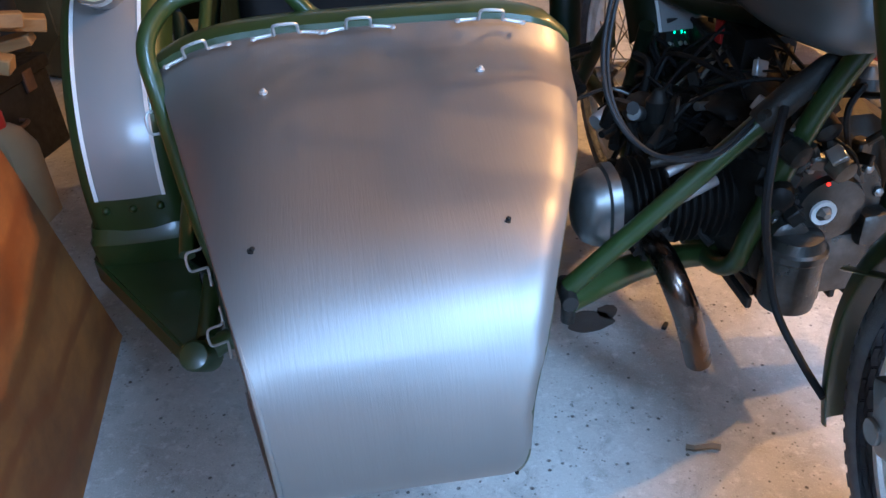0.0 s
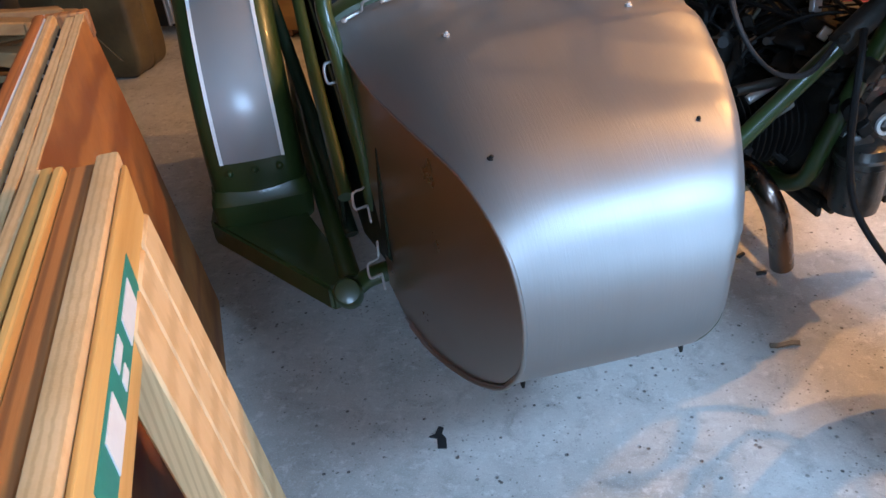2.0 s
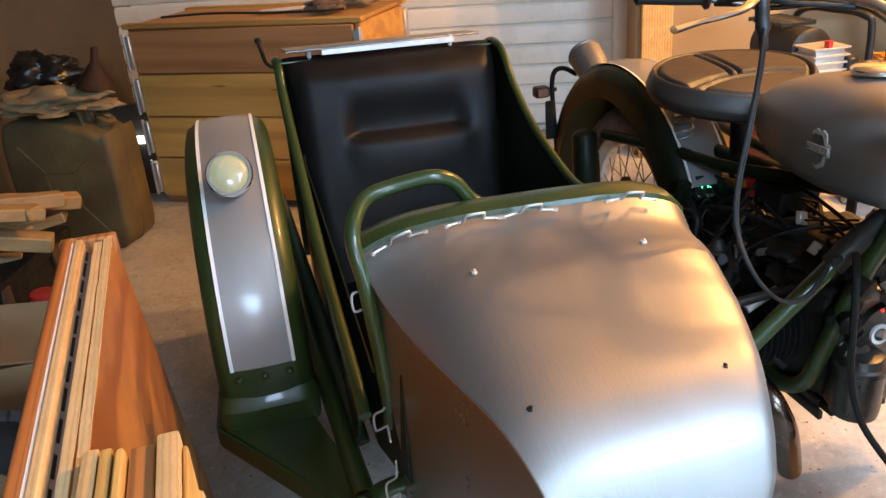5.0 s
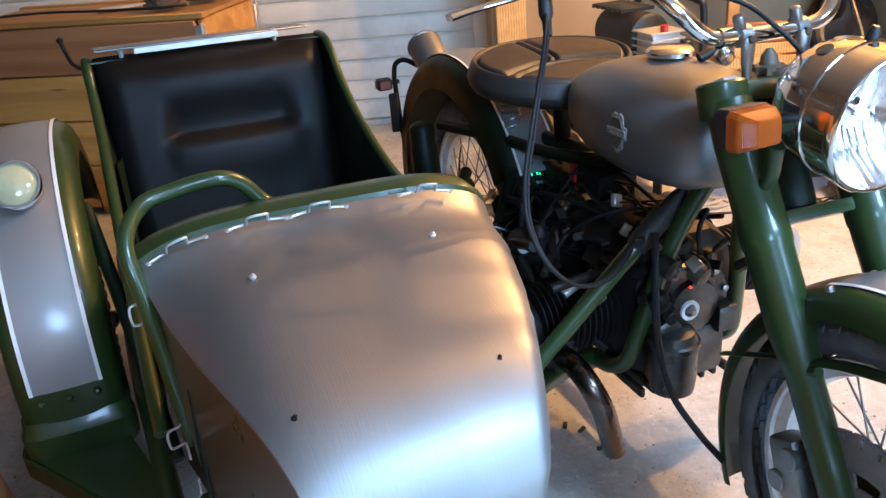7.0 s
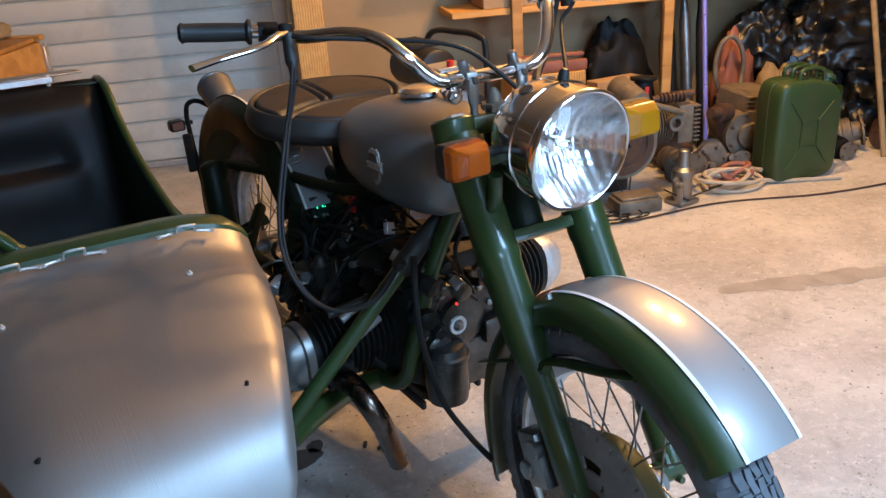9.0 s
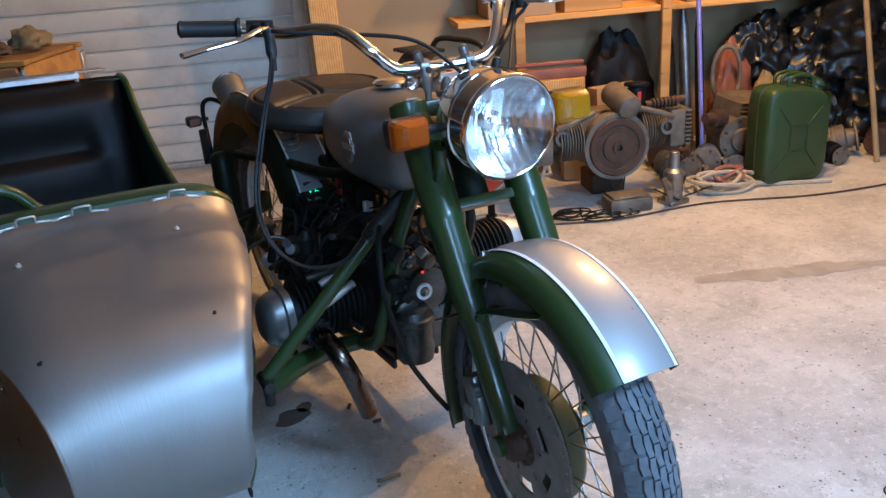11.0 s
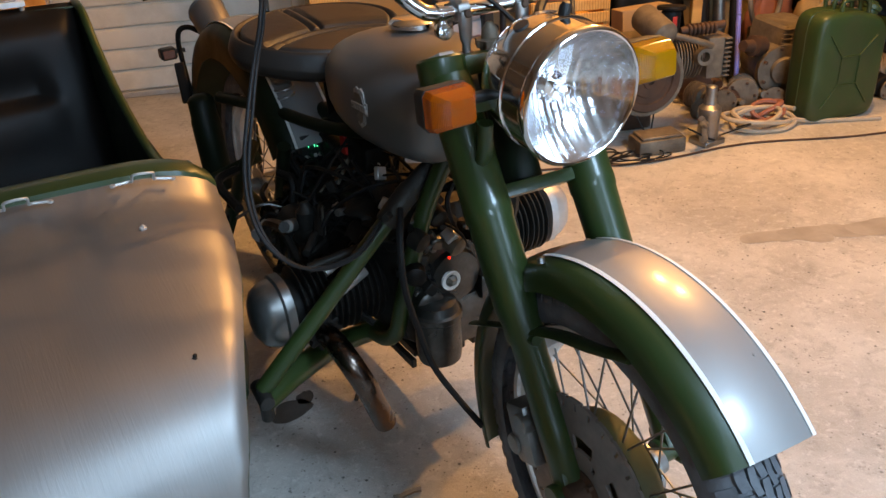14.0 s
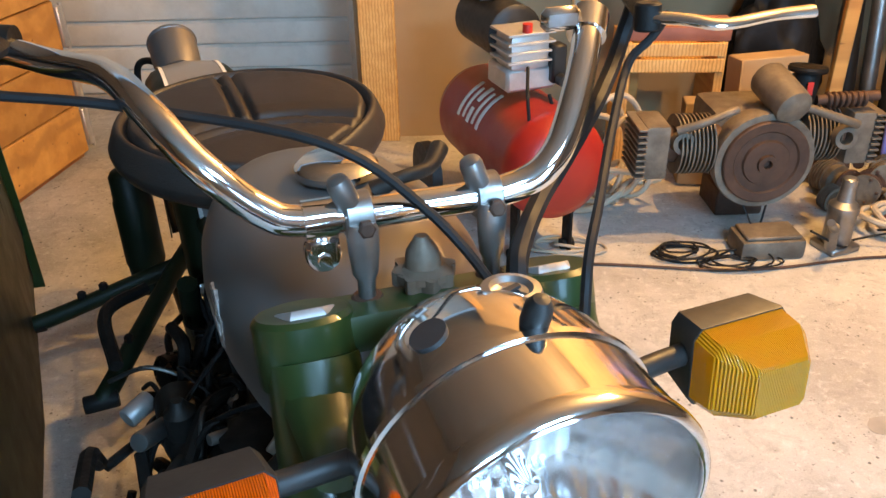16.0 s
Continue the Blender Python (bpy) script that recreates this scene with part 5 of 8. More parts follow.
# smooth the outline lengthwise
cols = [spline([Vector(r[q]) for r in rows], 4) for q in range(28)]
loft(b, [[c[i] for c in cols] for i in range(len(cols[0]))])
tk = part("fuel_tank", b, DULLSILVER, bike, "dull silver painted fuel tank", smooth=60)
b = B()
o = Vector((0.0, 0.655, 0.898))
lathe(b, [(0, 0.030), (0.008, 0.032), (0.012, 0.044), (0.020, 0.045), (0.026, 0.038), (0.028, 0.01), (0.028, 0.0)], o, (0, 0, 1), 32)
part("filler_cap", b, CHROME, tk, "chrome filler cap")
b = B()
tube(b, [o + Vector((0.02, -0.06, 0.01)), o + Vector((0.05, -0.065, 0.022)), o + Vector((0.085, -0.05, 0.020)), o + Vector((0.11, -0.02, 0.026))], [0.011, 0.007, 0.008, 0.011], 10)
part("tap_lever", b, CAST, tk, "small cast lever")
# shield plate with a bar, without letters
b = B()
bx = -0.151
def shield(s, d):
    pts = [(-0.030, 0.012), (-0.022, 0.014), (-0.018, 0.030), (-0.008, 0.036), (0.0, 0.033), (0.008, 0.036), (0.018, 0.030), (0.022, 0.014), (0.030, 0.012), (0.030, -0.010), (0.022, -0.012), (0.018, -0.028), (0.0, -0.040), (-0.018, -0.028), (-0.022, -0.012), (-0.030, -0.010)]
    return [Vector((bx + d - 0.0 * abs(u), 0.600 + u * s, 0.800 + v * s)) for u, v in pts]
loft(b, [shield(1.0, 0.006), shield(1.0, -0.001), shield(0.93, -0.002)])
part("badge", b, BADGE, tk, "plain engraved metal shield badge")
b = B()
loft(b, [shield(0.80, -0.0015), shield(0.78, -0.003)])
part("badge_field", b, STEEL, tk)
b = B()
box(b, (bx - 0.003, 0.600, 0.801), (0.003, 0.056, 0.014), bev=0.001)
part("badge_bar", b, BADGE, tk)

# saddle: a round pan with a welt and three stitched pads parted by double grooves
SC = Vector((-0.022, 1.065, 0))


def saddle_top(x, y, k):
    """Height over the pan; x, y from the middle, k 0 in the middle and 1 at the edge."""
    z = 0.847 + 0.022 * y / 0.185 - 0.012 * (y / 0.185) ** 2
    z -= 0.030 * max(0.0, (k - 0.90) / 0.10) ** 2
    z += 0.004 * groove(k - 0.925, 0.035) - 0.011 * groove(k - 0.86, 0.020)
    cross = y + 0.035 + 1.9 * x * x
    inside = 1 / (1 + math.exp((k - 0.85) * 60))
    for off in (-0.012, 0.012):
        z -= 0.010 * groove(cross - off, 0.005) * inside
        if y > -0.03:
            z -= 0.010 * groove(x + 0.01 - off, 0.005) * inside * min(1.0, max(0.0, (cross - 0.008) / 0.01))
    if k < 0.86 and abs(cross) > 0.012:
        z += 0.004 * min(1.0, (abs(cross) - 0.012) / 0.03)
    return z


b = B()
rows = []
NQ = 120
for kk, zz in [(0.55, 0.782), (0.86, 0.780), (0.95, 0.788), (0.985, 0.800), (1.0, 0.812)] + [(1.0 - 0.98 * i / 56, None) for i in range(57)]:
    r = []
    for q in range(NQ):
        a = 2 * math.pi * q / NQ
        rr = 1.0 + 0.05 * math.cos(2 * a)
        x, y = 0.198 * rr * kk * math.cos(a) * (1 - 0.16 * max(0, -math.sin(a)) ** 2), 0.185 * kk * math.sin(a)
        z = saddle_top(x, y, kk) if zz is None else zz + 0.022 * y / 0.185 - 0.008 * (y / 0.185) ** 2
        r.append((SC.x + x, SC.y + y, z))
    rows.append(r)
loft(b, rows)
saddle = part("saddle", b, SEAT_BROWN, bike, "round dark leather saddle with stitched panels", smooth=60)
for x in (-0.09, 0.07):
    b = B()
    pts = []
    for k in range(40):
        a = k * 0.9
        pts.append((x + 0.022 * math.cos(a), 1.16 + 0.022 * math.sin(a), 0.66 + 0.0026 * k))
    tube(b, pts, 0.004, 6, step=2)
    part("saddle_spring", b, STEEL, saddle, "coil saddle spring")

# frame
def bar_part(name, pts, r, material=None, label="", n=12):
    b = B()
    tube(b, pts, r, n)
    return part(name, b, material or SHADEGREEN, bike, label)


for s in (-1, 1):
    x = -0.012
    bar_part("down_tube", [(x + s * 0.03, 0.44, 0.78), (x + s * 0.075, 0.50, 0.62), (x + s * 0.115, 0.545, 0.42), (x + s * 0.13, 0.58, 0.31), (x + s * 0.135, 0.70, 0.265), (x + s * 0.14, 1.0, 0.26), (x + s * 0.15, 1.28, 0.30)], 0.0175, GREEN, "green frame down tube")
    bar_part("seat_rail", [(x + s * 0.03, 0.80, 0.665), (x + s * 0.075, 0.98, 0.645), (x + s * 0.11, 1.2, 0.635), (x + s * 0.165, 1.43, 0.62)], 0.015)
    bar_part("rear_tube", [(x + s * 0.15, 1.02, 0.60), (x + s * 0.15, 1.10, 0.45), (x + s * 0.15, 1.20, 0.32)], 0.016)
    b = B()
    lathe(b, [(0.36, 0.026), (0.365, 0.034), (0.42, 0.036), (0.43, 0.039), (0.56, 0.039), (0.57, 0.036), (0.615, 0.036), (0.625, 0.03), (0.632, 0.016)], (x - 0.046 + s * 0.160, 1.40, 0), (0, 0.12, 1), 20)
    part("shock_absorber", b, SHADEGREEN, bike, "dark green shock absorber cover, deepened for shade")
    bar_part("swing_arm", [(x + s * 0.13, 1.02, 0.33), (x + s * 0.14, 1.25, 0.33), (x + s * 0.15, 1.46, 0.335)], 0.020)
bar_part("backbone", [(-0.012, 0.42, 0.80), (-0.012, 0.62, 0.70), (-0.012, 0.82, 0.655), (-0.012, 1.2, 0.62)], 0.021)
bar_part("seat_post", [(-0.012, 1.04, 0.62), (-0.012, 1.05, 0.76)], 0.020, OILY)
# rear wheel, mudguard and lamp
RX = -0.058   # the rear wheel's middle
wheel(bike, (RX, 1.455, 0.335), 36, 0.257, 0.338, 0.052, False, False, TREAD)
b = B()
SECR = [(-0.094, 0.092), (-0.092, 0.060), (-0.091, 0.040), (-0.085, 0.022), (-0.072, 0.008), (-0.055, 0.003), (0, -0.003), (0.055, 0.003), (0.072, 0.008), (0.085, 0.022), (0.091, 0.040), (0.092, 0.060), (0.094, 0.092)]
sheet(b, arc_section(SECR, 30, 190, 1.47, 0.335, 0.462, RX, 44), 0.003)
rf = part("rear_mudguard", b, SHADEGREEN, bike, "deep dark green rear mudguard, darkened for shade", smooth=50)
b = B()
sheet(b, arc_section([(-0.052, 0.0), (0, -0.0065), (0.052, 0.0)], 30, 150, 1.47, 0.335, 0.462, RX, 36), 0.0012)
part("silver_panel", b, SILVER, rf, "silver painted centre panel", smooth=50)
for x in (-0.056, 0.056):
    b = B()
    sheet(b, arc_section([(x - 0.0035, 0.0002), (x + 0.0035, 0.0014)], 30, 150, 1.47, 0.335, 0.4635, RX, 36), 0.001)
    part("pinstripe", b, WHITE, rf, "white pinstripe")
b = B()
lathe(b, [(-0.05, 0.026), (-0.045, 0.046), (0.0, 0.053), (0.050, 0.053), (0.053, 0.056), (0.058, 0.055), (0.062, 0.03)], (RX - 0.006, 1.765, 0.742), (0, 0.85, 0.5), 28)
tl = part("tail_lamp", b, DULLSILVER, bike, "round grey tail lamp")
b = B()
lathe(b, [(0.058, 0.043), (0.068, 0.036), (0.072, 0.0)], (RX - 0.006, 1.765, 0.742), (0, 0.85, 0.5), 24)
part("lens", b, REDPLASTIC, tl, "red lens")
bar_part("lamp_bracket", [(-0.085, 1.83, 0.705), (-0.115, 1.86, 0.722), (-0.140, 1.875, 0.715), (-0.150, 1.88, 0.685), (-0.150, 1.88, 0.62), (-0.145, 1.86, 0.45), (-0.140, 1.80, 0.30)], 0.008, OILY, "bent black bracket tube")
b = B()
box(b, (-0.188, 1.885, 0.650), (0.050, 0.040, 0.036), bev=0.006)
box(b, (-0.155, 1.885, 0.652), (0.04, 0.012, 0.012))
rs = part("rear_signal", b, PLASTIC, bike, "small dark rear turn signal")
b = B()
box(b, (-0.189, 1.863, 0.650), (0.036, 0.006, 0.024), bev=0.002)
part("lens", b, REDHOSE, rs, "dull red-brown lens")
b = B()
box(b, (-0.165, 1.87, 0.555), (0.030, 0.012, 0.13), bev=0.004)
part("rear_plate", b, PLASTIC, bike, "blank dark plate edge")

# engine
b = B()
rows = []
for y, hw, z0, z1 in ((0.555, 0.085, 0.30, 0.55), (0.565, 0.115, 0.275, 0.575), (0.62, 0.128, 0.262, 0.585), (0.76, 0.128, 0.262, 0.585), (0.84, 0.118, 0.28, 0.56), (0.90, 0.10, 0.31, 0.53), (1.02, 0.085, 0.33, 0.50)):
    rows.append([(-0.012 + hw * x, y, (z0 + z1) / 2 + (z1 - z0) / 2 * z) for x, z in ((-1, -0.55), (-0.9, -0.85), (-0.7, -1), (0.7, -1), (0.9, -0.85), (1, -0.55), (1, 0.4), (0.85, 0.8), (0.5, 1), (-0.5, 1), (-0.85, 0.8), (-1, 0.4))])
loft(b, rows)
engine = part("engine", b, CAST, bike, "oily boxer engine with finned cylinders", smooth=30)
b = B()
for x in range(7):
    box(b, (-0.10 + x * 0.029, 0.70, 0.252), (0.008, 0.26, 0.02), bev=0.002)
part("sump_fins", b, ALLOY, engine)
b = B()
lathe(b, [(0.0, 0.098), (-0.02, 0.098), (-0.03, 0.092), (-0.034, 0.06), (-0.046, 0.055), (-0.05, 0.03)], (-0.02, 0.565, 0.435), (0, 1, 0), 36)
box(b, (-0.02, 0.545, 0.325), (0.17, 0.05, 0.12), bev=0.02, seg=2)
fc = part("front_cover", b, ALLOY, engine, "oily cast front cover")
for k in range(10):
    q = 2 * math.pi * k / 10 + 0.2
    b = B()
    lathe(b, [(0.0, 0.0085), (-0.008, 0.0085), (-0.010, 0.005)], (-0.02 + 0.084 * math.cos(q), 0.536, 0.435 + 0.084 * math.sin(q)), (0, 1, 0), 6)
    part("bolt", b, STEEL, fc)
b = B()
lathe(b, [(0.272, 0.030), (0.276, 0.044), (0.300, 0.047), (0.372, 0.047), (0.376, 0.051), (0.388, 0.051), (0.392, 0.046), (0.408, 0.040), (0.412, 0.02)], (-0.078, 0.505, 0), (0, 0, 1), 28)
hs = part("generator_housing", b, ALLOY, fc, "oily grey cast round housing", smooth=30)
b = B()
for x in range(8):
    box(b, (-0.12 + x * 0.030, 0.60, 0.250), (0.012, 0.12, 0.022), bev=0.003)
part("drain_teeth", b, CAST, fc, "toothed lower edge of the sump")
b = B()
box(b, (0.055, 0.528, 0.395), (0.05, 0.05, 0.06), bev=0.012, seg=2)
part("bracket", b, ALLOY, fc)
b = B()
lathe(b, [(0, 0.030), (-0.03, 0.030), (-0.036, 0.022)], (-0.085, 0.535, 0.40), (0.1, 1, 0), 20)
part("pump_housing", b, ALLOY, fc, "small cast housing")
for p in ((-0.06, 0.52, 0.53), (0.0, 0.515, 0.545), (-0.095, 0.53, 0.50)):
    b = B()
    box(b, p, (0.034, 0.028, 0.030), rot=(rnd(-30, 30), rnd(-30, 30), rnd(-30, 30)), bev=0.005)
    rod(b, Vector(p), Vector(p) + Vector((rnd(-0.03, 0.03), -0.02, 0.035)), 0.007, 8)
    part("bracket", b, ALLOY, fc)
b = B()
lathe(b, [(-0.002, 0.013), (-0.003, 0.021), (0.003, 0.021), (0.004, 0.013)], (-0.037, 0.512, 0.437), (0, 1, 0), 28, caps=False)
part("ring_gasket", b, WHITE, engine, "white ring")
b = B()
lathe(b, [(0.004, 0.0125), (-0.006, 0.0125), (-0.010, 0.008), (-0.014, 0.006)], (-0.037, 0.512, 0.437), (0, 1, 0), 6)
part("shaft_nut", b, STEEL, engine)
b = B()
lathe(b, [(-0.003, 0.001), (0, 0.003), (0.002, 0.003)], (-0.035, 0.515, 0.486), (0, 1, 0), 10)
part("indicator_led", b, REDLED, engine, "small lit red lamp")
for s in (-1, 1):
    cyl_y = 0.655 if s < 0 else 0.69
    o = Vector((-0.012 + s * 0.118, cyl_y, 0.412))
    b = B()
    lathe(b, [(0, 0.058), (0.20, 0.056)], o, (s, 0, 0), 24)
    cyl = part("cylinder", b, OILY, engine)
    for k in range(13):
        if k not in (0, 9):
            continue
        rr = 0.080 if k < 9 else 0.084
        b = B()
        ring = []
        for d, r in ((0, 0.055), (0, rr - 0.002), (0.0012, rr), (0.0028, rr), (0.004, rr - 0.002), (0.004, 0.055)):
            ring.append([Vector((d, r * 0.88 * math.cos(q * math.pi / 12), r * math.sin(q * math.pi / 12))) for q in range(24)])
        loft(b, ring, True, False)
        me = mesh_of(b, OILY if s < 0 else CAST, "fin")
        for j in range(k, 9 if k == 0 else 13):
            piece("fin", me, cyl, pose(o.x + s * (0.022 + j * 0.0135), o.y, o.z))
    b = B()
    rows = []
    for d, ky, kz in ((0.205, 0.066, 0.074), (0.222, 0.066, 0.074), (0.226, 0.060, 0.068), (0.245, 0.057, 0.065), (0.264, 0.048, 0.055), (0.274, 0.032, 0.038), (0.279, 0.012, 0.016)):
        rows.append([o + Vector((s * d, ky * math.copysign(abs(math.cos(q * math.pi / 14)) ** 0.8, math.cos(q * math.pi / 14)), kz * math.copysign(abs(math.sin(q * math.pi / 14)) ** 0.8, math.sin(q * math.pi / 14)))) for q in range(28)])
    loft(b, rows)
    part("valve_cover", b, STEEL if s < 0 else ZINC, cyl, "polished domed valve cover", smooth=35)
    # carburettor
    b = B()
    c = Vector((-0.012 + s * 0.20, 0.80, 0.475))
    lathe(b, [(-0.05, 0.022), (-0.02, 0.024), (0, 0.030), (0.03, 0.030), (0.05, 0.034), (0.10, 0.034)], c, (0, 1, 0.05), 18)
    lathe(b, [(-0.045, 0.020), (-0.04, 0.026), (0.0, 0.026)], c, (0, 0, 1), 16)
    lathe(b, [(0.02, 0.022), (0.06, 0.022), (0.066, 0.016), (0.08, 0.008)], c, (0, 0, 1), 16)
    part("carburettor", b, CAST, engine, "dirty cast carburettor")
b = B()
rod(b, (-0.012 - 0.10, 0.62, 0.515), (-0.012 - 0.285, 0.60, 0.515), 0.010, 10)
part("pushrod_tube", b, CAST, engine, "dirty steel tube")
b = B()
path = [(-0.288, 0.640, 0.372), (-0.289, 0.580, 0.378), (-0.289, 0.520, 0.380), (-0.284, 0.478, 0.360), (-0.268, 0.460, 0.312), (-0.248, 0.468, 0.250), (-0.228, 0.482, 0.190)]
tube(b, path, 0.0225, 18, step=8, caps=False)
bmesh.ops.recalc_face_normals(b, faces=b.faces)
bmesh.ops.solidify(b, geom=list(b.faces), thickness=0.002)
part("exhaust_pipe", b, BRONZED, bike, "brown heat-stained open exhaust pipe")
b = B()
ax3, ex, ey = axes_of((0.0, -1, 0.05))
rows = []
for d, r in ((-0.013, 0.027), (-0.011, 0.034), (0.011, 0.034), (0.013, 0.027)):
    rows.append([Vector((-0.289, 0.590, 0.377)) + ax3 * d + (ex * math.cos(q * math.pi / 30) + ey * math.sin(q * math.pi / 30)) * (r + 0.004 * math.copysign(1, math.cos(q * math.pi / 3))) for q in range(60)])
loft(b, rows)
part("exhaust_nut", b, OILY, bike, "finned dark exhaust nut")
# struts between motorcycle and sidecar
b = B()
la = rig(-0.452, 0.50, 0.335)
lb = rig(-0.155, 0.50, 0.625)
tube(b, [la, (la + lb) / 2, lb], 0.0165, 14)
strut = part("sidecar_strut", b, GREEN, bike, "green sidecar strut")
b = B()
d = (lb - la).normalized()
lathe(b, [(0, 0.020), (0.005, 0.022), (0.075, 0.022), (0.08, 0.019), (0.12, 0.015), (0.15, 0.006)], lb - d * 0.03, d, 14)
rod(b, lb + Vector((-0.03, -0.02, 0.0)), lb + Vector((0.03, 0.02, 0)), 0.008, 8)
part("strut_clamp", b, CAST, strut, "grey threaded strut clamp")
b = B()
rod(b, la + Vector((-0.005, -0.035, -0.01)), la + Vector((0.0, 0.035, -0.012)), 0.015, 10)
rod(b, la + Vector((0, 0, 0.01)), la + Vector((0.0, 0.0, -0.07)), 0.013, 10)
part("strut_bolt", b, CAST, strut, "grey strut bolt")
b = B()
tube(b, [la + Vector((0, 0.0, -0.03)), la + Vector((0.10, 0.06, -0.030)), la + Vector((0.22, 0.13, -0.058)), la + Vector((0.36, 0.16, -0.085))], [0.020, 0.026, 0.024, 0.020], 14)
part("lower_strut", b, GREEN, bike, "bent green lower strut")
for pts, r in (([rig(-0.53, 1.315, 0.385), rig(-0.45, 1.328, 0.399), rig(-0.246, 1.363, 0.440), rig(-0.20, 1.372, 0.448)], 0.0165), ([rig(-0.392, 1.05, 0.375), rig(-0.372, 1.08, 0.388), rig(-0.262, 1.30, 0.446), rig(-0.205, 1.40, 0.475)], 0.0175)):
    b = B()
    tube(b, pts, r, 14)
    rst = part("rear_strut", b, SHADEGREEN, bike, "dark green rear sidecar strut, deepened for shade")
    b = B()
    rod(b, pts[0] + Vector((-0.028, 0, 0)), pts[0] + Vector((0.028, 0, 0)), 0.016, 10)
    part("strut_eye", b, OILY, rst, "dark oily strut eye")
    for k in (0.10, 0.30):
        b = B()
        p = pts[1] + (pts[2] - pts[1]) * k
        lathe(b, [(0, 0.0085), (r + 0.010, 0.0085), (r + 0.012, 0.006)], p, (0, 0, 1), 6)
        part("bolt", b, OILY, rst, "dark bolt head")

# ---------------------------------------------------------------- things in the west part of the garage
# tall crate of stacked timber collars, with hinges
CL, CD = 1.13, 0.56
CT = -27.0
CC = pose(-1.85, 3.19, 0, 0, 0, CT) @ Vector((CL / 2, CD / 2, 0))


def on_crate(x, y, z=0.0):
    return pose(CC.x, CC.y, 0, 0, 0, CT) @ Vector((x, y, z))

crate = thing("wooden_crate", CC, CT, "tall crate of stacked orange timber collars with steel hinges", "crate")
for k in range(4):
    z = 0.035 + 0.095 + k * 0.196
    for v in (-1, 1):
        b = B()
        box(b, (0, v * (CD / 2 - 0.011), z), (CL - 0.05, 0.022, 0.190), bev=0.003)
        part("board", b, CRATEWOOD if k < 3 else REDCRATE, crate)
    for u in (-1, 1):
        b = B()
        box(b, (u * (CL / 2 - 0.011), 0, z), (0.022, CD - 0.05, 0.190), bev=0.003)
        part("board", b, CRATEWOOD, crate)
    for u in (-1, 1):
        for v in (-1, 1):
            b = B()
            box(b, (u * (CL / 2 - 0.006), v * (CD / 2 - 0.006), z), (0.034, 0.034, 0.150), bev=0.004)
            lathe(b, [(-0.085, 0.008), (0.085, 0.008)], (u * (CL / 2 + 0.006), v * (CD / 2 + 0.006), z), (0, 0, 1), 10)
            part("hinge", b, ZINC, crate, "galvanised corner hinge")
b = B()
box(b, (0, 0, 0.035 + 4 * 0.196 + 0.006), (CL - 0.02, CD - 0.02, 0.018), bev=0.002)
part("lid", b, CRATEWOOD, crate, "thin plywood lid")
for v in (-1, 1):
    b = B()
    box(b, (0, v * (CD / 2 - 0.03), 0.035 + 4 * 0.196 + 0.012), (CL + 0.03, 0.05, 0.022), bev=0.003)
    part("lid_batten", b, CRATEWOOD, crate)
for u in (-0.46, 0.0, 0.46):
    b = B()
    box(b, (u, 0, 0.018), (0.14, CD - 0.02, 0.034), bev=0.004)
    part("skid", b, REDCRATE, crate, "timber skid")
ct = 0.035 + 4 * 0.196 + 0.018


def paper(name, at, size, turn, material, label, category):
    b = B()
    box(b, (0, 0, size[2] / 2), size, bev=min(size) * 0.2)
    for v in b.verts:
        v.co.z += 0.004 * math.sin(v.co.x * 23) if size[2] < 0.01 else 0
    return solo(name, b, material, label, category, at=at, turn=turn)


def crumple(name, at, size, material, label, category, seed, turn=0, rough=0.35, freq=3.0, sub=4, flat=True, group=""):
    """A soft folded heap: a ball pressed and creased by noise."""
    b = B()
    bmesh.ops.create_icosphere(b, subdivisions=sub, radius=1)
    for v in b.verts:
        d = v.co.normalized()
        n1 = noise.noise(d * freq * 0.6 + Vector((seed, 0, 0)))
        n2 = abs(noise.noise(d * freq * 1.7 + Vector((0, seed, 0))))
        n3 = noise.noise(d * freq * 4.1 + Vector((0, 0, seed)))
        k = 1 + rough * (n1 * 0.9 - n2 * 0.9 + n3 * 0.10)
        v.co = Vector((d.x * size[0] * k, d.y * size[1] * k, d.z * size[2] * k))
    lo = min(v.co.z for v in b.verts)
    for v in b.verts:
        if flat and v.co.z < lo * 0.55:
            v.co.z = lo * 0.55
    z0 = min(v.co.z for v in b.verts)
    for v in b.verts:
        v.co.z -= z0
    return solo(name, b, material, label, category, at=at, turn=turn, smooth=70, group=group)


paper("paper_sheet", on_crate(0.10, -0.03, ct + 0.012), (0.20, 0.09, 0.004), -10, PAPER, "crumpled white paper sheet on the crate", "paper")
crumple("work_glove", on_crate(0.34, -0.10, ct + 0.010), (0.10, 0.07, 0.035), RAG, "dirty brown work glove lying on the crate", "glove", 3.1)
crumple("work_glove", on_crate(0.44, 0.08, ct + 0.010), (0.09, 0.08, 0.06), CANVAS, "tan canvas work glove lying on the crate", "glove", 8.4)
b = B()
tube(b, [(-0.42, -0.02, 0), (-0.2, 0.02, 0.004), (0.05, 0.0, 0.002), (0.3, -0.03, 0.004), (0.45, 0.03, 0.0)], 0.009, 8, flat=0.6)
solo("strap", b, CABLE, "dark strap lying along the crate's lid", "strap", at=on_crate(0.0, -0.17, ct + 0.019), turn=CT)


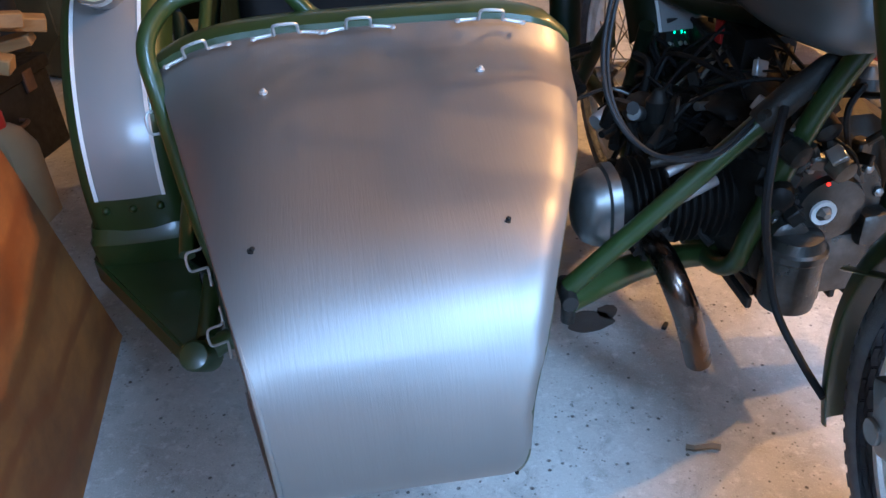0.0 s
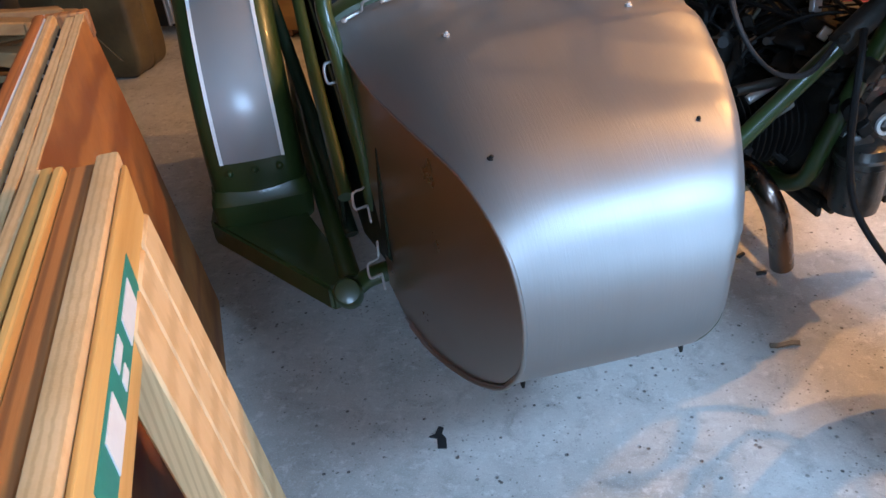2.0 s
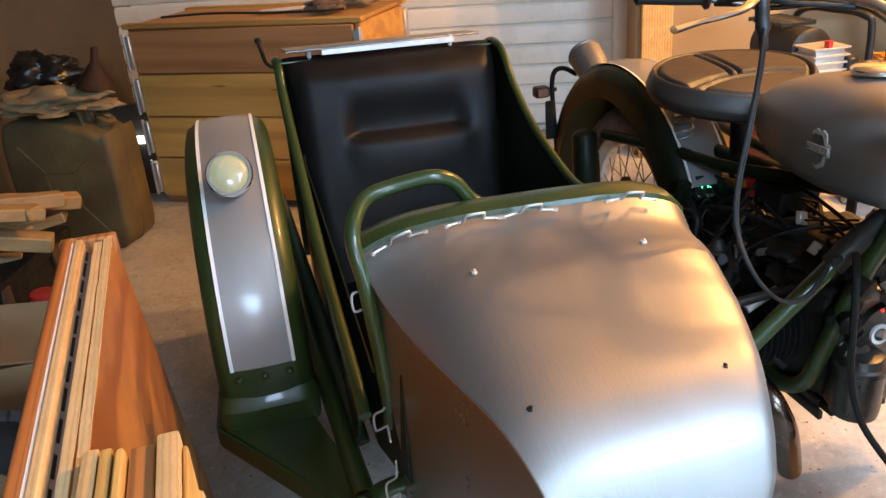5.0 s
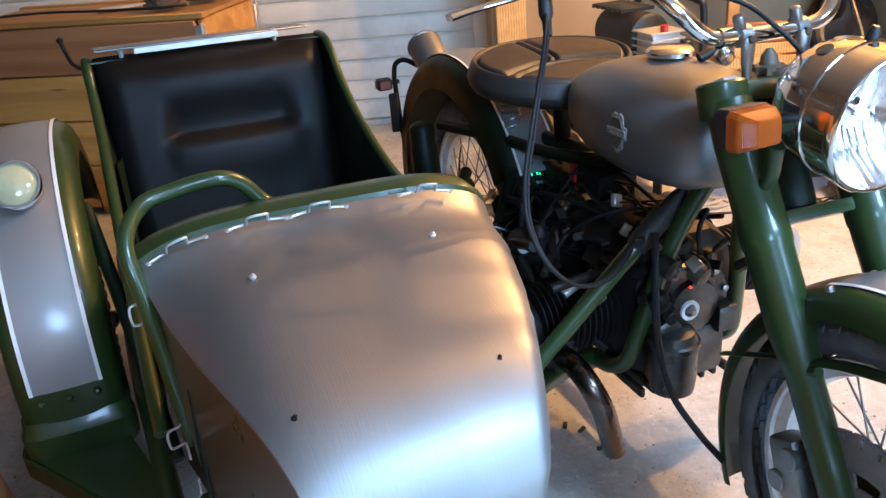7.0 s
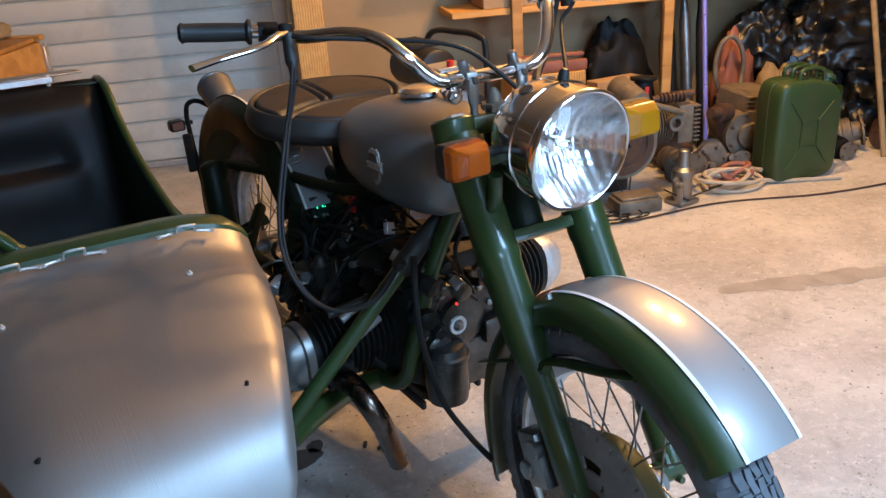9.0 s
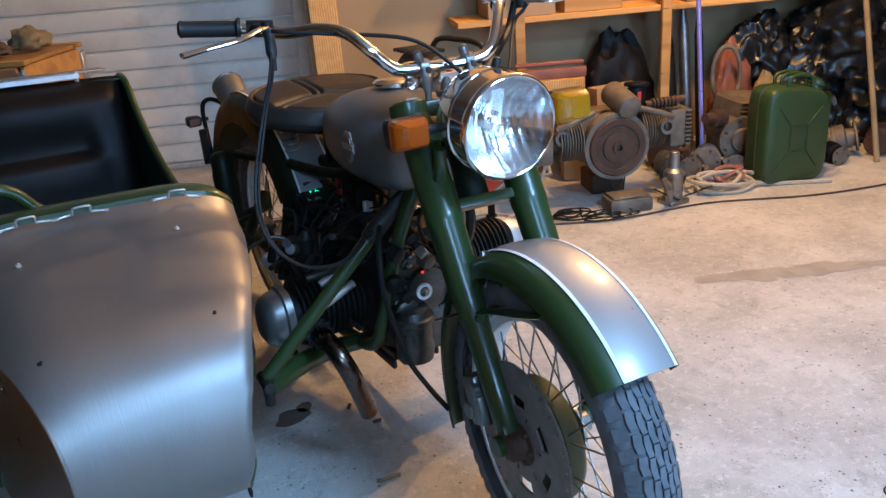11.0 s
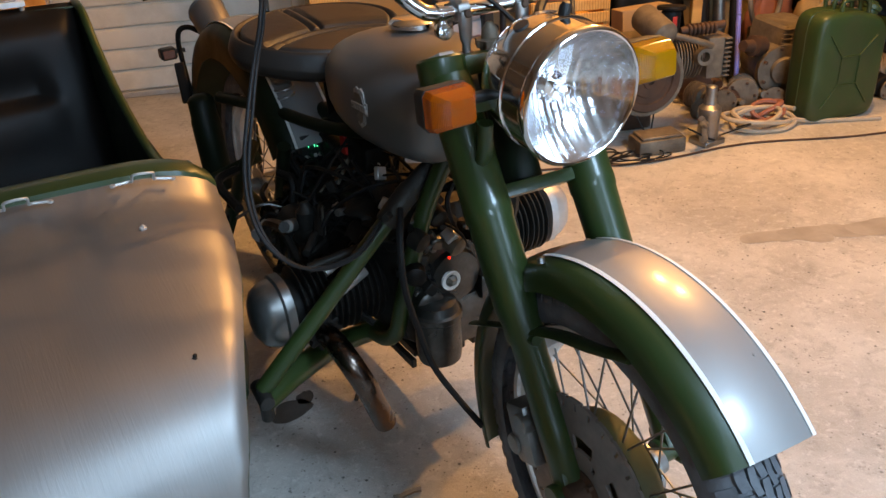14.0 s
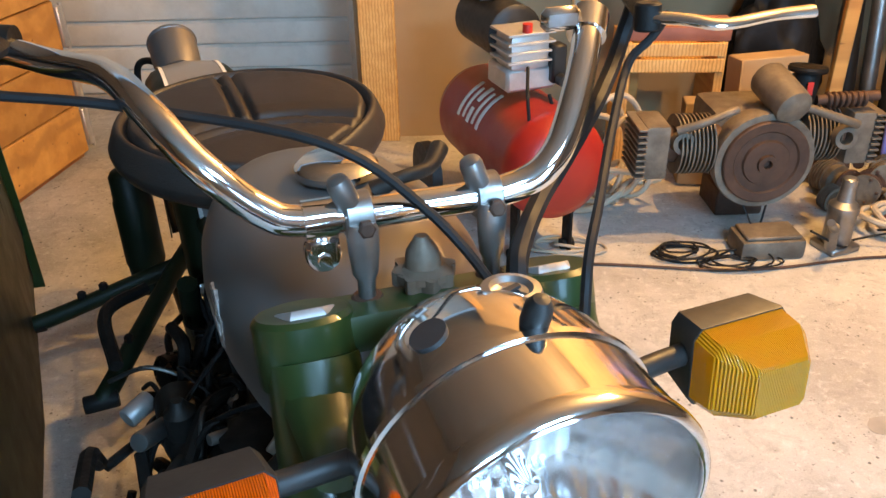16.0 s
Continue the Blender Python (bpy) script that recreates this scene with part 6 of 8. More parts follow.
def jerry_can(name, at, turn, w, d, h, material, label, handle=True):
    can = thing(name, at, turn, label, "jerry can")
    b = B()
    rows = []
    n = 40
    for y, k in ((-d / 2, 0.90), (-d / 2 + 0.006, 0.965), (-d / 2 + 0.020, 1.0), (-0.006, 1.0), (-0.004, 1.012), (0.004, 1.012), (0.006, 1.0), (d / 2 - 0.020, 1.0), (d / 2 - 0.006, 0.965), (d / 2, 0.90)):
        r = []
        for q in range(n):
            a = 2 * math.pi * q / n
            ca, sa = math.cos(a), math.sin(a)
            x = w / 2 * math.copysign(abs(ca) ** 0.28, ca)
            z = h / 2 * math.copysign(abs(sa) ** 0.28, sa)
            if z > h * 0.42 and x > w * 0.12:
                z -= (x - w * 0.12) * 0.42
            r.append(Vector((x * k, y, h / 2 + z * k)))
        rows.append(r)
    loft(b, rows)
    part("body", b, material, can, smooth=40)
    for s in (-1, 1):
        y = s * (d / 2 + 0.001)
        b = B()
        for u, v in ((-1, -1), (-1, 1), (1, -1), (1, 1)):
            tube(b, [Vector((u * 0.13 * w, y, (0.48 + v * 0.13) * h)), Vector((u * 0.33 * w, y, (0.48 + v * (0.33 if u < 0 or v < 0 else 0.29)) * h))], 0.0045, 8, smooth=False, flat=0.5)
        loop = [(-0.13, 0.35), (0.13, 0.35), (0.13, 0.61), (-0.13, 0.61), (-0.13, 0.35)]
        tube(b, [Vector((u * w, y, v * h)) for u, v in loop], 0.0045, 8, smooth=False, flat=0.5)
        part("pressed_rib", b, material, can)
    if handle:
        for y in (-0.05, 0.0, 0.05):
            b = B()
            tube(b, [(-0.16 * w, y, h * 0.98), (-0.14 * w, y, h + 0.035), (0.02 * w, y, h + 0.045), (0.20 * w, y, h + 0.03), (0.23 * w, y, h * 0.93)], 0.009, 10)
            part("handle", b, material, can)
        b = B()
        lathe(b, [(0, 0.034), (0.03, 0.034), (0.034, 0.040), (0.05, 0.040), (0.056, 0.030)], (0.34 * w, 0, h * 0.89), (0.5, 0, 1), 20)
        box(b, (0.37 * w, 0, h * 0.89 + 0.06), (0.07, 0.03, 0.014), rot=(0, 25, 0), bev=0.004)
        part("spout_cap", b, material, can, "clamped filler cap")
    return can


jerry_can("jerry_can", room(-2.80, 2.06), ROOM_TURN - 4, 0.50, 0.22, 0.56, KHAKI, "large dusty khaki metal jerry can")
crumple("canvas_cloth", room(-2.80, 2.02, 0.585), (0.28, 0.13, 0.06), CANVAS, "folded dirty tan canvas on the can", "cloth", 5.2, turn=ROOM_TURN, rough=0.5, freq=4)
crumple("black_jacket", room(-2.92, 2.18, 0.64), (0.16, 0.12, 0.10), BAG, "black crumpled jacket on the canvas", "clothes", 1.7, rough=0.5)
b = B()
lathe(b, [(0.0, 0.075), (0.004, 0.078), (0.10, 0.018), (0.16, 0.012)], (0, 0, 0), (0.2, 0, 1), 20, caps=False)
bmesh.ops.solidify(b, geom=list(b.faces), thickness=0.003)
solo("funnel", b, RUST, "dark rusty funnel upside down on the canvas", "funnel", at=room(-2.62, 2.05, 0.665), turn=ROOM_TURN)
# bright gap of daylight under the wall
b = B()
box(b, (0, 0, 0.0), (0.17, 0.010, 0.040), bev=0.002)
solo("window_1", b, GAP, "narrow bright daylight slot in the dark wall", "window", at=room(-2.80, 2.62, 0.285), turn=ROOM_TURN, kind="structure")
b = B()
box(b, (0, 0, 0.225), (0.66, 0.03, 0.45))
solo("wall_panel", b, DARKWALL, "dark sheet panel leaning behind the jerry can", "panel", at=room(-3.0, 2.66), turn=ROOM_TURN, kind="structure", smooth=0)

# pile of scrap timber, an old barrel of fins and a bottle behind the boards
for k in range(9):
    b = B()
    L = rnd(0.25, 0.5)
    box(b, (0, 0, 0), (L, rnd(0.05, 0.09), rnd(0.03, 0.05)), rot=(rnd(-9, 9), rnd(-16, 16), rnd(-40, 40)), bev=0.004)
    solo("timber_offcut", b, OFFCUT, "short sawn pine offcut on the scrap heap", "wood offcut", at=room(-2.55 + rnd(-0.10, 0.10), 1.05 + rnd(-0.12, 0.18), 0.34 + 0.030 * k), group="scrap timber")
chest = thing("metal_chest", room(-2.70, 1.12), ROOM_TURN + 6, "black oily metal chest under the scrap timber", "chest")
b = B()
box(b, (0, 0, 0.135), (0.50, 0.56, 0.27), bev=0.015, seg=2)
part("body", b, OILY, chest)
b = B()
box(b, (0, 0, 0.296), (0.52, 0.58, 0.048), bev=0.012, seg=2)
part("lid", b, OILY, chest)
for y in (-0.16, 0.16):
    b = B()
    box(b, (0.258, y, 0.265), (0.012, 0.05, 0.07), bev=0.003)
    part("latch", b, RUST, chest, "rusty latch")
b = B()
tube(b, [(0.255, -0.06, 0.17), (0.285, -0.055, 0.165), (0.285, 0.055, 0.165), (0.255, 0.06, 0.17)], 0.007, 8)
part("handle", b, RUST, chest, "rusty side handle")
FINNED = (-2.12, 2.20, 0)
barrel = thing("finned_cylinder", FINNED, ROOM_TURN, "black finned engine cylinder standing on the floor", "engine part")
b = B()
lathe(b, [(0, 0.05), (0.20, 0.05)], (0, 0, 0), (0, 0, 1), 20)
part("barrel", b, OILY, barrel)
b = B()
lathe(b, [(0, 0.05), (0, 0.075), (0.004, 0.075), (0.004, 0.05)], (0, 0, 0), (0, 0, 1), 24, caps=False)
finm = mesh_of(b, OILY, "fin")
for k in range(11):
    piece("fin", finm, barrel, pose(0, 0, 0.05 + k * 0.013))
bottle = thing("oil_canister", room(-2.24, 0.90), ROOM_TURN + 10, "brown plastic canister with a red cap", "canister")
b = B()
rows = [[Vector((x * sx, y * sy, z)) for x, y in ((-1, -0.7), (-0.8, -1), (0.8, -1), (1, -0.7), (1, 0.7), (0.8, 1), (-0.8, 1), (-1, 0.7))] for z, sx, sy in ((0, 0.08, 0.06), (0.01, 0.085, 0.065), (0.22, 0.085, 0.065), (0.27, 0.06, 0.05), (0.29, 0.035, 0.035))]
loft(b, rows)
part("body", b, CARD, bottle)
b = B()
lathe(b, [(0.288, 0.036), (0.33, 0.036), (0.335, 0.03)], (0, 0, 0), (0, 0, 1), 16)
part("cap", b, REDPLASTIC, bottle, "red cap")

# cardboard box, its flaps open
cb = thing("cardboard_box", (-1.90, 1.02, 0), 8, "brown cardboard box standing behind the boards", "box")
b = B()
for c, s in (((0, -0.15, 0.22), (0.36, 0.005, 0.44)), ((0, 0.15, 0.22), (0.36, 0.005, 0.44)), ((-0.18, 0, 0.22), (0.005, 0.30, 0.44)), ((0.18, 0, 0.22), (0.005, 0.30, 0.44)), ((0, 0, 0.004), (0.36, 0.30, 0.005))):
    box(b, c, s, bev=0.0015)
part("body", b, CARD, cb)
for s in (-1, 1):
    b = B()
    box(b, (s * 0.10, 0, 0.452), (0.175, 0.30, 0.005), rot=(0, s * 7, 0), bev=0.0015)
    part("flap", b, CARD, cb)
# worn tyre leaning by the boards
def loose_tyre(name, at, turn, tilt, R, r, label):
    t = thing(name, at, turn, label, "tyre")
    b = B()
    prof = []
    for i in range(17):
        a = radians(-30 + 240 * i / 16)
        prof.append((-r * 0.85 * math.cos(a), R - r + r * math.sin(a)))
    lathe(b, prof, (0, 0, R), (1, 0, tilt), 56, caps=False)
    bmesh.ops.solidify(b, geom=list(b.faces), thickness=0.006)
    part("carcass", b, RUBBER, t)
    b = B()
    a_, x_, y_ = axes_of((1, 0, tilt))
    for i in range(44):
        for s in (-1, 1):
            q = 2 * math.pi * (i + 0.25 * s) / 44
            c = Vector((0, 0, R)) + a_ * (s * r * 0.42) + (x_ * math.cos(q) + y_ * math.sin(q)) * (R - 0.004)
            k = b.verts[:]
            bb = bmesh.ops.create_cube(b, size=1)["verts"]
            m = Matrix((x_ * math.cos(q) + y_ * math.sin(q), a_, -x_ * math.sin(q) + y_ * math.cos(q))).transposed().to_4x4()
            bmesh.ops.transform(b, matrix=Matrix.Translation(c) @ m @ Matrix.Diagonal((0.018, r * 0.72, 0.026, 1)), verts=bb)
    tagged(part("knobs", b, RUBBER, t, "knobbly tread", smooth=0), kind="stuff")
    return t


loose_tyre("old_tyre", (-1.72, 0.42, 0), -35, 0.18, 0.29, 0.065, "worn knobbly tyre leaning beside the boards")
loose_tyre("old_tyre", room(-2.45, 0.62), 20, 0.12, 0.30, 0.06, "dark knobbly tyre leaning on the wall")

# two plywood boards on edge with packing between
def board_thing(name, corners, thick, material, label, category="board", cap=None):
    """A board on edge: its two lower corners, height, thickness to the left."""
    (x0, y0), (x1, y1), h, lean = corners
    d = Vector((x1 - x0, y1 - y0, 0)).normalized()
    nn = Vector((-d.y, d.x, 0))
    b = B()
    o = Vector((x0, y0, 0))
    L = math.hypot(x1 - x0, y1 - y0)
    pts = [Vector((0, 0, 0)), Vector((0, L, 0)), Vector((0, L - lean[1], h)), Vector((0, lean[0] * 0, h))]
    side = lean[2]
    vs = []
    for p in pts:
        vs.append(Vector((side * p.z / h, p.y, p.z)))
    slab(b, vs, (-thick, 0, 0))
    bmesh.ops.bevel(b, geom=list(b.edges), offset=0.0015, segments=1, affect="EDGES")
    t = thing(name, (x0, y0, 0), math.degrees(math.atan2(d.y, d.x)) - 90, label, category)
    part("sheet", b, material, t)
    return t


pl = board_thing("plywood_board", ((-1.173, -0.62), (-1.413, 0.905), 0.782, (0, 0.235, -0.045)), 0.027, PLY, "reddish plywood board standing on edge on the floor")
for x, z, d in ((-0.0512, 0.7845, 0.0), (-0.0655, 0.7855, 0.02)):
    b = B()
    n = 44
    lo, hi = [], []
    for i in range(n + 1):
        y = 1.30 * i / n - d
        for row, sx in ((lo, -1), (hi, 1)):
            row.append(Vector((x + sx * 0.0060 + 0.0012 * noise.noise(Vector((y * 23, sx * 3.0, x * 90))), y, z + 0.0018 * noise.noise(Vector((y * 17, sx, 4.4 + x * 50))))))
    slab(b, lo + list(reversed(hi)), (0, 0, -0.010))
    part("edge_strip", b, PALEPINE, pl, "pale sawn strip along the top edge")
p2 = board_thing("plywood_board", ((-1.255, -0.55), (-1.475, 0.80), 0.792, (0, 0.15, -0.03)), 0.014, REDPINE, "reddish board standing behind the plywood")
b = B()
box(b, (-0.020, 0.62, 0.776), (0.016, 1.20, 0.024), bev=0.004)
part("torn_edge", b, PALEPINE, p2, "pale torn edge")
b = B()
SLANT = pose(-0.006, 0.66, 0.755, 0, -40, 0)
box(b, (0, 0, 0), (0.004, 1.14, 0.085), bev=0.001)
b.transform(SLANT)
sheetp = part("printed_sheet", b, PAPER, p2, "pale printed packing sheet")
for k in range(17):
    for r in range(2):
        if r == 0 and k > 11:
            continue
        b = B()
        box(b, (0.0026, 0.54 - k * 0.066, 0.020 - r * 0.036), (0.0014, rnd(0.040, 0.056), 0.022))
        b.transform(SLANT)
        part("print_bar", b, INK, sheetp)
word = bpy.data.curves.new("printed_word", "FONT")
word.body, word.size, word.extrude = "\u0410\u0412\u0422\u041e\u041c\u0410\u0422", 0.040, 0.0004
word.materials.append(INK)
wo = new("printed_word", word)
wo.parent = sheetp
wo.matrix_basis = SLANT @ Matrix(((0, 0, 1, 0.0030), (1, 0, 0, -0.56), (0, 1, 0, 0.006), (0, 0, 0, 1)))
b = B()
box(b, (0, 0, 0.765), (0.09, 0.022, 0.045), rot=(0, 0, 6), bev=0.003)
solo("spacer_block", b, REDPINE, "short timber block wedged between the boards", "wood block", at=(-1.458, 0.655, 0))

# timber trestle in front of the boards
trestle = thing("trestle", (-1.268, 0.015, 0), 7.2, "sawn pine trestle with a bundled top beam", "trestle")
for k, (x, w, top, m, y0) in enumerate(((-0.0435, 0.0165, 0.800, PALEPINE, 0.026), (-0.0275, 0.0125, 0.804, PINE, 0.016), (-0.0140, 0.0130, 0.808, PINE, 0.008), (0.0065, 0.0255, 0.802, REDPINE, 0.009), (0.0315, 0.0220, 0.809, PALEPINE, 0.012), (0.0460, 0.0060, 0.801, PINE, -0.005))):
    b = B()
    box(b, (x, y0 - 0.62, top - 0.045), (w, 1.20, 0.09), bev=0.004 if k != 2 else 0.009, seg=2)
    part("beam", b, m, trestle)
b = B()
box(b, (0.0490, -0.29, 0.758), (0.0016, 0.27, 0.036))
lab = part("label", b, TEAL, trestle, "torn teal and white paper label")
for y, z, w, h in ((-0.215, 0.757, 0.060, 0.026), (-0.285, 0.768, 0.034, 0.012), (-0.290, 0.750, 0.022, 0.010), (-0.355, 0.756, 0.050, 0.030)):
    b = B()
    box(b, (0.0502, y, z), (0.0012, w, h))
    part("print_bar", b, PAPER, lab)
for k in range(3):
    y = -0.055 - k * 0.070
    b = B()
    slab(b, [Vector((0.018, y + 0.033, 0.740)), Vector((0.018, y - 0.033, 0.740)), Vector((0.105, y - 0.02 - 0.033, 0.0)), Vector((0.105, y - 0.02 + 0.033, 0.0))], (0.034, 0, 0.004))
    bmesh.ops.bevel(b, geom=list(b.edges), offset=0.003, segments=1, affect="EDGES")
    part("leg", b, PALEPINE, trestle)
for x in (-0.14, ):
    b = B()
    slab(b, [Vector((-0.02, -0.1, 0.74)), Vector((-0.02, -0.2, 0.74)), Vector((-0.13, -0.2, 0.0)), Vector((-0.13, -0.1, 0.0))], (-0.034, 0, 0.004))
    part("leg", b, PALEPINE, trestle)
for y in (-1.12, ):
    for s in (-1, 1):
        b = B()
        slab(b, [Vector((s * 0.018, y + 0.05, 0.74)), Vector((s * 0.018, y - 0.05, 0.74)), Vector((s * 0.14, y - 0.05, 0.0)), Vector((s * 0.14, y + 0.05, 0.0))], (s * 0.034, 0, 0.004))
        part("leg", b, PALEPINE, trestle)

# ---------------------------------------------------------------- things along the north wall
R2 = ROOM_TURN
jerry_can("jerry_can", room(1.735, 2.13), R2 + 6, 0.335, 0.165, 0.455, CANGREEN, "green metal jerry can standing on the concrete")

# spare boxer engine on the floor
eng = thing("spare_engine", room(0.87, 2.14), R2 + 2, "dusty spare boxer engine with a brown flywheel", "engine")
EZ = 0.275
b = B()
lathe(b, [(0.20, 0.10), (0.10, 0.125), (0.0, 0.135), (-0.05, 0.150), (-0.085, 0.153), (-0.10, 0.150), (-0.10, 0.134)], (0, 0, EZ), (0, 1, 0), 40)
box(b, (0, 0.09, EZ + 0.02), (0.28, 0.20, 0.22), bev=0.03, seg=2)
part("crankcase", b, OLDALU, eng, smooth=35)
b = B()
lathe(b, [(-0.09, 0.130), (-0.112, 0.130), (-0.116, 0.126), (-0.114, 0.100), (-0.108, 0.095), (-0.108, 0.072), (-0.116, 0.068), (-0.118, 0.030), (-0.128, 0.028), (-0.128, 0.014), (-0.11, 0.012), (-0.11, 0.0)], (0, 0, EZ), (0, 1, 0), 44)
part("flywheel", b, RUST, eng, "round rusty brown flywheel", smooth=30)
b = B()
lathe(b, [(0, 0.05), (0, 0.092), (0.0045, 0.092), (0.0045, 0.05)], (0, 0, 0), (1, 0, 0), 28, caps=False)
ef = mesh_of(b, OLDALU, "fin")
b = B()
box(b, (0, 0, 0), (0.030, 0.165, 0.007), bev=0.001)
ribm = mesh_of(b, OLDALU, "rib")
for s in (-1, 1):
    b = B()
    lathe(b, [(0.12, 0.058), (0.29, 0.056)], (0, 0.02 + 0.03 * s, EZ + 0.03), (s, 0, 0), 20)
    cy = part("cylinder", b, RUST, eng, "finned cylinder")
    for k in range(9):
        piece("fin", ef, cy, pose(s * (0.155 + k * 0.0125), 0.02 + 0.03 * s, EZ + 0.03))
    b = B()
    box(b, (s * 0.325, 0.02 + 0.03 * s, EZ + 0.03), (0.075, 0.15, 0.17), bev=0.012, seg=2)
    hd = part("cylinder_head", b, OLDALU, eng, "ribbed cylinder head")
    for k in range(9):
        piece("rib", ribm, hd, pose(s * 0.372, 0.02 + 0.03 * s, EZ - 0.045 + k * 0.019))
    b = B()
    lathe(b, [(0, 0.036), (0.03, 0.034), (0.03, 0.020), (0.0, 0.018)], (s * 0.245, -0.055, EZ + 0.055), (0, -1, 0.1), 20, caps=False)
    part("inlet_port", b, OLDALU, cy, "open inlet port")
b = B()
lathe(b, [(0.0, 0.040), (0.01, 0.054), (0.03, 0.056), (0.16, 0.056), (0.17, 0.05), (0.18, 0.02)], (0.055, -0.12, EZ + 0.165), (-0.2, 1, 0.32), 24)
part("starter_motor", b, OLDALU, eng, "dusty starter motor")
b = B()
lathe(b, [(0, 0.036), (0.11, 0.040), (0.12, 0.034), (0.122, 0.055), (0.13, 0.058), (0.138, 0.055), (0.14, 0.03)], (0.135, 0.02, EZ + 0.11), (0.06, 0.1, 1), 24)
part("oil_filter", b, OILY, eng, "dark canister with a rust ring")
b = B()
box(b, (0.132, -0.024, EZ + 0.195), (0.018, 0.004, 0.040), bev=0.001)
part("red_tab", b, REDPLASTIC, eng, "red tab")
b = B()
for k in range(7):
    lathe(b, [(0, 0.020), (0.004, 0.025), (0.010, 0.025), (0.014, 0.020)], (0.20 + k * 0.018, 0.0, EZ + 0.15), (1, 0, 0.05), 16)
lathe(b, [(0, 0.016), (0.19, 0.016)], (0.17, 0.0, EZ + 0.15), (1, 0, 0.05), 14)
part("bellows_hose", b, RUST, eng, "ribbed hose")
for s in (-1, 1):
    b = B()
    tube(b, [(s * 0.10, -0.08, EZ + 0.16), (s * 0.2, -0.10, EZ + 0.13), (s * 0.27, -0.08, EZ + 0.10)], 0.013, 10)
    part("intake_pipe", b, OLDALU, eng)
b = B()
box(b, (0.03, 0.16, 0.05), (0.16, 0.16, 0.10), bev=0.006)
solo("timber_block", b, RUST, "dark oily timber block under the engine", "wood block", at=room(0.87, 2.14), turn=R2 + 2)
b = B()
box(b, (0, 0, 0.032), (0.20, 0.12, 0.064), bev=0.014, seg=2)
box(b, (0, 0, 0.070), (0.17, 0.10, 0.012), bev=0.004)
solo("metal_tray", b, OLDALU, "dusty cast metal cover lying under the flywheel", "engine part", at=room(0.90, 1.98), turn=R2 + 3)
# bottle jack
jack = thing("bottle_jack", room(1.12, 1.99), R2 + 20, "grey oily bottle jack standing on the floor", "jack")
b = B()
box(b, (0, 0, 0.012), (0.11, 0.10, 0.024), bev=0.005)
lathe(b, [(0.02, 0.042), (0.12, 0.042), (0.13, 0.046), (0.15, 0.044), (0.165, 0.026), (0.20, 0.022), (0.235, 0.022), (0.24, 0.016)], (0, 0, 0), (0, 0, 1), 22)
part("body", b, STEEL, jack)
b = B()
lathe(b, [(0, 0.018), (0.09, 0.016)], (-0.05, -0.03, 0.03), (-0.3, -0.2, 1), 14)
rod(b, (-0.07, -0.05, 0.10), (-0.14, -0.09, 0.16), 0.012, 10)
part("pump", b, STEEL, jack)

# red compressor with its pump on top
comp = thing("air_compressor", Vector((0.752, 2.150, 0)), 3, "red workshop air compressor with a bare metal pump", "compressor")
b = B()
lathe(b, [(-0.35, 0.0), (-0.347, 0.055), (-0.335, 0.110), (-0.308, 0.146), (-0.27, 0.158), (-0.246, 0.160), (-0.242, 0.158), (0.242, 0.158), (0.246, 0.154), (0.25, 0.152), (0.285, 0.143), (0.325, 0.105), (0.345, 0.055), (0.35, 0.0)], (0.015, -0.09, 0.318), (0, 1, 0), 40)
part("tank", b, RED, comp, "red pressure tank")
for k, (y, a0, a1, w) in enumerate(((0.05, 112, 160, 0.007), (0.015, 118, 158, 0.006), (-0.02, 112, 134, 0.008), (-0.02, 142, 160, 0.008), (-0.055, 116, 158, 0.006), (-0.09, 112, 160, 0.007), (-0.03, 98, 106, 0.004), (0.02, 98, 106, 0.004))):
    b = B()
    pts = []
    for j in range(7):
        a = radians(a0 + (a1 - a0) * j / 6)
        pts.append(Vector((0.015 + 0.1585 * math.cos(a), y - 0.04, 0.318 + 0.1585 * math.sin(a))))
    tube(b, pts, w * 1.4, 6, flat=0.22)
    part("tank_marking", b, PAPER, comp, "plain white marking bar")
for s in (-1, 1):
    b = B()
    box(b, (0.015 + s * 0.09, -0.30, 0.10), (0.012, 0.05, 0.20), bev=0.003)
    lathe(b, [(-0.02, 0.018), (0.02, 0.018)], (0.015 + s * 0.09, -0.30, 0.018), (1, 0, 0), 12)
    part("foot", b, OILY, comp)
    b = B()
    lathe(b, [(-0.02, 0.05), (-0.018, 0.105), (0.018, 0.105), (0.02, 0.05)], (s * 0.175, 0.20, 0.106), (1, 0, 0), 24)
    part("wheel", b, PLASTIC, comp, "small black wheel")
b = B()
box(b, (0.0, -0.16, 0.538), (0.16, 0.14, 0.07), bev=0.01)
box(b, (-0.01, -0.18, 0.618), (0.12, 0.11, 0.10), bev=0.012, seg=2)
for k in range(4):
    box(b, (-0.01, -0.18, 0.593 + k * 0.026), (0.145, 0.13, 0.007), bev=0.001)
part("pump", b, ZINC, comp, "bare aluminium pump head")
b = B()
lathe(b, [(-0.14, 0.07), (-0.13, 0.085), (0.13, 0.085), (0.14, 0.07)], (0.0, 0.02, 0.638), (0, 1, 0), 24)
mc = part("motor_cover", b, PLASTIC, comp, "black motor cover with vents")
for k in range(7):
    b = B()
    box(b, (0, -0.02 + k * 0.034, 0.728), (0.15, 0.010, 0.016), bev=0.002)
    part("vent_rib", b, PLASTIC, mc)
b = B()
box(b, (0.075, -0.23, 0.578), (0.045, 0.045, 0.11), bev=0.006)
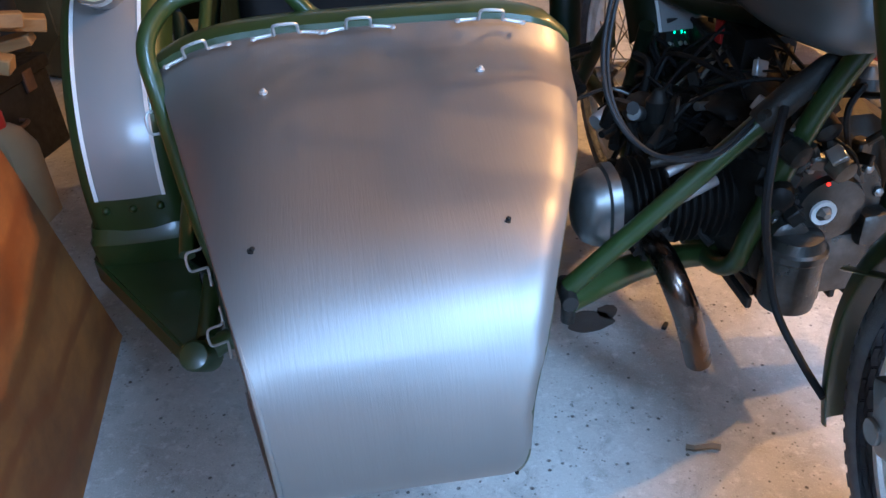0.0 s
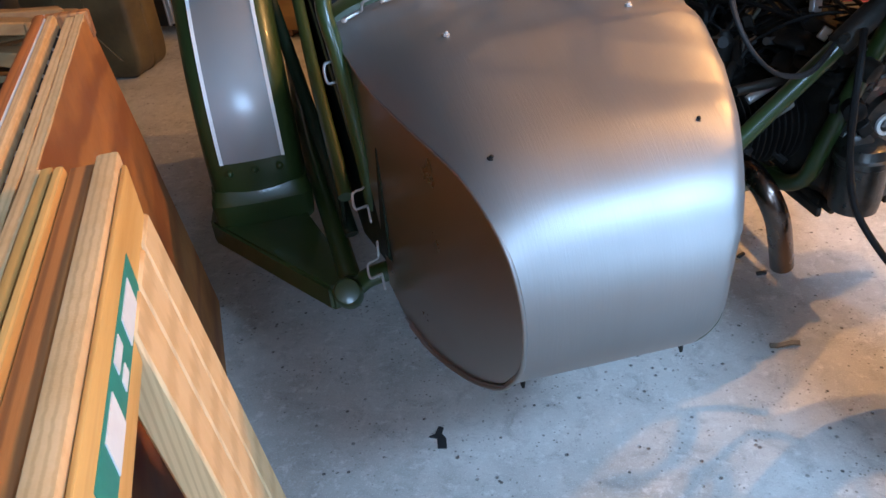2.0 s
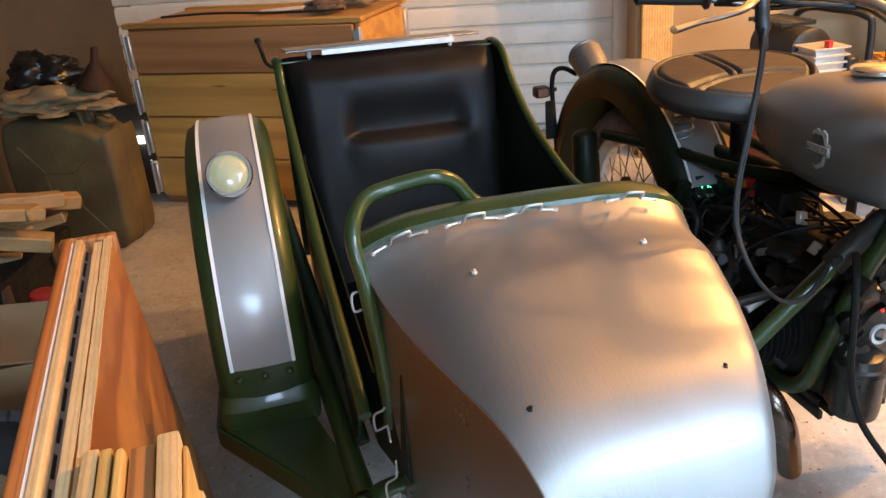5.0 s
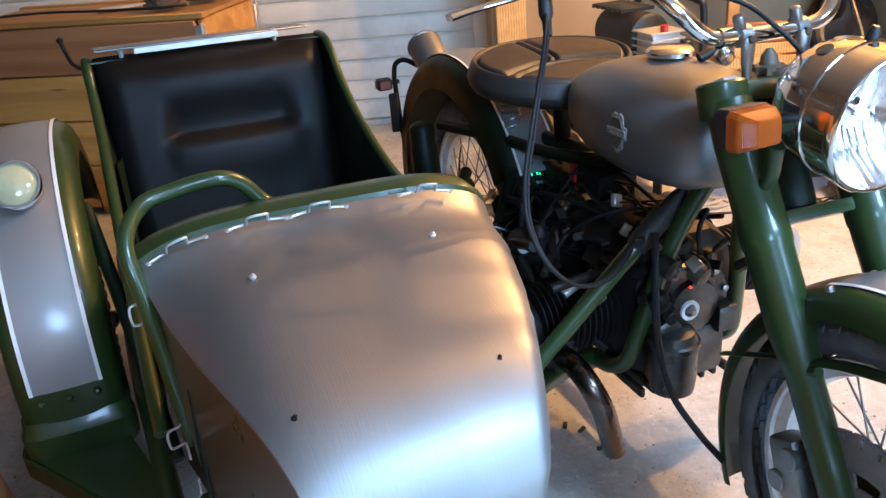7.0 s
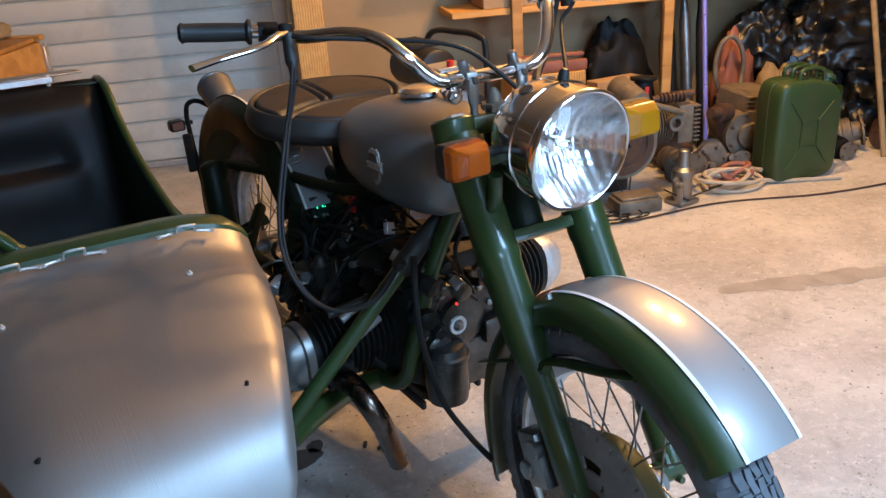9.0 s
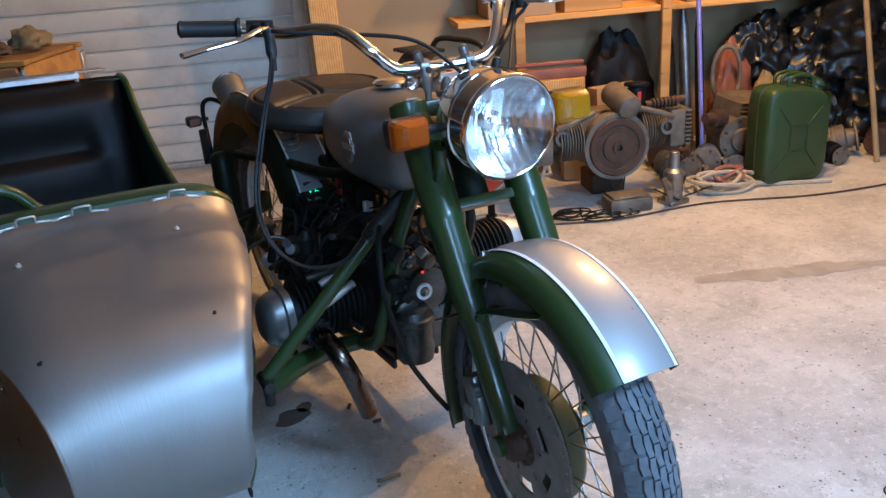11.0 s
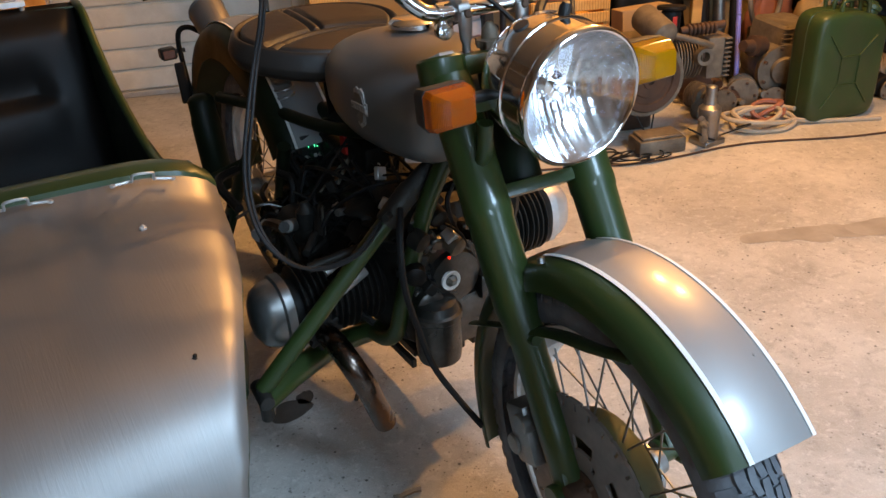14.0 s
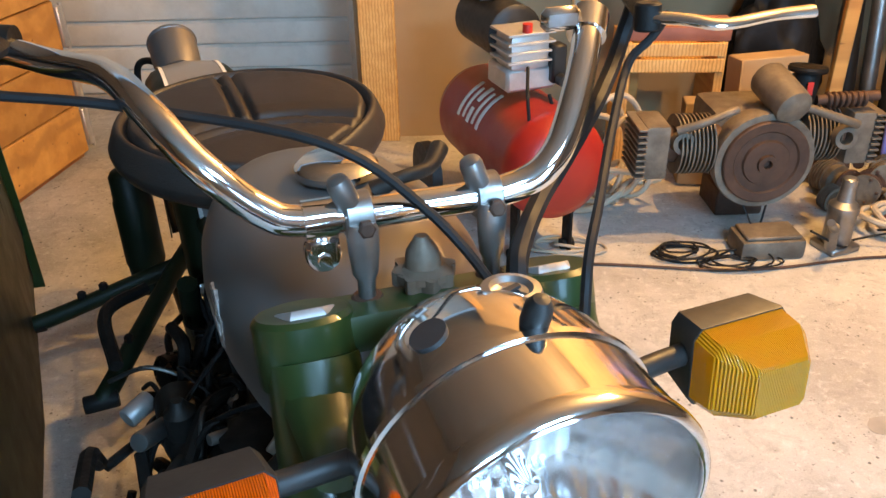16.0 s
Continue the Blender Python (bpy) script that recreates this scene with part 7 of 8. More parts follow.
lathe(b, [(0, 0.018), (0.03, 0.018)], (0.075, -0.26, 0.538), (0, -1, 0), 14)
part("pressure_switch", b, PLASTIC, comp, "black pressure switch")
b = B()
lathe(b, [(0, 0.014), (0.025, 0.014)], (-0.02, -0.23, 0.673), (0, 0, 1), 12)
part("red_valve_cap", b, REDPLASTIC, comp, "red cap")
b = B()
tube(b, [(0.10, 0.22, 0.498), (0.11, 0.14, 0.738), (0.12, -0.08, 0.773), (0.14, -0.2, 0.763), (0.155, -0.22, 0.718), (0.155, -0.22, 0.478)], 0.013, 12)
part("push_handle", b, PLASTIC, comp, "bent black tube handle")
for pts in ([(0.08, -0.26, 0.538), (0.10, -0.32, 0.478), (0.06, -0.3, 0.418), (0.04, -0.26, 0.498)], [(-0.02, -0.24, 0.578), (-0.06, -0.33, 0.498), (-0.02, -0.32, 0.27), (0.06, -0.33, 0.20)]):
    b = B()
    tube(b, pts, 0.005, 8)
    part("air_line", b, CABLE, comp)


def coil(name, at, R, r, n, material, label, category, seed, squash=0.7, tail=None, height=0.02):
    """A loosely wound line on the floor."""
    random.seed(seed)
    pts = []
    steps = 14
    for k in range(n * steps):
        a = 2 * math.pi * k / steps
        q = R * (0.72 + 0.28 * math.sin(k * 0.23 + seed) + rnd(-0.04, 0.04))
        pts.append(Vector((q * math.cos(a) + 0.12 * R * math.sin(k * 0.11), q * squash * math.sin(a), r + height * (0.5 + 0.5 * math.sin(k * 0.37 + seed)))))
    if tail:
        pts += [Vector((*p[:2], p[2] if len(p) > 2 else r)) for p in tail]
    b = B()
    tube(b, pts, r, 7, step=2)
    return solo(name, b, material, label, category, at=at, turn=R2)


coil("cable_coil", room(0.64, 1.97), 0.10, 0.0035, 5, CABLE, "tangled black cable on the concrete", "cable", 5, 0.6, [(0.2, 0.05), (0.28, 0.12, 0.03), (0.30, 0.14, 0.2)])
coil("hose_coil", room(1.40, 2.10), 0.16, 0.010, 4, HOSE, "coiled pale hose on the floor", "hose", 2, 0.62, [(0.25, -0.05), (0.5, -0.10)], 0.05)
coil("hose_coil", room(1.46, 2.16), 0.10, 0.011, 3, REDHOSE, "faded red hose coil on the floor", "hose", 9, 0.6, None, 0.06)
coil("hose_coil", room(0.44, 2.30), 0.13, 0.011, 3, HOSE, "pale air hose heaped beside the compressor", "hose", 4, 0.7, [(0.2, 0.0, 0.10), (0.15, 0.05, 0.22), (0.02, 0.08, 0.30), (-0.14, 0.02, 0.32), (-0.2, -0.1, 0.18)], 0.16)
coil("cable_coil", room(0.30, 2.02), 0.12, 0.005, 3, HOSE, "pale cord in loose loops on the floor", "cable", 12, 0.5)
coil("cable_coil", room(0.78, 1.90), 0.13, 0.003, 4, CABLE, "tangled thin black lead on the concrete", "cable", 17, 0.45, [(0.1, 0.1, 0.03), (0.02, 0.16, 0.2), (0.0, 0.18, 0.34)])
for k, (u, z, q) in enumerate(((0.46, 0.24, 0.11), (0.52, 0.20, 0.09), (0.40, 0.22, 0.12))):
    b = B()
    tube(b, [room(u + q * math.cos(a * 0.5), 2.26 + 0.02 * k + 0.03 * math.sin(a), z + 1.6 * q * math.sin(a * 0.5)) for a in range(13)], 0.0095, 8)
    solo("air_hose", b, HOSE, "pale air hose hanging in a loop by the compressor", "hose")
b = B()
tube(b, [room(-0.2, 1.88, 0.005), room(0.3, 1.92, 0.005), room(0.8, 1.86, 0.006), room(1.25, 1.92, 0.005), room(1.7, 1.86, 0.005), room(2.1, 1.88, 0.006), room(2.7, 1.98, 0.005)], 0.0045, 8)
solo("floor_cable", b, RUST, "long brown cable lying across the concrete", "cable")
b = B()
tube(b, [room(1.0, 1.92, 0.10), room(1.12, 1.94, 0.03), room(1.18, 2.0, 0.02), room(1.30, 1.98, 0.06), room(1.28, 2.06, 0.02)], 0.004, 6)
solo("floor_cable", b, CABLE, "short black lead on the floor", "cable")
# lilac pole and broom
b = B()
tube(b, [room(1.475, 2.44, 0.03), room(1.37, 2.47, 1.55)], 0.0115, 12, smooth=False)
solo("metal_pole", b, POLE, "thin lilac metal pole leaning on the shelf", "pole")
b = B()
tube(b, [room(2.275, 2.20, 0.0), room(2.36, 2.75, 1.35)], 0.014, 12, smooth=False)
solo("broom_handle", b, CANVAS, "plain wooden broom handle leaning on the wall", "handle")
# gearbox beside the engine
gb = thing("gearbox", room(1.62, 2.42), R2, "dusty cast gearbox on the floor", "engine part")
b = B()
box(b, (0.05, 0.02, 0.20), (0.22, 0.24, 0.30), rot=(6, 5, 15), bev=0.035, seg=3)
lathe(b, [(-0.13, 0.07), (-0.11, 0.105), (0.08, 0.115), (0.10, 0.09)], (0, 0, 0.17), (0.2, 1, 0.1), 24)
part("case", b, OLDALU, gb, smooth=35)
b = B()
lathe(b, [(0, 0.085), (0.0, 0.112), (0.012, 0.112), (0.012, 0.06), (0.03, 0.055), (0.032, 0.02)], (-0.02, -0.13, 0.17), (-0.15, -1, -0.05), 30)
part("end_cover", b, OLDALU, gb, "round bolted cover", smooth=30)
for k in range(7):
    b = B()
    q = 2 * math.pi * k / 7
    lathe(b, [(0, 0.008), (0.010, 0.008), (0.012, 0.004)], (-0.022 + 0.098 * math.cos(q), -0.142, 0.17 + 0.098 * math.sin(q)), (-0.15, -1, -0.05), 6)
    part("bolt", b, RUST, gb)
for k in range(6):
    b = B()
    box(b, (0.05, -0.105, 0.235 + k * 0.020), (0.19, 0.020, 0.006), rot=(6, 5, 15), bev=0.001)
    part("rib", b, OLDALU, gb)
b = B()
lathe(b, [(0, 0.045), (0.06, 0.045), (0.065, 0.028), (0.12, 0.024)], (-0.09, -0.05, 0.26), (-1, -0.4, 0.2), 18)
part("input_shaft", b, RUST, gb)

# plastic sacks
for k, (u, v, sx, sy, sz, z) in enumerate(((2.15, 2.72, 0.30, 0.22, 0.30, 0), (2.62, 2.70, 0.34, 0.24, 0.34, 0), (2.35, 2.78, 0.34, 0.20, 0.26, 0.34), (2.85, 2.76, 0.26, 0.2, 0.24, 0.40), (1.95, 2.80, 0.18, 0.14, 0.22, 0.36), (3.15, 2.62, 0.26, 0.24, 0.36, 0))):
    crumple("rubbish_sack", room(u, v, z), (sx, sy, sz), BAG, "shiny black plastic rubbish sack by the wall", "bag", 2.3 * k + 0.7, turn=R2, rough=0.5, freq=1.7, sub=5, group="rubbish sacks")
crumple("dust_sheet", room(2.62, 2.42), (0.16, 0.10, 0.20), RAG, "brown rag heap on the floor", "cloth", 4.4, rough=0.6)
# shelf with boxes
shelf = thing("wall_shelf", room(1.55, 2.82), R2, "rough timber shelf along the plaster wall", "shelf")
b = B()
box(b, (0, 0, 0.775), (2.5, 0.30, 0.030), bev=0.003)
part("plank", b, CRATEWOOD, shelf)
b = B()
box(b, (0, 0, 1.28), (2.5, 0.30, 0.030), bev=0.003)
part("plank", b, CRATEWOOD, shelf)
for u in (-0.95, -0.20, 1.18):
    b = B()
    box(b, (u, -0.165, 0.80), (0.05, 0.028, 1.60), bev=0.003)
    part("upright", b, CRATEWOOD, shelf)
for k, (u, w, h, m) in enumerate(((0.62, 0.34, 0.26, CARD), (0.98, 0.30, 0.22, CRATEWOOD), (1.62, 0.30, 0.24, CARD), (1.98, 0.32, 0.22, CARD))):
    bx = thing("stored_box", room(u, 2.80, 0.79), R2 + rnd(-3, 3), "pale brown storage box on the shelf", "box", "boxes on the shelf")
    b = B()
    box(b, (0, 0, h / 2), (w, 0.24, h), bev=0.004)
    part("carton", b, m, bx)
    for r in range(2):
        b = B()
        box(b, (-0.02, -0.1215, h * 0.62 - r * 0.035), (w * rnd(0.3, 0.5), 0.002, 0.014))
        part("print_bar", b, RUST, bx)
b = B()
box(b, (0, 0, 0.10), (0.36, 0.22, 0.20), bev=0.03, seg=2)
solo("red_bundle", b, RED, "red fabric bundle on the shelf", "bundle", at=room(2.42, 2.80, 0.79), turn=R2)
# under the shelf
tool = thing("tool_crate", room(0.72, 2.66), R2 - 3, "open slatted wooden crate with tools", "crate")
for z in (0.42, 0.475):
    for y in (-0.12, 0.12):
        b = B()
        box(b, (0, y, z), (0.34, 0.014, 0.045), bev=0.002)
        part("slat", b, PINE, tool)
for x in (-0.16, 0.16):
    b = B()
    box(b, (x, 0, 0.25), (0.03, 0.24, 0.50), bev=0.002)
    part("end_panel", b, PINE, tool)
b = B()
box(b, (0, 0, 0.40), (0.30, 0.22, 0.02))
part("bottom", b, PINE, tool)
b = B()
box(b, (0, 0, 0.0), (0.36, 0.03, 0.05), bev=0.01, seg=2)
box(b, (0, 0.02, 0.045), (0.34, 0.025, 0.02), bev=0.006)
solo("spirit_level", b, REDHOSE, "faded red tool bar lying on the slatted crate", "tool", at=room(0.72, 2.56, 0.5255), turn=R2 - 5)
for k, (u, v, w, h, t, l) in enumerate(((1.08, 2.62, 0.26, 0.42, 12, 14), (0.86, 2.50, 0.20, 0.30, -8, 10))):
    b = B()
    box(b, (0, 0, h / 2), (w, 0.10, h), rot=(-l * 0.3, 0, 0), bev=0.004)
    solo("cardboard_carton", b, CARD, "crushed brown cardboard carton under the shelf", "box", at=room(u, v, 0.004), turn=R2 + t, group="cartons under the shelf")
crumple("tarpaulin", room(1.16, 2.84, 0.0), (0.20, 0.10, 0.42), OILY, "dark folded tarpaulin under the shelf", "cloth", 7.7, rough=0.30, freq=3, turn=R2)
crumple("dust_cloth", room(1.90, 2.58, 0.0), (0.12, 0.10, 0.28), CANVAS, "tan and brown cloth heap", "cloth", 9.2, rough=0.3, freq=3)
crumple("dust_cloth", room(1.76, 2.72, 0.0), (0.13, 0.09, 0.36), REDHOSE, "rust brown cloth heap by the wall", "cloth", 3.9, rough=0.28, freq=3)
for k, (u, r, h) in enumerate(((1.42, 0.034, 0.95), (1.50, 0.028, 1.05), (1.57, 0.022, 1.0), (1.36, 0.02, 0.9))):
    b = B()
    lathe(b, [(0, r * 0.5), (0.02, r), (h * 0.62, r), (h * 0.70, r * 0.55), (h, r * 0.5)], (0, 0, 0), (0.02 * k - 0.03, 0.16, 1), 16)
    solo("exhaust_silencer", b, STEEL if k % 2 else OILY, "old exhaust silencer leaning upright on the wall", "exhaust", at=room(u, 2.66, 0.0), turn=R2, group="exhausts by the wall")
ov = []
for k in range(24):
    a = 2 * math.pi * k / 24
    ov.append(Vector((0.075 * math.cos(a), 0.05 * math.sin(a) * 0.2, 0.42 + 0.145 * math.sin(a))))
b = B()
tube(b, ov + [ov[0]], 0.012, 8)
box(b, (0, 0.02, 0.14), (0.10, 0.06, 0.28), bev=0.01)
solo("oval_gasket_frame", b, OLDALU, "oval cast frame standing by the wall", "engine part", at=room(1.66, 2.60), turn=R2)
def casting(at, turn, s, material, other):
    """A cast engine part lying about: stepped body, bolted flange, fins and a stub pipe."""
    t = thing("engine_part", at, turn, "dusty cast engine part with fins on the floor", "engine part", "engine parts on the floor")
    tilt = (rnd(-0.5, 0.5), -1, rnd(-0.1, 0.35))
    c = Vector((0, 0, s * 1.02))
    b = B()
    r0 = s * rnd(0.55, 0.8)
    lathe(b, [(-s * 1.1, r0 * 0.4), (-s * 1.1, r0), (-s * 0.5, r0), (-s * 0.45, r0 * 1.15), (s * 0.3, r0 * 1.2), (s * 0.4, r0 * 0.8), (s * 0.9, r0 * 0.75), (s * 0.95, r0 * 0.3)], c, tilt, 20)
    part("body", b, material, t, smooth=30)
    b = B()
    lathe(b, [(s * 0.9, s * 0.35), (s * 0.9, s * 0.95), (s * 1.02, s * 0.95), (s * 1.02, s * 0.5)], c, tilt, 22)
    part("flange", b, other, t, smooth=30)
    a, x, y = axes_of(tilt)
    for k in range(5):
        b = B()
        q = k * 2 * math.pi / 5
        lathe(b, [(s * 1.0, s * 0.10), (s * 1.12, s * 0.10), (s * 1.14, s * 0.05)], c + (x * math.cos(q) + y * math.sin(q)) * s * 0.75, tilt, 6)
        part("bolt", b, RUST, t)
    b = B()
    lathe(b, [(0, r0 * 0.7), (0, s * 1.0), (s * 0.06, s * 1.0), (s * 0.06, r0 * 0.7)], (0, 0, 0), (0, 0, 1), 20, caps=False)
    fm = mesh_of(b, material, "fin")
    rot = Vector(tilt).to_track_quat("Z", "Y").to_matrix().to_4x4()
    for k in range(5):
        piece("fin", fm, t, Matrix.Translation(c + a * (-s * 0.95 + k * s * 0.2)) @ rot)
    b = B()
    tube(b, [c + x * s * 0.6, c + x * s * 1.2 + a * s * 0.2, c + x * s * 1.3 + a * s * 0.7], s * 0.22, 10)
    part("stub_pipe", b, other, t)
    return t


random.seed(77)
for k, (u, v, s) in enumerate(((1.27, 2.36, 0.060), (1.36, 2.30, 0.055), (1.45, 2.34, 0.070), (1.30, 2.52, 0.085), (1.22, 2.22, 0.045), (1.57, 2.28, 0.052), (1.98, 2.34, 0.060), (2.08, 2.26, 0.050), (2.18, 2.38, 0.080), (2.38, 2.34, 0.070), (2.50, 2.26, 0.060))):
    casting(room(u, v), R2 + rnd(-50, 50), s, (OLDALU, RUST, OLDALU, OILY)[k % 4], (RUST, OLDALU, OLDALU)[k % 3])

# ---------------------------------------------------------------- marks on the floor
def blot(at, sx, sy, turn, material, label, category, seed, h=0.0012):
    b = B()
    n = 30
    pts = []
    for k in range(n):
        a = 2 * math.pi * k / n
        q = 1 + 0.35 * noise.noise(Vector((math.cos(a) * 1.6 + seed, math.sin(a) * 1.6, seed)))
        pts.append(Vector((sx * q * math.cos(a), sy * q * math.sin(a), 0.0004)))
    slab(b, pts, (0, 0, h))
    return solo("oil_stain" if category == "stain" else category.replace(" ", "_"), b, material, label, category, at=at, turn=turn, smooth=0)


blot((-0.346, 0.83, 0), 0.05, 0.035, 20, STAIN, "dark oil stain on the concrete", "stain", 1.3)
SMEAR = mat("damp_smear", (0.27, 0.24, 0.20), (0.38, 0.345, 0.30), 9, (0.45, 0.65), bump=0.2, bump_scale=90)
for k, (f, w) in enumerate(((0.0, 0.035), (0.2, 0.05), (0.4, 0.045), (0.6, 0.05), (0.8, 0.035), (1.0, 0.022))):
    blot((1.26 + 0.55 * f, 0.85 - 0.22 * f, 0), 0.10, w, -22 + 6 * math.sin(5 * k), SMEAR, "damp dark smear on the concrete", "stain", 3.1 * k + 0.4, 0.0008 + 0.0002 * k)
blot((-0.30, 0.86, 0), 0.03, 0.02, 60, STAIN, "dark oil stain on the concrete", "stain", 7.3)
b = B()
slab(b, [Vector(p) for p in ((-0.020, 0.012, 0), (-0.006, 0.002, 0), (-0.012, -0.022, 0), (0.004, -0.028, 0), (0.010, -0.006, 0), (0.006, 0.010, 0), (0.014, 0.024, 0), (0.006, 0.030, 0), (-0.006, 0.014, 0))], (0, 0, 0.003))
solo("rubber_scrap", b, INK, "small black rubber scrap on the concrete", "scrap", at=(-0.94, 0.34, 0), turn=10)
for x, y, t in ((-0.148, 0.68, 0), (-0.16, 0.76, 30), (-0.19, 0.79, 60)):
    b = B()
    box(b, (0, 0, 0.004), (0.024, 0.010, 0.008), bev=0.002)
    solo("rubber_scrap", b, INK, "small black rubber scrap on the concrete", "scrap", at=(x, y, 0), turn=t)
b = B()
tube(b, [(0.03, 0.012, 0.002), (0.0, 0.018, 0.002), (-0.018, 0.004, 0.002), (-0.01, -0.016, 0.002), (0.025, -0.022, 0.002)], 0.002, 6)
solo("wire_hook", b, CABLE, "bent black wire lying on the concrete", "wire", at=(0.75, -0.20, 0), turn=10)
b = B()
sheet(b, [[Vector((x, y + 0.008 * math.sin(x * 70), 0.002 + 0.006 * abs(y) / 0.012)) for y in (-0.008, 0, 0.008)] for x in (-0.03, -0.015, 0, 0.015, 0.03)], 0.0012)
solo("wood_shaving", b, OLDALU, "curled grey-brown dry shaving on the concrete", "shaving", at=(-0.215, 0.435, 0), turn=-20)

# ---------------------------------------------------------------- cables and small parts on the motorcycle
def line_part(name, pts, r, material, label="", world=True, n=8):
    b = B()
    tube(b, pts, r, n, step=6)
    return part(name, b, material, bike, label, world=world)


CLUTCH = [(-0.318, 0.560, 1.070), (-0.326, 0.535, 1.03), (-0.345, 0.505, 0.985), (-0.372, 0.468, 0.94), (-0.40, 0.435, 0.88), (-0.422, 0.412, 0.82), (-0.434, 0.385, 0.765), (-0.432, 0.348, 0.72), (-0.405, 0.335, 0.675), (-0.35, 0.36, 0.632), (-0.26, 0.43, 0.60), (-0.17, 0.51, 0.618), (-0.10, 0.60, 0.60)]
line_part("control_cable", CLUTCH, 0.0032, CABLE, "hanging black control cable")
line_part("control_cable", [Vector(p) + Vector((0.007, 0.005, -0.006 if k > 3 else 0)) for k, p in enumerate(CLUTCH)], 0.003, CABLE, "hanging black control cable")
b = B()
lathe(b, [(0, 0.011), (0.05, 0.012), (0.06, 0.008), (0.085, 0.007)], (-0.316, 0.566, 1.078), (-0.12, -0.45, -1), 12)
part("cable_boot", b, PLASTIC, bike, "black rubber cable boot", world=True)
line_part("control_cable", [(-0.320, 0.530, 1.078), (-0.295, 0.510, 1.074), (-0.210, 0.486, 1.063), (-0.074, 0.414, 1.043), (-0.006, 0.382, 0.994), (0.039, 0.347, 0.933), (0.058, 0.34, 0.875)], 0.0042, CABLE, "black throttle cable over the bars")
line_part("brake_hose", [(0.285, 0.60, 1.07), (0.275, 0.60, 1.036), (0.250, 0.575, 1.010), (0.205, 0.52, 0.997), (0.153, 0.47, 0.973), (0.107, 0.42, 0.963), (0.070, 0.37, 0.955), (0.054, 0.34, 0.94), (0.048, 0.31, 0.86)], 0.0085, CABLE, "thick black hose")
line_part("control_cable", [(0.285, 0.535, 1.075), (0.262, 0.525, 1.056), (0.232, 0.51, 1.040), (0.181, 0.44, 1.012), (0.129, 0.36, 0.984), (0.102, 0.32, 0.968), (0.088, 0.295, 0.94), (0.08, 0.275, 0.86)], 0.0042, CABLE, "black control cable")
line_part("speedo_cable", [(-0.16, 0.46, 0.645), (-0.185, 0.415, 0.60), (-0.19, 0.40, 0.52), (-0.165, 0.42, 0.42), (-0.145, 0.405, 0.33), (-0.115, 0.355, 0.265), (-0.10, 0.30, 0.24)], 0.0065, CABLE, "black drive cable")
line_part("breather_hose", [(0.03, 0.42, 0.70), (0.035, 0.40, 0.64), (0.03, 0.42, 0.58), (0.02, 0.46, 0.54)], 0.012, CAST, "grey hose")

# instruments and boxes under the tank
def block(name, c, s, material, label="", rot=(0, 0, 0), bev=0.004, world=True):
    b = B()
    box(b, c, s, rot=rot, bev=bev, seg=2)
    return part(name, b, material, bike, label, world=world)


vm = block("voltmeter", (-0.128, 1.085, 0.555), (0.066, 0.03, 0.070), PLASTIC, "small black voltmeter", rot=(0, 0, 8))
b = B()
DX, DY, DZ = -0.131, 1.0665, 0.566
for x, z, w, h in ((-0.0100, 0.0, 0.0022, 0.016), (-0.0030, 0.004, 0.0022, 0.008), (0.0050, 0.0, 0.0022, 0.016), (0.0010, 0.0, 0.008, 0.0022), (0.0120, -0.0075, 0.0022, 0.0022)):
    box(b, (DX + x, DY, DZ + z), (w, 0.002, h))
part("digits", b, DISPLAY, vm, "lit green digits", world=True)
for k in range(4):
    b = B()
    lathe(b, [(0, 0.005), (0.004, 0.005), (0.006, 0.003)], (-0.15 + k * 0.012, 1.069, 0.536), (0, -1, 0), 8)
    part("terminal_screw", b, ZINC, vm, world=True)
block("battery", (-0.03, 1.03, 0.50), (0.15, 0.12, 0.17), OILY, "black battery box")
block("red_connector", (-0.092, 0.92, 0.606), (0.024, 0.024, 0.046), REDPLASTIC, "red plastic connector", rot=(0, 0, 8))
block("coil_box", (-0.045, 0.86, 0.60), (0.10, 0.09, 0.06), OILY, "black ignition coil", rot=(8, 0, 5))
b = B()
lathe(b, [(-0.05, 0.060), (-0.045, 0.066), (0.045, 0.066), (0.05, 0.060)], (-0.10, 0.95, 0.475), (1, 0.1, 0), 26)
part("air_filter", b, OILY, bike, "round black air filter", world=True)
b = B()
lathe(b, [(0, 0.030), (0.01, 0.034), (0.05, 0.034), (0.055, 0.028)], (-0.235, 1.02, 0.435), (-0.85, -0.5, 0.15), 18)
part("brass_cap", b, BRONZED, bike, "dull brass cap", world=True)
for p, q, r, m in (((-0.20, 0.575, 0.475), (-0.285, 0.555, 0.445), 0.010, ZINC), ((-0.20, 0.62, 0.505), (-0.275, 0.60, 0.480), 0.009, ZINC), ((-0.30, 0.93, 0.452), (-0.335, 0.90, 0.445), 0.017, ZINC), ((-0.05, 0.84, 0.592), (-0.065, 0.82, 0.580), 0.010, ZINC), ((0.03, 0.60, 0.44), (-0.01, 0.56, 0.44), 0.02, STEEL)):
    b = B()
    rod(b, p, q, r, 12)
    part("fitting", b, m, bike, "bright metal fitting", world=True)
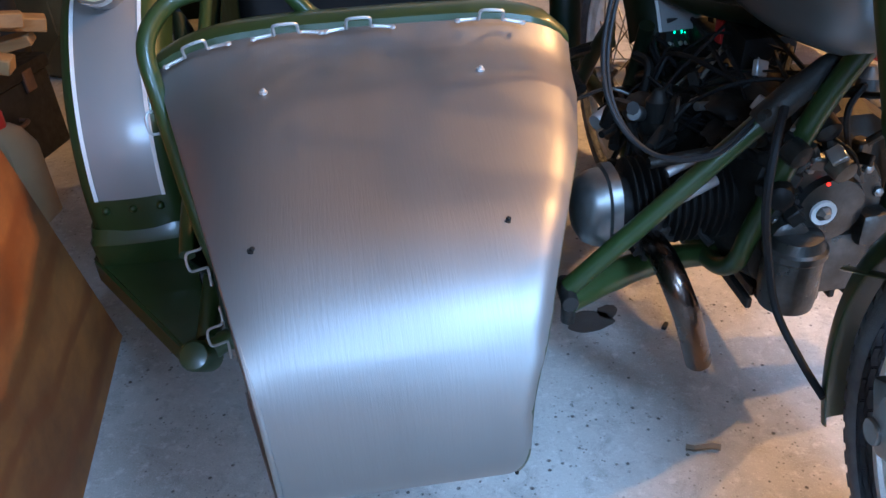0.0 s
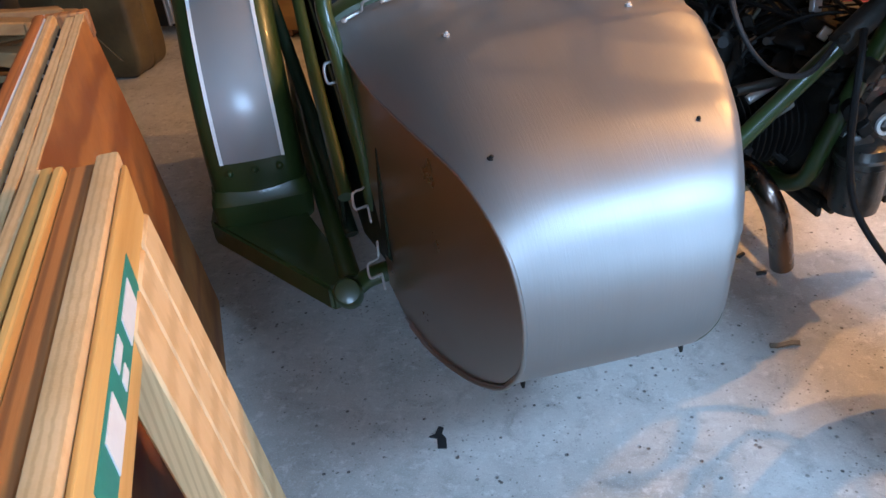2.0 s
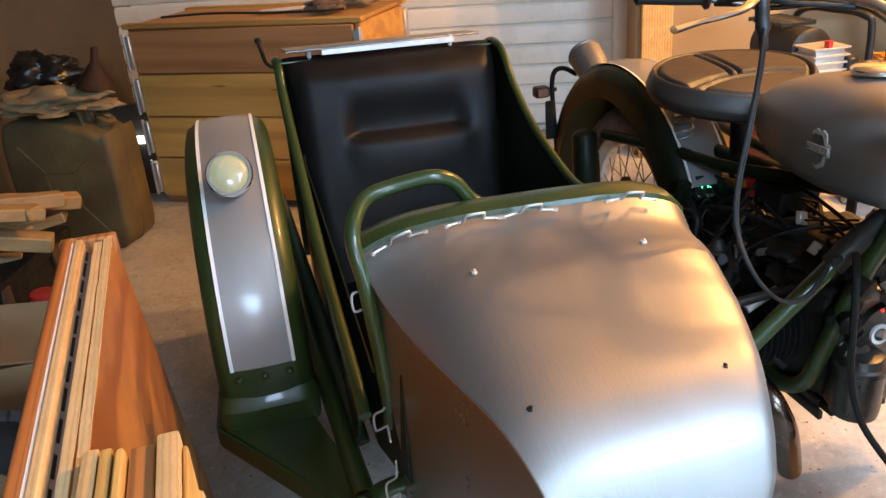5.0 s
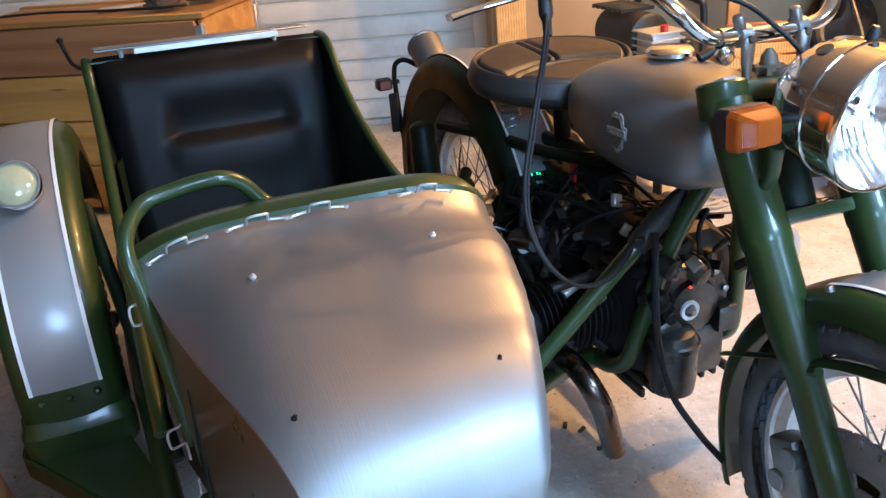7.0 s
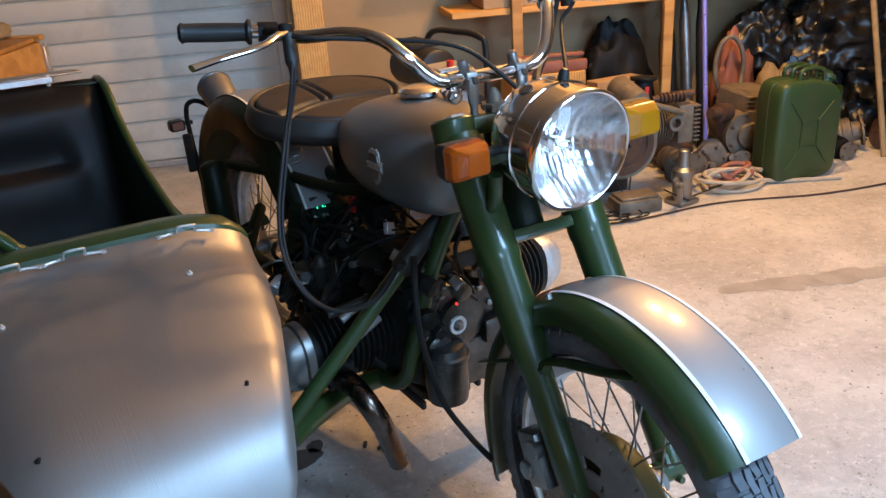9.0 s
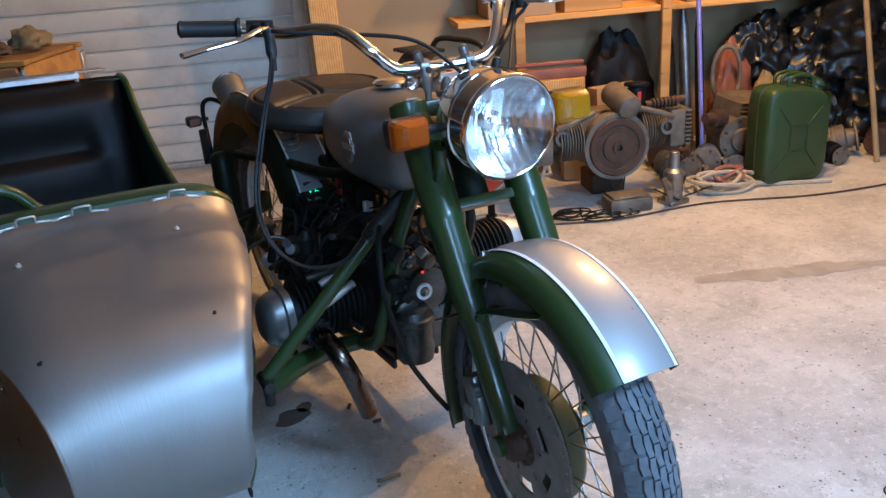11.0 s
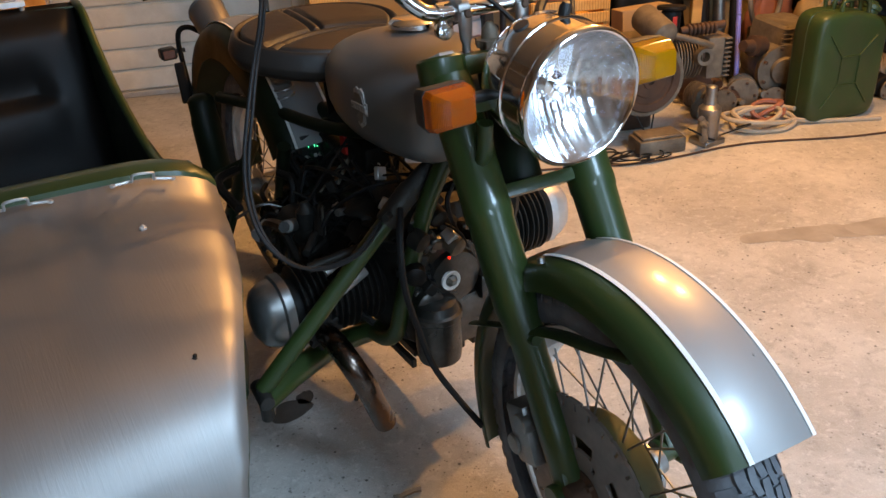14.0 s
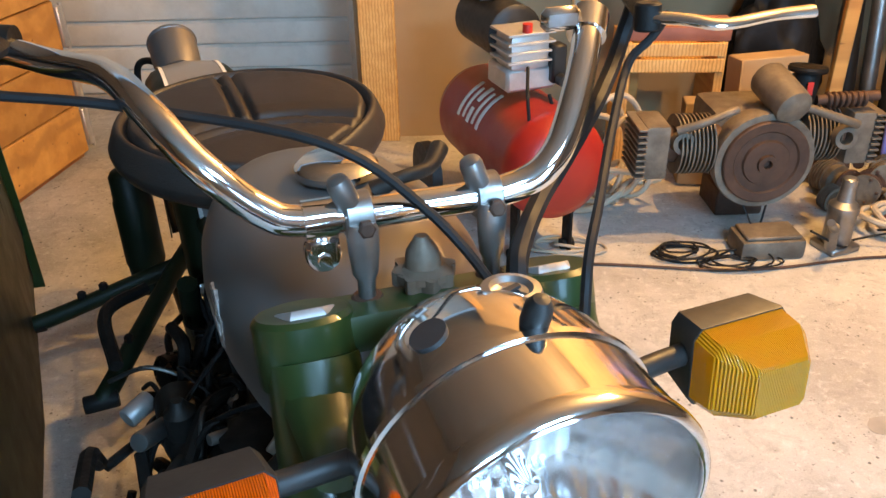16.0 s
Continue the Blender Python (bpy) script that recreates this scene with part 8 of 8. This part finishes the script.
# wiring: bundles of thin black leads between the boxes
random.seed(21)
anchors = [(-0.03, 1.05, 0.58), (-0.12, 1.06, 0.53), (-0.05, 0.90, 0.63), (-0.09, 0.90, 0.56), (-0.02, 0.80, 0.60), (-0.15, 0.86, 0.52), (-0.11, 0.72, 0.58), (-0.02, 0.62, 0.61), (-0.10, 0.62, 0.58), (-0.18, 0.98, 0.52), (-0.07, 0.52, 0.58), (-0.03, 0.50, 0.52), (-0.10, 0.50, 0.46), (-0.17, 0.78, 0.50), (-0.04, 0.47, 0.66), (-0.22, 0.90, 0.50), (-0.18, 1.10, 0.50), (-0.10, 1.15, 0.58), (-0.24, 0.80, 0.50), (-0.20, 1.00, 0.38), (-0.22, 0.88, 0.36)]
for k in range(78):
    p, q = random.sample(anchors, 2)
    p = Vector(p) + Vector((rnd(-0.02, 0.02), rnd(-0.02, 0.02), rnd(-0.02, 0.02)))
    q = Vector(q) + Vector((rnd(-0.02, 0.02), rnd(-0.02, 0.02), rnd(-0.02, 0.02)))
    if (p - q).length > 0.42:
        continue
    mid = (p + q) / 2 + Vector((rnd(-0.05, 0.01), rnd(-0.04, 0.04), rnd(-0.06, 0.05)))
    line_part("wire", [p, mid, q], rnd(0.0022, 0.0055), CABLE if k % 6 else (OLDALU if k % 12 else CABLE), n=6)
for k in range(30):
    p = Vector(random.choice(anchors)) + Vector((rnd(-0.05, 0.03), rnd(-0.04, 0.04), rnd(-0.05, 0.03)))
    b = B()
    box(b, p, (rnd(0.012, 0.03), rnd(0.012, 0.03), rnd(0.012, 0.03)), rot=(rnd(0, 90), rnd(0, 90), rnd(0, 90)), bev=0.002)
    part("connector", b, (OILY, CAST, OILY, ZINC)[k % 4], bike, world=True)
for k in range(7):
    p = Vector((rnd(-0.13, 0.03), rnd(0.49, 0.56), rnd(0.48, 0.60)))
    b = B()
    lathe(b, [(0, 0.014), (0.004, 0.02), (0.03, 0.02), (0.036, 0.012)], p, (rnd(-1, 1), -1, rnd(-0.5, 0.5)), 14)
    part("alternator_part", b, (CAST, OILY, OLDALU)[k % 3], bike, world=True)

# black lumps added to deepen the engine bay's shade, loose wires over them
for k, (c, sz) in enumerate((((-0.15, 0.84, 0.43), (0.12, 0.16, 0.085)), ((-0.13, 1.12, 0.40), (0.10, 0.12, 0.11)), ((-0.10, 0.66, 0.53), (0.11, 0.12, 0.055)))):
    b = B()
    bmesh.ops.create_icosphere(b, subdivisions=4, radius=1)
    for v in b.verts:
        d = v.co.normalized()
        q = 1 + 0.35 * noise.noise(d * 2.1 + Vector((k * 5.0, 0, 0))) - 0.45 * abs(noise.noise(d * 4.3 + Vector((0, k * 3.0, 0))))
        v.co = Vector((c[0] + d.x * sz[0] * q, c[1] + d.y * sz[1] * q, c[2] + d.z * sz[2] * q))
    part("wiring_loom", b, OILY, bike, "black lump among the wiring, added to deepen shade", world=True, smooth=60)
random.seed(5)
for k in range(46):
    p = Vector((rnd(-0.27, -0.03), rnd(0.60, 1.0), rnd(0.44, 0.535)))
    a = rnd(0, 6.3)
    L = rnd(0.05, 0.13)
    pts = [p, p + Vector((math.cos(a) * L * 0.5, math.sin(a) * L * 0.5, rnd(-0.01, 0.03))), p + Vector((math.cos(a) * L, math.sin(a) * L, rnd(-0.05, 0.0)))]
    line_part("wire", pts, rnd(0.002, 0.006), (CABLE, OILY, CABLE, ALLOY)[k % 4], n=6)

# rubber hoses and thick leads beside the carburettor
random.seed(33)
for k in range(24):
    p = Vector((rnd(-0.36, -0.16), rnd(0.68, 1.02), rnd(0.34, 0.52)))
    q = p + Vector((rnd(-0.05, 0.12), rnd(-0.20, 0.20), rnd(-0.16, 0.10)))
    line_part("rubber_hose", [p, (p + q) / 2 + Vector((rnd(-0.04, 0.02), rnd(-0.03, 0.03), rnd(-0.01, 0.05))), q], rnd(0.006, 0.012), OILY, n=8)
for k, (p, q, r) in enumerate((((-0.27, 0.80, 0.50), (-0.30, 0.74, 0.53), 0.014), ((-0.25, 0.72, 0.505), (-0.29, 0.66, 0.50), 0.009), ((-0.17, 0.70, 0.55), (-0.21, 0.68, 0.56), 0.008), ((-0.14, 0.56, 0.545), (-0.17, 0.53, 0.56), 0.010), ((-0.09, 0.53, 0.60), (-0.12, 0.50, 0.585), 0.009))):
    b = B()
    rod(b, p, q, r, 12)
    part("fitting", b, CAST if k % 2 else STEEL, bike, "worn metal fitting", world=True)
